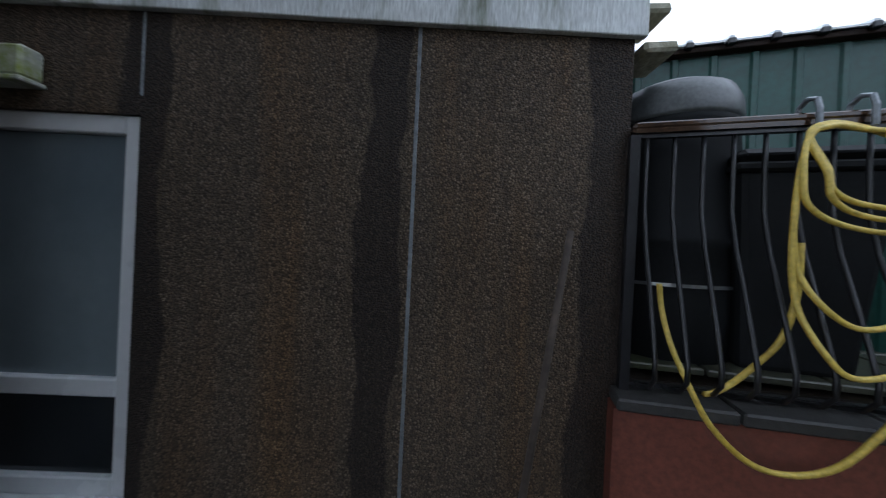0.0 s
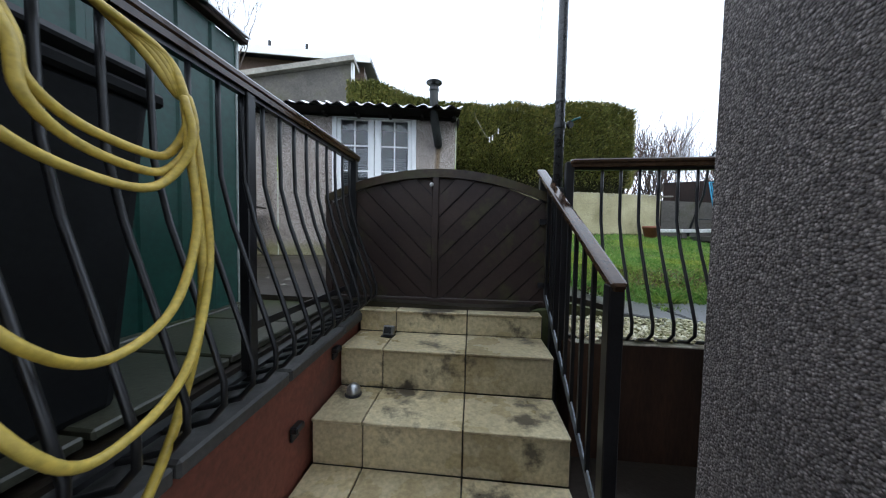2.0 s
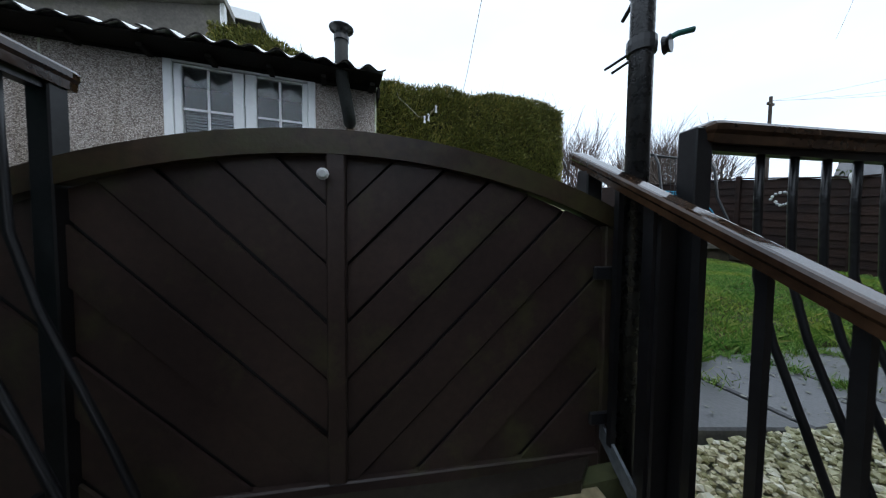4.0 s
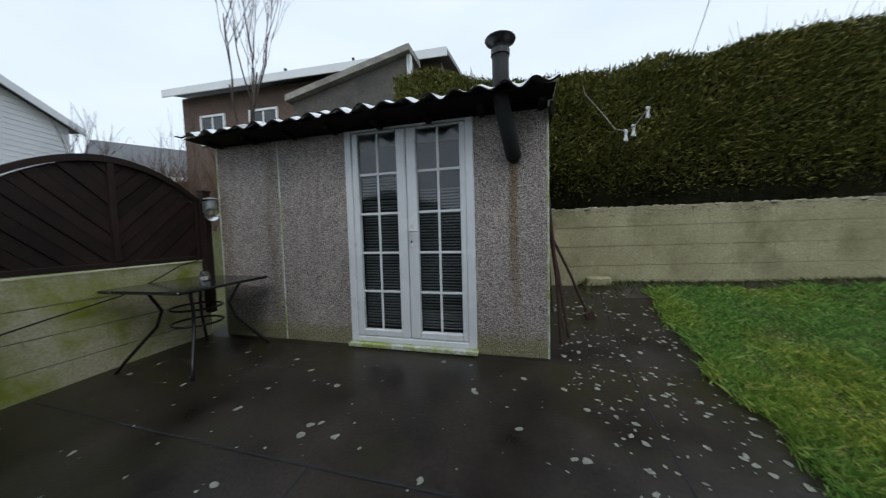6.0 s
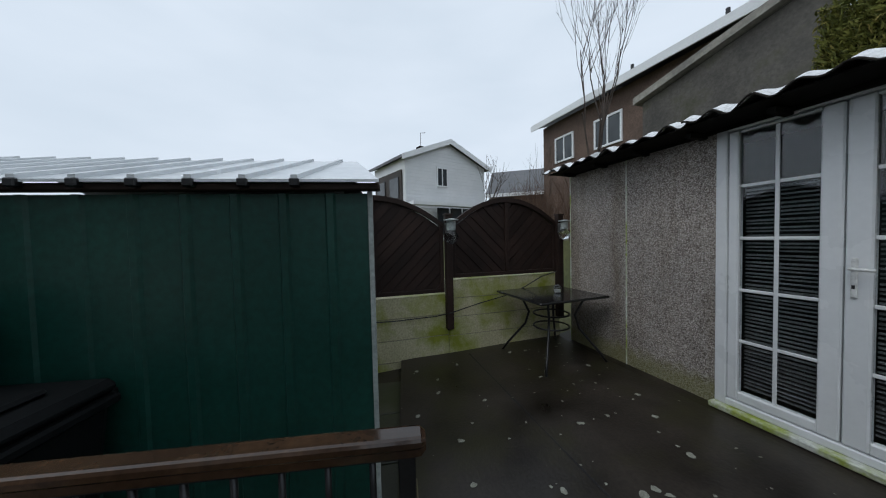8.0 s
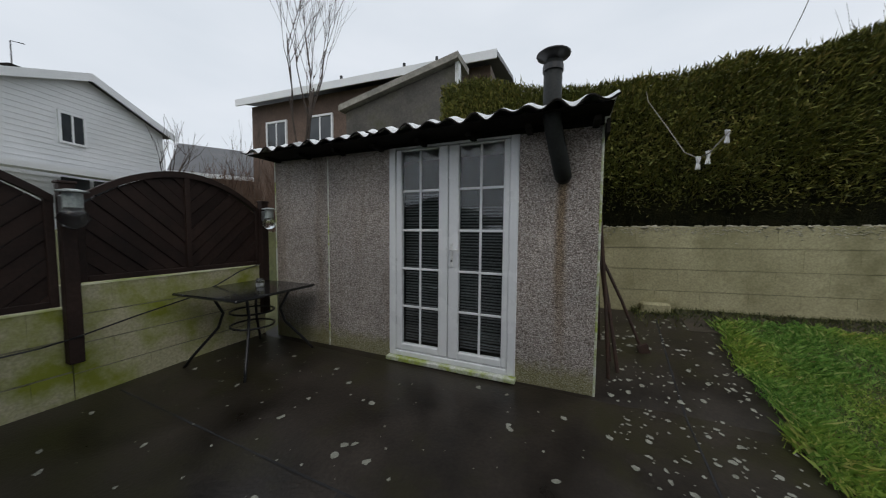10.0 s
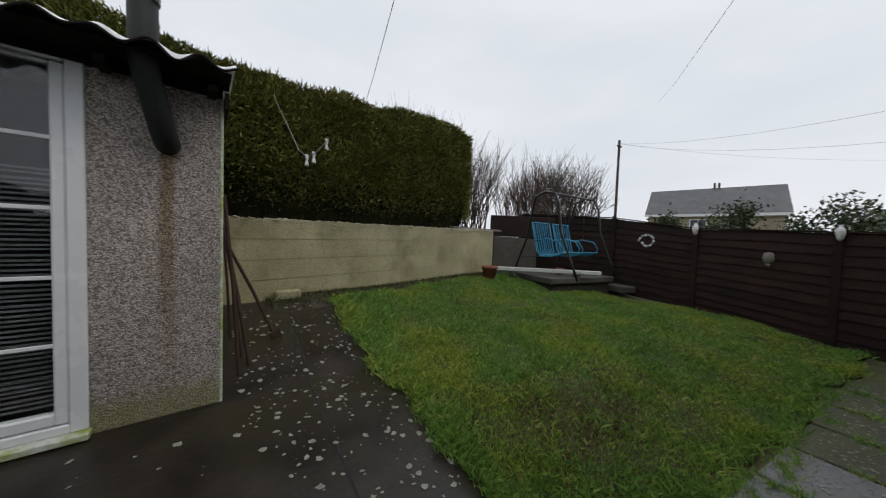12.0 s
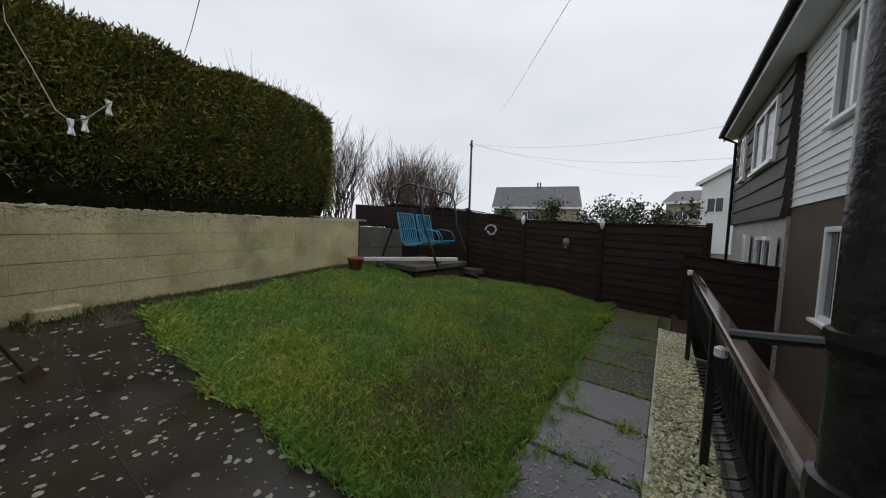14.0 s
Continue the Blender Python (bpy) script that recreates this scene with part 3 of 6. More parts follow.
# red wall beside the steps, with its coping
red_wall = thing("red_wall", HOUSE, "low red painted wall with dark coping stones", "wall", kind="structure")
def coping_z(v):
    """Top of the red wall: it falls a little towards the house."""
    return -0.118 - 0.1 * (0.12 - v) / 2.19


part("wall_body", prism(BM(), [(-2.07, YARD), (0.12, YARD), (0.12, coping_z(0.12) - 0.052), (-2.07, coping_z(-2.07) - 0.052)], -1.06, -0.915, Matrix(((0, 0, 1, 0), (1, 0, 0, 0), (0, 1, 0, 0), (0, 0, 0, 1)))), M["red"], red_wall)
v = -2.07
while v < 0.1:
    w = random.uniform(0.4, 0.5)
    part("coping_stone", bx(BM(), -1.09, -0.885, v + 0.004, min(v + w, 0.12) - 0.004, -0.05, 0.0, 0.008, Matrix(((1, 0, 0, 0), (0, 1, 0, 0), (0, 0.0457, 1, coping_z(0.0)), (0, 0, 0, 1)))), M["coping"], red_wall)
    v += w
# retaining wall under the garden rail
tagged(part("retaining_wall", bx(BM(), 0.36, 7.0, -0.15, 0.06, YARD, -0.21, 0.0, HOUSE), M["rustwall"]), "dark stained retaining wall of the sunken yard", "wall", kind="structure")


# ---- block walls ----
def block_wall(name, p0, p1, base0, base1, top0, top1, thick, mat, label, piece="block", core="mortar"):
    d = Vector((p1[0] - p0[0], p1[1] - p0[1], 0))
    length = d.length
    w = thing(name, pose(p0[0], p0[1], 0, 0, 0, math.degrees(math.atan2(d.y, d.x))), label, "wall", kind="structure")
    bm = BM()
    vv = [bm.verts.new(q) for q in ((0, 0.008, base0 - 0.3), (length, 0.008, base1 - 0.3), (length, thick - 0.008, base1 - 0.3), (0, thick - 0.008, base0 - 0.3), (0, 0.008, top0 - 0.012), (length, 0.008, top1 - 0.012), (length, thick - 0.008, top1 - 0.012), (0, thick - 0.008, top0 - 0.012))]
    for f in ((3, 2, 1, 0), (4, 5, 6, 7), (0, 1, 5, 4), (1, 2, 6, 5), (2, 3, 7, 6), (3, 0, 4, 7)):
        bm.faces.new([vv[i] for i in f])
    part("core", bm, M[core], w)
    rows = max(1, round((top0 - base0) / 0.225))
    h0, h1 = (top0 - base0) / rows, (top1 - base1) / rows
    for r in range(-1, rows):
        x = -0.225 if r % 2 else 0.0
        while x < length:
            a, b = max(x, 0), min(x + 0.45, length)
            if b - a > 0.05:
                za = base0 + (base1 - base0) * a / length + (h0 + (h1 - h0) * a / length) * r
                zb = base0 + (base1 - base0) * b / length + (h0 + (h1 - h0) * b / length) * r
                off = random.uniform(-0.0004, 0.0004)
                bm = BM()
                ht = h0 - 0.0045
                q = [bm.verts.new(c) for c in ((a, off, za + 0.0045), (b, off, zb + 0.0045), (b, thick - off, zb + 0.0045), (a, thick - off, za + 0.0045), (a + 0.0015, off, za + ht), (b - 0.0015, off, zb + ht), (b - 0.0015, thick - off, zb + ht), (a + 0.0015, thick - off, za + ht))]
                fs = [bm.faces.new([q[i] for i in f]) for f in ((3, 2, 1, 0), (4, 5, 6, 7), (0, 1, 5, 4), (1, 2, 6, 5), (2, 3, 7, 6), (3, 0, 4, 7))]
                part(piece, bm, M[mat], w)
            x += 0.45
    return w


back_wall = block_wall("back_wall", (-0.6, wall_y(-0.6)), (5.2, wall_y(5.2)), 0.36, 0.43, 1.37, 1.41, 0.2, "cream", "cream painted concrete block garden wall, worn along its top")
side_wall_low = block_wall("side_wall_low", (-3.62, -4.0), (-3.62, -1.555), -0.02, -0.02, 0.7, 0.715, 0.2, "mossy", "low cream block wall stained green with moss")
side_wall = block_wall("side_wall", (-3.62, -1.55), (-3.62, 0.0), -0.02, -0.02, 0.87, 0.88, 0.2, "mossy", "low cream block wall stained green with moss")
grey_wall = block_wall("grey_block_wall", (5.24, wall_y(5.24)), (6.7, wall_y(6.7) - 0.35), 0.3, 0.25, 1.3, 1.25, 0.2, "greyblock", "bare grey concrete block wall behind the swing seat", core="grout")


# ---- shed ----
def wall_with_hole(bm, x0, x1, z0, z1, hx0, hx1, hz0, hz1, y0, y1):
    bx(bm, x0, hx0, y0, y1, z0, z1)
    bx(bm, hx1, x1, y0, y1, z0, z1)
    if hz0 > z0:
        bx(bm, hx0, hx1, y0, y1, z0, hz0)
    if hz1 < z1:
        bx(bm, hx0, hx1, y0, y1, hz1, z1)
    return bm


shed = thing("garden_shed", None, "pale pebbledashed garden shed with corrugated roof", "shed", kind="structure")
part("front_wall", wall_with_hole(BM(), -3.4, 0.0, -0.1, 2.13, -1.83, -0.6, 0.05, 2.12, 0.0, 0.14), M["dash_shed"], shed)
bm = BM()
prism(bm, [(0.14, -0.1), (1.6, -0.1), (1.6, 2.03), (0.14, 2.13)], -0.14, 0.0, Matrix(((0, 0, 1, 0), (1, 0, 0, 0), (0, 1, 0, 0), (0, 0, 0, 1))))
part("end_wall", bm, M["dash_shed"], shed)
bm = BM()
prism(bm, [(0.14, -0.1), (1.6, -0.1), (1.6, 2.03), (0.14, 2.13)], -3.4, -3.26, Matrix(((0, 0, 1, 0), (1, 0, 0, 0), (0, 1, 0, 0), (0, 0, 0, 1))))
part("end_wall", bm, M["dash_shed"], shed)
box("rear_wall", -3.26, -0.14, 1.46, 1.6, -0.1, 2.05, M["dash_shed"], shed)
box("shed_floor", -3.26, -0.14, 0.14, 1.46, -0.1, 0.04, M["concrete"], shed)
for x in (-3.405, -2.612, -0.012):
    box("corner_bead", x, x + 0.016, -0.004, 0.01, 0.03, 2.125, M["upvc_dirty"], shed, 0.003)
box("corner_bead", -0.01, 0.006, 0.0, 0.03, 0.03, 2.125, M["upvc_dirty"], shed, 0.003)
# timbers under the sheets, coloured near black for the eave's shade: a wall plate over the doors, rafters' ends, and a
# board at the gable
box("wall_plate", -3.42, 0.0, -0.028, 0.0, 2.085, 2.145, M["nearblack"], shed, 0.004)
for k in range(8):
    x = -3.3 + k * 0.46
    box("rafter_end", x, x + 0.045, -0.2, -0.028, 2.06, 2.095, M["nearblack"], shed, 0.003)
# added dark sheet: hides the pale roof underside and paints its shade
part("soffit", bx(BM(), -3.42, 0.03, -0.3, -0.03, -0.008, 0.0, 0.0, Matrix(((1, 0, 0, 0), (0, 1, 0, 0), (0.012, 0, 1, 2.142), (0, 0, 0, 1)))), M["nearblack"], shed)
box("barge_board", 0.008, 0.03, -0.1, 1.65, 2.0, 2.1, M["nearblack"], shed)


def corrugated(name, x0, x1, y0, y1, z0, z1, wave, amp, material, parent, thick=0.008, wobble=0.0, lip=0.03):
    n = int((x1 - x0) / wave * 10)
    verts, faces = [], []
    rows = 6
    for j in range(rows):
        t = max(0, j - 1) / (rows - 2)
        for i in range(n + 1):
            x = x0 + (x1 - x0) * i / n
            c = math.cos(2 * math.pi * (x - x0) / wave)
            z = z0 + 0.012 * x + (z1 - z0) * t + amp * c * (1 + wobble * sm(-2.2, 0.0, x))
            y = y0 + (y1 - y0) * t
            if j < 2:
                z += wobble * 0.02 * math.sin(x * 9)
                y += wobble * 0.03 * math.sin(x * 5)
            if j == 0:
                # the front edge droops forward, its waves deeper and uneven
                z += amp * c * 0.5 - lip * (0.8 + 0.2 * math.sin(x * 23))
                y -= lip * 1.5
            verts.append((x, y, z))
    top = len(verts)
    verts += [(x, y, z - thick) for x, y, z in verts]
    for j in range(rows - 1):
        for i in range(n):
            a = j * (n + 1) + i
            faces.append((a, a + 1, a + n + 2, a + n + 1))
            faces.append((top + a, top + a + n + 1, top + a + n + 2, top + a + 1))
    for i in range(n):
        faces.append((i, top + i, top + i + 1, i + 1))
        a = (rows - 1) * (n + 1) + i
        faces.append((a, a + 1, top + a + 1, top + a))
    for j in range(rows - 1):
        a, b = j * (n + 1), (j + 1) * (n + 1)
        faces.append((a, b, top + b, top + a))
        a, b = a + n, b + n
        faces.append((a, top + a, top + b, b))
    ob = data_part(name, verts, faces, material, parent)
    ob.data.polygons.foreach_set("use_smooth", [True] * len(faces))
    # near-black tube along the sheet's front edge
    part("drip_edge", tube(BM(), [(x, y - 0.003, z - thick) for x, y, z in verts[: n + 1]], 0.007, 6), M["nearblack"], parent, "dark front edge")
    return ob


corrugated("roof_sheet", -3.47, -1.8, -0.27, 1.75, 2.195, 2.14, 0.19, 0.013, M["roofsheet"], shed, 0.006, 0.1, 0.05)
corrugated("roof_sheet", -1.83, 0.05, -0.28, 1.75, 2.195, 2.14, 0.19, 0.015, M["roofsheet"], shed, 0.006, 0.15, 0.058)

# french doors
doors = thing("french_doors", None, "closed white plastic french doors with glazing bars and blinds", "door", kind="structure")
X0, X1, Z0, Z1 = -1.83, -0.6, 0.085, 2.12
for a, b, c, d in ((X0, X0 + 0.07, Z0, Z1), (X1 - 0.07, X1, Z0, Z1), (X0 + 0.07, X1 - 0.07, Z1 - 0.05, Z1), (X0 + 0.07, X1 - 0.07, Z0, Z0 + 0.05)):
    box("door_frame", a, b, -0.015, 0.07, c, d, M["upvc"], doors, 0.006)
box("door_sill", X0 - 0.01, X1 + 0.01, -0.07, 0.05, 0.045, 0.085, M["upvc_dirty"], doors, 0.006)
for g0, g1, left in ((-1.697, -1.312, True), (-1.118, -0.725, False)):
    leaf = thing("door_leaf", None, parent=doors)
    l0, l1 = (X0 + 0.072, -1.222) if left else (-1.214, X1 - 0.072)
    b0, b1 = 0.205, 2.045
    for a, b, c, d in ((l0, g0, Z0 + 0.055, Z1 - 0.055), (g1, l1, Z0 + 0.055, Z1 - 0.055), (g0, g1, Z0 + 0.055, b0), (g0, g1, b1, Z1 - 0.055)):
        box("leaf_frame", a, b, -0.005, 0.055, c, d, M["upvc"], leaf, 0.008)
    pane = box("pane", g0, g1, 0.022, 0.03, b0, b1, M["glass"], leaf)
    pane.visible_shadow = False
    gm = (g0 + g1) / 2
    box("glazing_bar", gm - 0.011, gm + 0.011, 0.012, 0.021, b0, b1, M["upvc"], leaf, 0.003)
    for k in range(1, 5):
        z = b0 + (b1 - b0) * k / 5
        box("glazing_bar", g0, gm - 0.011, 0.012, 0.021, z - 0.011, z + 0.011, M["upvc"], leaf, 0.003)
        box("glazing_bar", gm + 0.011, g1, 0.012, 0.021, z - 0.011, z + 0.011, M["upvc"], leaf, 0.003)
    bm = BM()
    z = b0 + 0.01
    while z < (1.66 if left else 1.52):
        tilt = random.uniform(-0.004, 0.004)
        bx(bm, g0 - 0.01, g1 + 0.01, 0.1, 0.118, z + tilt, z + 0.011 + tilt * 0.5)
        z += 0.027
    tagged(part("blind", bm, M["slat"], leaf), kind="stuff")
bm = BM()
bx(bm, -1.19, -1.165, -0.018, -0.005, 0.98, 1.2, 0.004)
part("handle_plate", bm, M["whiteplastic"], doors)
bm = BM()
tube(bm, [(-1.178, -0.012, 1.14), (-1.178, -0.055, 1.14), (-1.165, -0.062, 1.14), (-1.09, -0.062, 1.138)], 0.009, 8)
part("lever_handle", bm, M["whiteplastic"], doors, smooth=True)
part("keyhole", bx(BM(), -1.184, -1.172, -0.02, -0.0185, 1.03, 1.05), M["dark"], doors)
# dark sheet added across the shed to stand in for its unlit inside
part("room_dark_sheet", bx(BM(), -3.25, -0.15, 0.6, 0.62, 0.04, 2.1), M["dark"], shed)

# flue
flue = thing("flue_pipe", None, "black stove flue pipe with a flat cap", "flue")
bm = BM()
tube(bm, [(-0.27, 0.02, 1.73), (-0.272, -0.04, 1.74), (-0.28, -0.08, 1.77), (-0.342, -0.19, 2.05), (-0.352, -0.215, 2.12), (-0.352, -0.22, 2.2), (-0.352, -0.22, 2.5)], 0.062, 16)
part("pipe", bm, M["fluepaint"], flue, smooth=True)
bm = BM()
lathe(bm, [(0.06, 2.42), (0.07, 2.42), (0.07, 2.46), (0.06, 2.46)], 16, pose(-0.352, -0.22, 0))
part("collar", bm, M["iron"], flue)
bm = BM()
lathe(bm, [(0.05, 2.47), (0.063, 2.49), (0.075, 2.51), (0.11, 2.525), (0.115, 2.535), (0.03, 2.55)], 18, pose(-0.352, -0.22, 0))
part("cap", bm, M["iron"], flue, smooth=True)


# ---- chevron panels: the gate and the arched fence ----
def clip(poly, outline):
    """The part of a polygon inside a convex outline (both anticlockwise)."""
    for (ax, ay), (bx_, by_) in zip(outline, outline[1:] + outline[:1]):
        out = []
        for p, q in zip(poly, poly[1:] + poly[:1]):
            sp = (bx_ - ax) * (p[1] - ay) - (by_ - ay) * (p[0] - ax)
            sq = (bx_ - ax) * (q[1] - ay) - (by_ - ay) * (q[0] - ax)
            if sp >= 0:
                out.append(p)
            if sp * sq < 0:
                t = sp / (sp - sq)
                out.append((p[0] + (q[0] - p[0]) * t, p[1] + (q[1] - p[1]) * t))
        poly = out
        if len(poly) < 3:
            return []
    return poly


def chevron_panel(owner, width, low, side, apex, material, pitch=0.13, depth=0.045, rail=None):
    """Arched panel of slanting boards in a frame; x runs across, z up, the front faces -y."""
    n = 24
    arch = [(width / 2 - width * k / n, side + (apex - side) * (1 - ((k - n / 2) / (n / 2)) ** 2)) for k in range(n + 1)]
    outline = [(-width / 2, low), (width / 2, low)] + arch
    inner = [(-width / 2 + 0.04, low + 0.04), (width / 2 - 0.04, low + 0.04)] + [(x * (width - 0.08) / width, z - 0.05) for x, z in arch]
    # boards
    for sgn in (-1, 1):
        half = [(0.0, low - 1), (2.0, low - 1), (2.0, 3), (0.0, 3)] if sgn > 0 else [(-2.0, low - 1), (0.0, low - 1), (0.0, 3), (-2.0, 3)]
        k = -14
        while k < 30:
            c = low + k * pitch
            strip = [(0, c), (2 * sgn, c + 2), (2 * sgn, c + 2 + pitch * 0.93), (0, c + pitch * 0.93)]
            if sgn < 0:
                strip = strip[::-1]
            poly = clip(clip(strip, half), inner)
            if len(poly) > 2:
                dy = 0.009 if k % 2 else 0.0
                part("board", prism(BM(), poly, depth * 0.35 + dy, depth * 0.65 + dy, UPRIGHT), material, owner)
            k += 1
    # added near-black sheet that paints the shade seen between the boards
    part("gap_shade_sheet", prism(BM(), inner, depth * 0.66 + 0.01, depth * 0.66 + 0.016, UPRIGHT), M["dark"], owner)
    # frame
    part("stile", bx(BM(), -width / 2, -width / 2 + 0.045, 0, depth, low, side, 0.004), material, owner)
    part("stile", bx(BM(), width / 2 - 0.045, width / 2, 0, depth, low, side, 0.004), material, owner)
    part("bottom_rail", bx(BM(), -width / 2 + 0.045, width / 2 - 0.045, 0, depth, low, low + 0.045, 0.004), material, owner)
    part("centre_stile", bx(BM(), -0.022, 0.022, -0.006, depth, low + 0.046, apex - 0.05, 0.004), material, owner)
    bm = BM()
    for (xa, za), (xb, zb) in zip(arch, arch[1:]):
        prism(bm, [(xa, za), (xb, zb), (xb, zb - 0.055), (xa, za - 0.055)], -0.008, depth + 0.008, UPRIGHT)
    bmesh.ops.remove_doubles(bm, verts=bm.verts, dist=0.0005)
    part("arched_rail", bm, rail or material, owner)


gate = thing("garden_gate", HOUSE @ pose(-0.445, 0.1, 0), "closed dark brown arched timber gate above the steps", "gate")
chevron_panel(gate, 1.5, -0.085, 0.63, 0.803, M["gatewood"], 0.14, 0.028, rail=M["mossrail"])
bm = BM()
lathe(bm, [(0.012, 0), (0.014, 0.006), (0.008, 0.012)], 10, pose(-0.025, -0.012, 0.7, 90))
part("latch_button", bm, M["whiteplastic"], gate, "small white round button")
for z in (0.05, 0.45):
    part("hinge", bx(BM(), 0.66, 0.76, -0.02, -0.008, z, z + 0.035, 0.003), M["iron"], gate)

# arched fence panels on the side wall, with their posts
for y0, y1, low in ((-3.2, -1.6, 0.73), (-1.5, -0.06, 0.89)):
    f = thing("arched_fence", pose(-3.6, (y0 + y1) / 2, 0, 0, 0, 90), "dark brown arched chevron fence panel on a low wall", "fence panel", "arched fence panels")
    chevron_panel(f, y1 - y0, low, 1.53, 1.84, M["darkwood"])
for y, z0, z1 in ((-1.55, 0.3, 1.62), (-0.03, 0.3, 1.62)):
    f = thing("fence_post", None, "dark timber post against the mossy wall", "post", "side fence posts")
    part("post", bx(BM(), -3.617, -3.54, y - 0.04, y + 0.04, z0, z1, 0.005), M["darkwood"], f)
    part("post_top", bx(BM(), -3.625, -3.532, y - 0.048, y + 0.048, z1, z1 + 0.02, 0.004), M["darkwood"], f)


def garden_light(m, group):
    g = thing("wall_light", m, "small round glass and steel garden light on the post", "light", group)
    part("bracket", bx(BM(), -0.012, 0.03, -0.03, 0.03, 0.0, 0.09, 0.004), M["steel"], g)
    part("cap", lathe(BM(), [(0.034, 0.03), (0.034, 0.1), (0.056, 0.104), (0.055, 0.11), (0.02, 0.118)], 16, pose(0.05, 0, 0)), M["shedtrim"], g)
    part("globe", lathe(BM(), [(0.01, -0.07), (0.04, -0.055), (0.055, -0.02), (0.045, 0.01), (0.03, 0.03)], 14, pose(0.05, 0, 0)), M["glassy"], g, smooth=True)
    return g


garden_light(pose(-3.54, -1.55, 1.4) @ Matrix.Scale(1.5, 4), "side fence lights")
garden_light(pose(-3.54, -0.03, 1.4) @ Matrix.Scale(1.35, 4), "side fence lights")

# ---- railings ----
BELLY = [(0.0, 0.0), (0.12, 0.0), (0.3, 0.004), (0.45, 0.03), (0.6, 0.068), (0.75, 0.105), (0.85, 0.128), (0.91, 0.128), (0.955, 0.1), (0.98, 0.05), (1.0, 0.0)]


def rail_bar(length, m, owner, template):
    if template:
        ob = template[0].copy()
        scene.collection.objects.link(ob)
    else:
        bm = BM()
        tube(bm, [(0, -1.45 * o, -f * length) for f, o in BELLY], 0.0085, 6)
        ob = part("bar", bm, M["iron"], owner, smooth=True)
        template.append(ob)
    ob.parent = owner
    ob.matrix_basis = m
    return ob


def handrail_bar(name, a, b, owner, wide=0.064, tall=0.045):
    """A rounded rail from a to b."""
    a, b = Vector(a), Vector(b)
    d = (b - a).normalized()
    side = d.cross(Vector((0, 0, 1))).normalized()
    up = side.cross(d)
    prof = [(-0.4, -0.5), (0.4, -0.5), (0.42, -0.1), (0.5, 0.05), (0.5, 0.32), (0.43, 0.46), (0.3, 0.5), (-0.3, 0.5), (-0.43, 0.46), (-0.5, 0.32), (-0.5, 0.05), (-0.42, -0.1)]
    bm = BM()
    rings = []
    for t, k in ((0, 0.6), (0.012, 0.95), (0.03, 1.0), ((b - a).length - 0.03, 1.0), ((b - a).length - 0.012, 0.95), ((b - a).length, 0.6)):
        rings.append([bm.verts.new(a + d * t + side * (x * wide * k) + up * (y * tall * k)) for x, y in prof])
    for r, q in zip(rings, rings[1:]):
        for i in range(len(prof)):
            bm.faces.new((r[i], q[i], q[(i + 1) % len(prof)], r[(i + 1) % len(prof)]))
    bm.faces.new(rings[0])
    bm.faces.new(rings[-1][::-1])
    return part(name, bm, M["handrail"], owner)


# railing between the steps and the bins: x runs up the steps, the belly leans over the steps
lr = thing("bin_railing", HOUSE @ pose(-1.0, -2.03, 0, 0, 0, 90), "black bellied iron railing with a brown wooden top rail", "railing")
handrail_bar("top_rail", (0, 0, 0.885), (2.185, 0, 0.88), lr)
part("upper_bar", bx(BM(), 0.0, 2.16, -0.012, 0.012, 0.845, 0.861), M["iron"], lr)
part("bottom_bar", bx(BM(), 0.0, 2.16, -0.012, 0.012, 0.0, 0.015, 0.0, Matrix(((1, 0, 0, 0), (0, 1, 0, 0), (0.0457, 0, 1, coping_z(-2.03) + 0.02), (0, 0, 0, 1)))), M["iron"], lr)
tmpl = []
for i in range(21):
    x = 0.06 + i * 0.1
    rail_bar(0.94, pose(x, 0, 0.848) @ Matrix.Diagonal((1, 1, (0.825 - coping_z(-2.03 + x)) / 0.94, 1)), lr, tmpl)
for x in (0.012, 1.18, 2.14):
    part("post", bx(BM(), x - 0.02, x + 0.02, -0.02, 0.02, coping_z(-2.03 + x) - 0.004, 0.86, 0.003), M["iron"], lr)
part("cross_bar", bx(BM(), 1.2, 2.12, 0.02, 0.034, 0.0, 0.03), M["iron"], lr)

# railing along the edge of the lawn above the yard
rr = thing("lawn_railing", HOUSE @ pose(0.34, -0.065, 0), "black bellied iron railing with a dark wet wooden top rail", "railing")
handrail_bar("top_rail", (0.0, 0, 0.79), (4.15, 0, 0.835), rr, 0.075, 0.048)
part("upper_bar", bx(BM(), 0.0, 4.1, -0.012, 0.012, 0.755, 0.772), M["iron"], rr)
part("bottom_bar", bx(BM(), 0.0, 4.1, -0.012, 0.012, -0.205, -0.19), M["iron"], rr)
tmpl = []
for i in range(40):
    if i not in (0, 20):
        rail_bar(0.955, pose(0.08 + i * 0.1, 0, 0.76), rr, tmpl)
for x in (0.0, 2.06, 4.12):
    part("post", bx(BM(), x - 0.022, x + 0.022, -0.022, 0.022, -0.22, 0.8, 0.003), M["iron"], rr)
part("end_fitting", lathe(BM(), [(0.02, -0.03), (0.028, -0.02), (0.028, 0.025), (0.015, 0.035)], 12, pose(4.12, 0.035, 0.85)), M["whiteplastic"], rr, "small white plastic fitting")
part("side_lamp", lathe(BM(), [(0.015, -0.025), (0.026, -0.018), (0.026, 0.018), (0.01, 0.03)], 12, pose(1.5, 0.035, 0.725)), M["whiteplastic"], rr, "small white lamp on the rail's inner side")

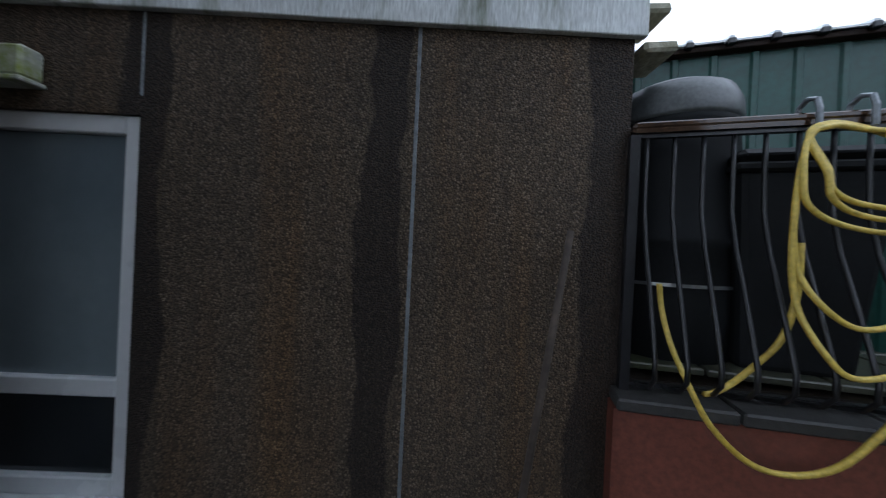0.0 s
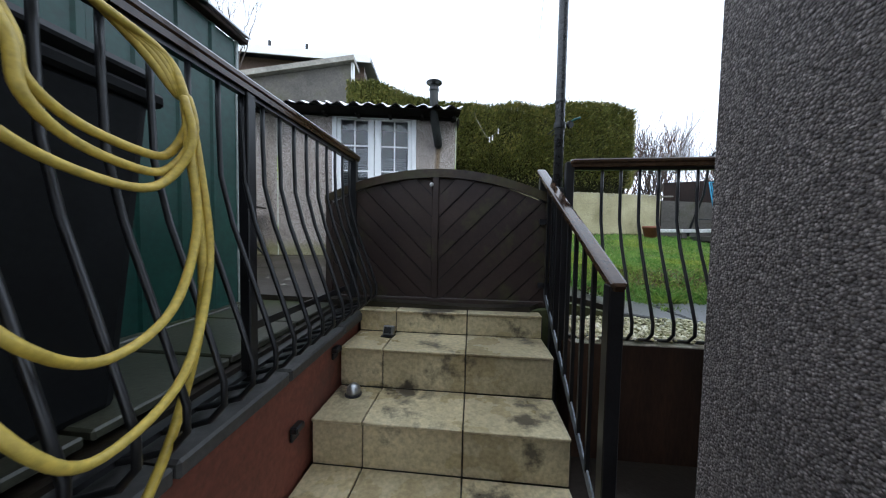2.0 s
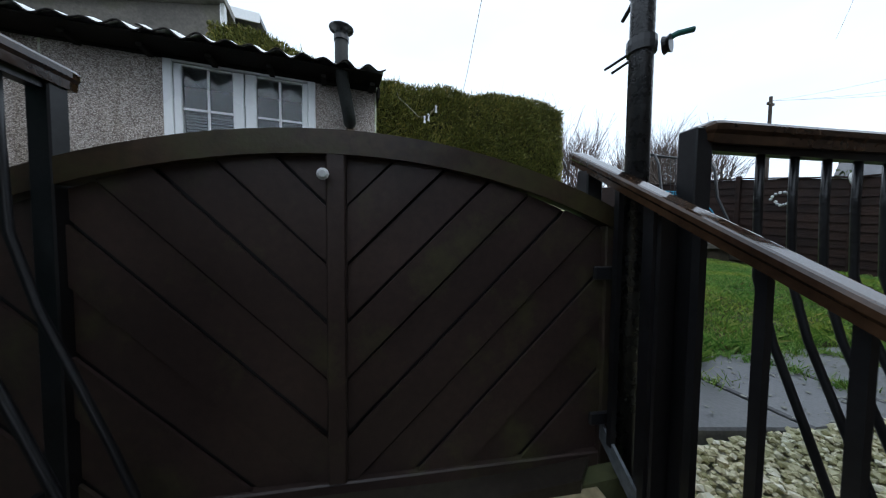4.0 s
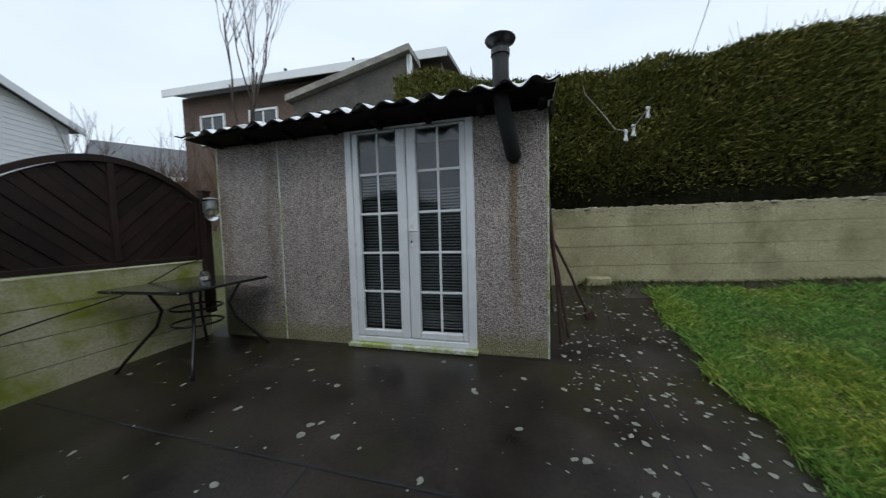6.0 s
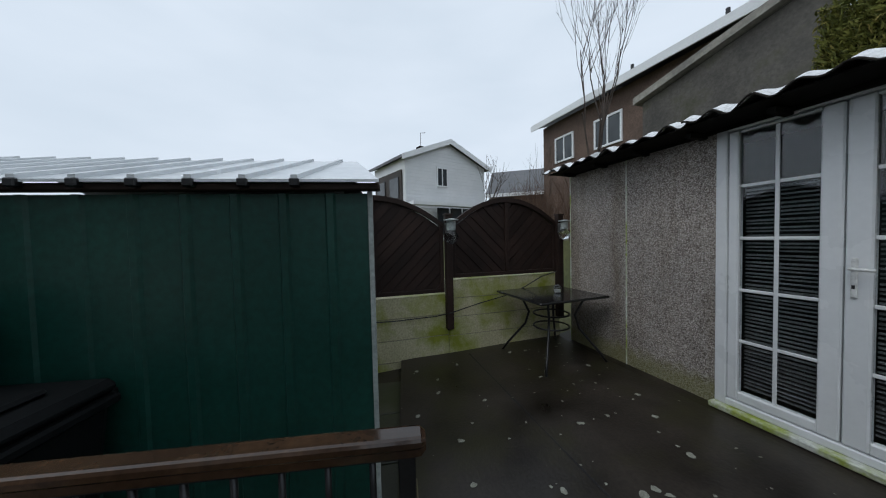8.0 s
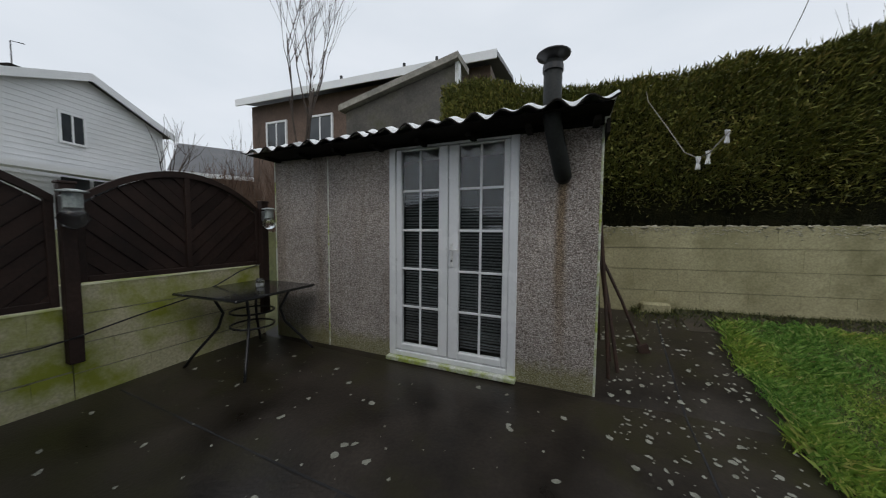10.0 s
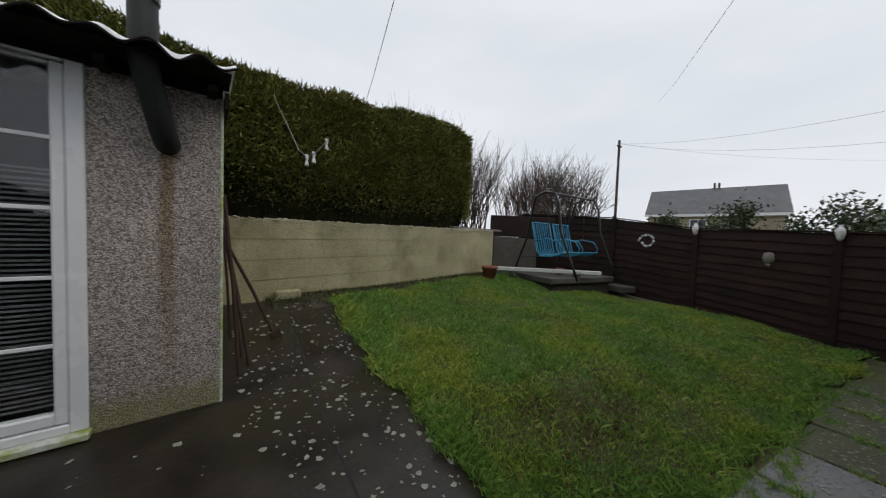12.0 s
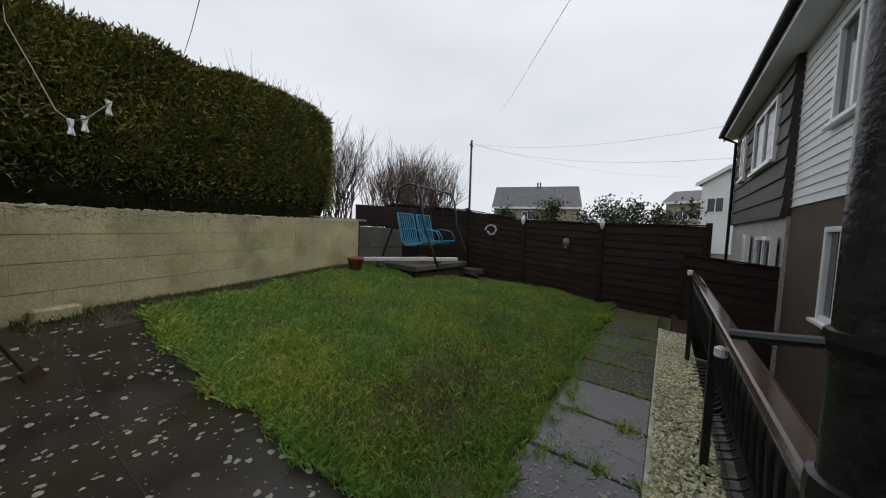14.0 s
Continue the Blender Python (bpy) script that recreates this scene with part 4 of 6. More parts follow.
# sloping handrail of the steps
hr = thing("step_handrail", HOUSE, "brown sloping handrail with black iron balusters beside the steps", "handrail")
handrail_bar("top_rail", (0.245, 0.235, 0.813), (0.28, -0.84, 0.21), hr, 0.056, 0.034)
part("post", bx(BM(), 0.225, 0.275, 0.14, 0.19, -0.05, 0.76, 0.004), M["iron"], hr)
part("post", bx(BM(), 0.252, 0.302, -0.83, -0.78, YARD, 0.22, 0.004), M["iron"], hr)
part("gate_post", bx(BM(), 0.265, 0.315, -0.06, -0.01, YARD, 0.66, 0.004), M["iron"], hr)
for i in range(8):
    v = 0.06 - i * 0.105
    zt = 0.83 + (v - 0.24) * 0.57 - 0.03
    zb = -0.02 + (v - 0.0) * 0.73 - 0.02
    part("baluster", bx(BM(), 0.255, 0.27, v - 0.008, v + 0.008, zb, zt), M["iron"], hr)
bm = BM()
prism(bm, [(0.1, 0.05), (-0.83, -0.63), (-0.83, -0.68), (0.1, 0.0)], 0.258, 0.266, Matrix(((0, 0, 1, 0), (1, 0, 0, 0), (0, 1, 0, 0), (0, 0, 0, 1))))
part("stringer", bm, M["steelblue"], hr, "flat grey steel strip")

# tall clothes pole
pole = thing("clothes_pole", pose(0.317, -2.7935, 0.0), "tall black painted steel clothes pole, rough and chipped", "pole")
part("pole", tube(BM(), [(0, 0, -0.1), (0, 0, 1.3), (0.0, 0, 2.6), (0.0, 0.0, 3.4)], 0.028, 16), M["polepaint"], pole, smooth=True)
part("clamp", lathe(BM(), [(0.028, 1.18), (0.032, 1.181), (0.033, 1.19), (0.032, 1.199), (0.028, 1.2)], 16), M["iron"], pole)
part("clamp_bar", tube(BM(), [(0.0, 0.02, 1.188), (0.02, 0.06, 1.18), (0.032, 0.085, 1.176)], 0.0055, 8), M["iron"], pole)
part("clamp_bar", tube(BM(), [(0.02, 0.02, 1.182), (0.035, 0.055, 1.174)], 0.005, 8), M["iron"], pole)
part("collar", lathe(BM(), [(0.028, 1.03), (0.034, 1.032), (0.035, 1.05), (0.034, 1.066), (0.028, 1.068)], 16), M["iron"], pole)
part("prong", tube(BM(), [(-0.02, 0.01, 1.038), (-0.035, 0.055, 1.026), (-0.04, 0.075, 1.022)], 0.0035, 8), M["iron"], pole)
part("prong", tube(BM(), [(0.005, 0.02, 1.036), (-0.01, 0.06, 1.022), (-0.014, 0.075, 1.018)], 0.0035, 8), M["iron"], pole)
part("pulley", lathe(BM(), [(0.01, -0.008), (0.022, -0.008), (0.018, 0.0), (0.022, 0.008), (0.01, 0.008)], 16, pose(0.05, -0.03, 1.05, 90, 0, 20)), M["iron"], pole)
part("line_end", tube(BM(), [(0.045, -0.02, 1.06), (0.07, -0.04, 1.075), (0.1, -0.06, 1.08)], 0.007, 8), M["green_pale"], pole, "green knotted line end")

# step lights and tap fittings
for u, v, z in ((-0.915, -0.72, -0.44), (-0.915, -0.94, -0.67), (-0.915, -0.36, -0.25)):
    g = thing("step_light", HOUSE @ pose(u, v, z), "small dark hooded light on the red wall", "light", "step lights")
    part("hood", bx(BM(), 0.0, 0.035, -0.03, 0.03, 0.0, 0.03, 0.006), M["iron"], g)
    part("body", bx(BM(), 0.0, 0.012, -0.026, 0.026, -0.035, 0.0, 0.003), M["dark"], g)
g = thing("spot_lamp", HOUSE @ pose(-0.69, -0.12, -0.235, 0, 0, -8), "small square steel spotlight standing on a step", "light", "step spotlights")
part("lamp_body", bx(BM(), -0.032, 0.032, -0.018, 0.022, 0.006, 0.062, 0.006, Matrix.Rotation(-0.3, 4, "X")), M["steel"], g)
part("lens", bx(BM(), -0.022, 0.022, -0.022, -0.019, 0.016, 0.052, 0.0, Matrix.Rotation(-0.3, 4, "X")), M["dark"], g)
part("foot", bx(BM(), -0.036, 0.036, -0.03, 0.03, 0.0, 0.006), M["iron"], g)
g = thing("spot_lamp", HOUSE @ pose(-0.79, -0.4, -0.45), "small round chrome spotlight standing on a step", "light", "step spotlights")
part("dome", lathe(BM(), [(0.034, 0.006), (0.036, 0.02), (0.032, 0.04), (0.02, 0.054), (0.004, 0.058)], 16), M["steel"], g, smooth=True)
part("foot", lathe(BM(), [(0.042, 0.0), (0.044, 0.004), (0.034, 0.007)], 16), M["iron"], g)

# yellow hose on the railing
hose = thing("garden_hose", HOUSE @ pose(-0.93, -1.235, 0), "coiled yellow garden hose hung over the railing", "hose")

def spline(pts, steps=8, closed=False):
    """A smooth curve through the points."""
    n, out = len(pts), []
    v = [Vector(p) for p in pts]
    for i in range(n if closed else n - 1):
        a, b, c, d = (v[(i + k) % n] if closed else v[max(0, min(n - 1, i + k))] for k in (-1, 0, 1, 2))
        for k in range(steps):
            t = k / steps
            out.append(0.5 * (2 * b + (c - a) * t + (2 * a - 5 * b + 4 * c - d) * t * t + (3 * b - a - 3 * c + d) * t ** 3))
    return out + ([out[0]] if closed else [v[-1]])


# each turn hangs from the saddle between the two hooks and drops to its own depth
for low, mid, left, right, off in ((0.54, -0.02, -0.22, 0.045, 0.0), (0.5, -0.04, -0.23, 0.05, 0.012), (0.46, -0.08, -0.3, 0.035, 0.022), (0.15, -0.17, -0.325, 0.035, 0.03), (0.0, -0.2, -0.33, 0.06, 0.036)):
    drop = 0.78 - low
    out = off + 0.07 * max(0.0, 0.5 - low) * 2
    pts = [(0.02 + off * 0.5, 0.05, 0.7), (off * 0.4 - 0.015, 0.0 + off, 0.78 + off * 0.3), (off * 0.4 - 0.02, -0.1, 0.835 - off * 0.4), (off * 0.4 - 0.02, -0.19, 0.855 - off * 0.5), (off * 0.3, -0.255 - off * 0.3, 0.81 - off)]
    pts += [(0.03 + off, left, 0.78 - drop * 0.42), (0.04 + off, left * 0.97, 0.78 - drop * 0.72), (0.03 + out, (left + mid) / 2 - 0.02, low + drop * 0.09), (0.03 + out, mid, low), (0.03 + out, (right + mid) / 2 + 0.015, low + drop * 0.1), (0.05 + off, right, low + drop * 0.38), (0.035 + off * 0.7, right + 0.005, low + drop * 0.68)]
    part("coil", tube(BM(), spline(pts, 6, True), 0.0095, 8, cap=False), M["hose"], hose, smooth=True)
part("hanging_loop", tube(BM(), spline([(0.04, 0.05, 0.68), (0.06, 0.055, 0.45), (0.085, 0.04, 0.2), (0.08, -0.02, -0.04), (0.08, -0.1, -0.19), (0.085, -0.2, -0.31), (0.09, -0.32, -0.36), (0.1, -0.44, -0.34), (0.1, -0.55, -0.24), (0.08, -0.61, -0.12), (0.0, -0.64, 0.0), (-0.05, -0.66, 0.13), (-0.06, -0.67, 0.24)], 6), 0.0105, 8), M["hose"], hose, smooth=True)
part("loose_end", tube(BM(), spline([(0.04, -0.29, 0.42), (0.05, -0.3, 0.24), (0.04, -0.33, 0.08), (0.02, -0.39, -0.03), (0.02, -0.46, -0.11), (0.05, -0.52, -0.135), (0.07, -0.56, -0.14)], 6), 0.0105, 8), M["hose"], hose, smooth=True)
for y in (-0.25, -0.1):
    g = thing("rail_hook", HOUSE @ pose(-1.0, -1.2 + y, 0), "bent flat steel hook over the top rail", "hook", "rail hooks")
    part("hook", tube(BM(), [(0.05, 0, 0.84), (0.05, 0, 0.91), (0.038, 0, 0.95), (0.0, 0, 0.966), (-0.036, 0, 0.95), (-0.048, 0, 0.92)], 0.009, 6), M["steelblue"], g)

# bins behind the railing
def wheelie_bin(m, label, top=1.0, wide=0.5):
    w = thing("wheelie_bin", m, label, "bin", "bins")
    bm = BM()
    lo, hi = wide * 0.38, wide * 0.5
    vs_ = [bm.verts.new(p) for p in ((-lo, -lo, 0.03), (lo, -lo, 0.03), (lo, lo, 0.03), (-lo, lo, 0.03), (-hi, -hi, top - 0.08), (hi, -hi, top - 0.08), (hi, hi, top - 0.08), (-hi, hi, top - 0.08))]
    fs = [bm.faces.new([vs_[i] for i in f]) for f in ((3, 2, 1, 0), (4, 5, 6, 7), (0, 1, 5, 4), (1, 2, 6, 5), (2, 3, 7, 6), (3, 0, 4, 7))]
    bmesh.ops.bevel(bm, geom=bm.edges[:], offset=0.03, segments=2, affect="EDGES", profile=0.5)
    part("body", bm, M["bin"], w)
    part("rim", bx(BM(), -hi - 0.02, hi + 0.02, -hi - 0.02, hi + 0.02, top - 0.1, top - 0.06, 0.01), M["bin"], w)
    bm = BM()
    bx(bm, -hi - 0.01, hi + 0.01, -hi - 0.015, hi + 0.03, top - 0.06, top + 0.0, 0.025)
    part("lid", bm, M["bin"], w)
    part("lid_ridge", bx(BM(), -hi * 0.6, hi * 0.6, -hi * 0.6, hi * 0.6, top, top + 0.025, 0.012), M["bin"], w)
    part("handle", tube(BM(), [(-hi + 0.05, hi + 0.02, top - 0.09), (-hi + 0.05, hi + 0.07, top - 0.08), (hi - 0.05, hi + 0.07, top - 0.08), (hi - 0.05, hi + 0.02, top - 0.09)], 0.014, 8), M["bin"], w)
    for s in (-1, 1):
        wh = part("wheel", lathe(BM(), [(0.02, -0.03), (0.09, -0.03), (0.1, -0.015), (0.1, 0.015), (0.09, 0.03), (0.02, 0.03)], 16, pose(s * (lo - 0.02), lo + 0.03, 0.1, 0, 90, 0)), M["bin"], w)
    return w


wheelie_bin(HOUSE @ pose(-1.38, -1.32, -0.158, 0, 0, 90), "black plastic wheeled bin behind the railing", 0.985, 0.52)
butt = thing("water_butt", HOUSE @ pose(-1.46, -1.73, -0.183), "dark tall water butt with a domed grey lid", "water butt")
part("barrel", lathe(BM(), [(0.26, 0.0), (0.29, 0.03), (0.31, 0.3), (0.315, 0.58), (0.325, 0.6), (0.325, 0.63), (0.315, 0.65), (0.31, 0.9), (0.29, 1.18), (0.3, 1.2)], 28), M["bin"], butt, smooth=True)
part("lid", lathe(BM(), [(0.3, 1.2), (0.305, 1.22), (0.3, 1.3), (0.27, 1.37), (0.2, 1.41), (0.05, 1.42)], 28), M["binlid"], butt, "domed grey plastic lid", smooth=True)
part("band", lathe(BM(), [(0.318, 0.4), (0.322, 0.4), (0.322, 0.415), (0.318, 0.415)], 28), M["steel"], butt)

# ---- green metal shed ----
gs = thing("metal_shed", pose(-1.7, -2.54, -0.12, 0, 0, -10), "dark green ribbed metal shed with a white roof", "shed")
def ribbed_wall(name, length, height, material, owner, m, pitch=0.2):
    """A ribbed metal sheet: x along the wall, z up, ribs facing +y."""
    prof = []
    x = 0.0
    while x < length - 0.01:
        prof += [(x, 0.0), (x + pitch - 0.05, 0.0), (x + pitch - 0.04, 0.012), (x + pitch - 0.012, 0.012), (x + pitch - 0.002, 0.0)]
        x += pitch
    prof = [(min(px_, length), py_) for px_, py_ in prof] + [(length, 0.0)]
    bm = BM()
    lo = [bm.verts.new(m @ Vector((a, b, 0.0))) for a, b in prof]
    hi = [bm.verts.new(m @ Vector((a, b, height))) for a, b in prof]
    lo2 = [bm.verts.new(m @ Vector((a, b - 0.015, 0.0))) for a, b in prof]
    hi2 = [bm.verts.new(m @ Vector((a, b - 0.015, height))) for a, b in prof]
    for i in range(len(prof) - 1):
        if prof[i] != prof[i + 1]:
            bm.faces.new((lo[i], hi[i], hi[i + 1], lo[i + 1]))
            bm.faces.new((lo2[i], lo2[i + 1], hi2[i + 1], hi2[i]))
            bm.faces.new((hi[i], hi2[i], hi2[i + 1], hi[i + 1]))
    return part(name, bm, material, owner)


ribbed_wall("wall_sheet", 2.3, 1.690, M["green"], gs, pose(0, 0, 0, 0, 0, -90))
ribbed_wall("wall_sheet", 1.8, 1.690, M["green"], gs, pose(-0.01, 0, 0, 0, 0, 194) @ Matrix.Diagonal((1, -1, 1, 1)))
ribbed_wall("wall_sheet", 1.8, 1.690, M["green"], gs, pose(0, -2.3, 0, 0, 0, 180))
ribbed_wall("wall_sheet", 1.78, 1.690, M["green"], gs, pose(-1.8, -2.3, 0, 0, 0, 90))
part("corner_trim", bx(BM(), -0.008, 0.01, -0.008, 0.014, 0.0, 1.700, 0.003), M["shedtrim"], gs, "pale grey corner strip")
part("eave_trim", bx(BM(), -0.01, 0.05, -2.36, 0.05, 1.700, 1.730, 0.004), M["darkwood"], gs)
roof = BM()
def verge(x):
    return 0.05 - (0.07 - x) * 0.24


for a, b in ((0.07, -0.9), (-1.87, -0.9)):
    za, zb = 1.730, 2.050
    vv = [roof.verts.new(p) for p in ((a, -2.4, za), (a, verge(a), za), (b, verge(b), zb), (b, -2.4, zb), (a, -2.4, za + 0.012), (a, verge(a), za + 0.012), (b, verge(b), zb + 0.012), (b, -2.4, zb + 0.012))]
    for f in ((0, 1, 2, 3), (4, 7, 6, 5), (0, 4, 5, 1), (1, 5, 6, 2), (2, 6, 7, 3), (3, 7, 4, 0)):
        roof.faces.new([vv[i] for i in f])
part("roof_sheet", roof, M["shedroof"], gs)
for i in range(11):
    y = -2.35 + i * 0.205
    bm = BM()
    prism(bm, [(0.075, 1.740), (-0.9, 2.060), (-0.9, 2.080), (0.075, 1.760)], y - 0.014, y + 0.014, UPRIGHT)
    part("roof_rib", bm, M["shedroof"], gs)
    part("eave_clip", bx(BM(), 0.05, 0.085, y - 0.02, y + 0.02, 1.710, 1.745, 0.005), M["iron"], gs)
part("gable_sheet", prism(BM(), [(-1.8, 1.690), (0, 1.690), (-0.9, 2.040)], -0.04, -0.03, pose(0, 0, 0, 0, 0, 14) @ UPRIGHT), M["green"], gs)

# ---- house, left extension ----
EXT = pose(-1.36, -4.62, 0, 0, 0, 276.6)
ext = thing("house_extension", EXT, "brown pebbledashed house extension with damp streaks", "house", kind="structure")
part("wall_panel", bx(BM(), 0.0, 0.928, -0.3, 0.0, YARD, 1.36), M["dash_brown"], ext)
part("wall_panel", bx(BM(), 0.932, 2.1, -0.3, 0.0, YARD, 1.36), M["dash_brown"], ext)
part("wall_panel", bx(BM(), 2.1, 4.3, -0.3, 0.0, 0.85, 1.36), M["dash_brown"], ext)
part("wall_panel", bx(BM(), 4.3, 6.0, -0.3, 0.0, YARD, 1.36), M["dash_brown"], ext)
part("panel_bead", bx(BM(), 0.922, 0.938, -0.01, 0.004, YARD, 1.34, 0.002), M["steelblue"], ext)
part("panel_bead", bx(BM(), 2.09, 2.103, -0.01, 0.004, 0.93, 1.34, 0.002), M["steelblue"], ext)
part("end_wall", bx(BM(), 0.0, 0.25, -3.0, -0.3, YARD, 1.36), M["dash_brown"], ext)
part("fascia", bx(BM(), -0.04, 6.0, 0.0, 0.03, 1.285, 1.6, 0.004), M["fascia"], ext)
part("roof_deck", bx(BM(), -0.05, 6.0, -3.0, 0.05, 1.6, 1.66), M["slate"], ext)
win = thing("window_1", None, parent=ext)
for a, b, c, d in ((2.1, 2.18, -0.8, 0.85), (4.22, 4.3, -0.8, 0.85), (2.18, 4.22, 0.77, 0.85), (2.18, 4.22, -0.8, -0.72), (2.18, 4.22, -0.37, -0.29), (3.4, 3.46, -0.29, 0.77)):
    part("window_frame", bx(BM(), a, b, -0.09, -0.02, c, d, 0.006), M["upvc"], win)
part("window_sill", bx(BM(), 2.08, 4.32, -0.1, 0.05, YARD, -0.8, 0.006), M["upvc"], win)
for a, b, c, d in ((2.18, 3.4, -0.29, 0.77), (3.46, 4.22, -0.29, 0.77), (2.18, 4.22, -0.72, -0.37)):
    # upper panes carry the painted sky reflection, the low one stays dark
    part("pane", bx(BM(), a, b, -0.06, -0.05, c, d), M["skyglass"] if c > -0.5 else M["farglass"], win)
# near-black sheet added behind the window in place of a dim room
part("window_dark_sheet", bx(BM(), 2.1, 4.3, -0.6, -0.58, YARD, 0.93), M["dark"], ext)
vent = thing("wall_vent", EXT @ pose(2.5, 0.0, 0.95), "grubby cream plastic box fixed above the window", "box")
part("box", bx(BM(), 0.0, 0.35, 0.0, 0.08, 0.0, 0.13, 0.012), M["upvc_dirty"], vent)
part("lip", bx(BM(), -0.01, 0.36, 0.0, 0.09, -0.02, 0.0, 0.005), M["upvc_dirty"], vent)
for i, (x, z) in enumerate(((-0.06, 1.42), (-0.1, 1.25))):
    st = thing("roof_tile_stub", EXT @ pose(x, -0.12, z, 8, 12, 10), "broken pale concrete roof verge piece", "tile", "verge pieces")
    part("piece", bx(BM(), -0.13, 0.05, -0.1, 0.1, 0.0, 0.05, 0.012), M["rubble"], st)
st = thing("leaning_pole", None, "grey weathered wooden pole leaning against the brown wall", "pole")
p0, p1 = EXT @ Vector((0.5, 0.2, YARD + 0.01)), EXT @ Vector((0.255, 0.035, 0.44))
part("shaft", tube(BM(), [p0, p0.lerp(p1, 0.5), p1], 0.015, 10), M["twig"], st, smooth=True)

# ---- main house beside the yard, and the one joined to it ----
mh = thing("house_wall", HOUSE, "house with taupe render below and white boards above", "house", kind="structure")
part("side_wall", bx(BM(), 0.25, 0.6, -1.8, -1.24, YARD, 2.0), M["dash_house"], mh)
part("side_wall", bx(BM(), 0.25, 0.6, -4.4, -1.8, 1.5, 2.0), M["dash_house"], mh)
part("side_wall", bx(BM(), 0.25, 0.6, -9.0, -4.4, YARD, 2.0), M["dash_house"], mh)
part("side_wall_upper", bx(BM(), 0.25, 0.6, -9.0, -1.24, 2.0, 4.0), M["clad"], mh)
W0, W1, WZ0, WZ1 = 4.35, 5.2, 0.38, 1.43
bm = BM()
wall_with_hole(bm, 0.6, 6.6, YARD, 1.75, W0, W1, WZ0, WZ1, -1.5, -1.24)
part("rear_wall", bm, M["taupe"], mh)
for k in range(19):
    z = 1.75 + k * 0.12
    bm = BM()
    for a, b in ((0.25, 4.4), (5.4, 6.6)) if 2.5 < z < 3.7 else ((0.25, 6.6),):
        prism(bm, [(a, z), (b, z), (b, z + 0.125), (a, z + 0.125)], 1.236, 1.25, Matrix(((1, 0, 0, 0), (0, 0, -1, 0), (0, 1, 0, 0), (0, 0, 0, 1))))
        bx(bm, a, b, -1.238, -1.222, z, z + 0.012)
    part("cladding_board", bm, M["clad"], mh)
part("upper_wall", bx(BM(), 0.6, 6.6, -1.5, -1.252, 1.75, 4.0), M["clad"], mh)
for a, b, c, d in ((W0, W1, WZ0, WZ1), (4.4, 5.4, 2.6, 3.7)):
    w = thing("window_2", None, parent=mh)
    for e in ((a, a + 0.06, c, d), (b - 0.06, b, c, d), (a + 0.06, b - 0.06, d - 0.06, d), (a + 0.06, b - 0.06, c, c + 0.06), ((a + b) / 2 - 0.03, (a + b) / 2 + 0.03, c + 0.06, d - 0.06)):
        part("window_frame", bx(BM(), e[0], e[1], -1.27, -1.2, e[2], e[3], 0.005), M["upvc"], w)
    part("window_sill", bx(BM(), a - 0.05, b + 0.05, -1.25, -1.15, c - 0.04, c, 0.005), M["upvc"], w)
    part("pane", bx(BM(), a + 0.05, b - 0.05, -1.249, -1.245, c + 0.05, d - 0.05), M["farglass"], w)
nh = thing("house_neighbour", HOUSE, "neighbouring house with dark brown boards above pale render", "house", kind="structure")
part("lower_wall", bx(BM(), 6.6, 11.2, -1.5, -1.2, YARD, 1.62), M["palewall"], nh)
part("backing_wall", bx(BM(), 6.6, 11.2, -1.5, -1.16, 1.62, 4.0), M["brownclad"], nh)
for k in range(8):
    z = 1.62 + k * 0.3
    bm = BM()
    prism(bm, [(-1.12, z), (-1.152, z + 0.302), (-1.17, z + 0.302), (-1.17, z)], 6.6, 11.2, Matrix(((0, 0, 1, 0), (1, 0, 0, 0), (0, 1, 0, 0), (0, 0, 0, 1))))
    part("cladding_board", bm, M["brownclad"], nh)
for a, b, c, d in ((7.2, 8.8, 2.6, 3.65), (9.72, 10.2, 2.65, 3.65), (6.75, 7.85, 0.62, 1.32), (8.68, 9.0, 0.3, 1.35)):
    w = thing("window_3", None, parent=nh)
    part("window_frame", wall_with_hole(BM(), a, b, c, d, a + 0.07, b - 0.07, c + 0.07, d - 0.07, -1.16, -1.09), M["upvc"], w)
    part("mullion", bx(BM(), (a + b) / 2 - 0.03, (a + b) / 2 + 0.03, -1.15, -1.095, c + 0.07, d - 0.07), M["upvc"], w)
    part("pane", bx(BM(), a + 0.06, b - 0.06, -1.127, -1.121, c + 0.06, d - 0.06), M["farglass"], w)
    part("window_sill", bx(BM(), a - 0.04, b + 0.04, -1.16, -1.05, c - 0.05, c), M["upvc"], w)
for owner, a, b in ((mh, 0.1, 6.6), (nh, 6.6, 11.5)):
    part("soffit", bx(BM(), a, b, -1.6, -0.9, 3.98, 4.0), M["clad"], owner)
    part("fascia", bx(BM(), a, b, -0.9, -0.87, 3.96, 4.13), M["clad"], owner)
    g = part("gutter", tube(BM(), [(a, -0.82, 4.1), (b, -0.82, 4.1)], 0.055, 10), M["bin"], owner)
    bm = BM()
    prism(bm, [(-0.78, 4.13), (-0.78, 4.18), (-4.4, 5.9), (-8.4, 4.1), (-8.4, 4.0), (-4.4, 5.8)], a, b, Matrix(((0, 0, 1, 0), (1, 0, 0, 0), (0, 1, 0, 0), (0, 0, 0, 1))))
    part("roof", bm, M["slate"], owner)
part("downpipe", tube(BM(), [(11.1, -0.8, 4.0), (11.12, -1.1, 3.8), (11.12, -1.1, YARD)], 0.035, 8), M["bin"], nh)

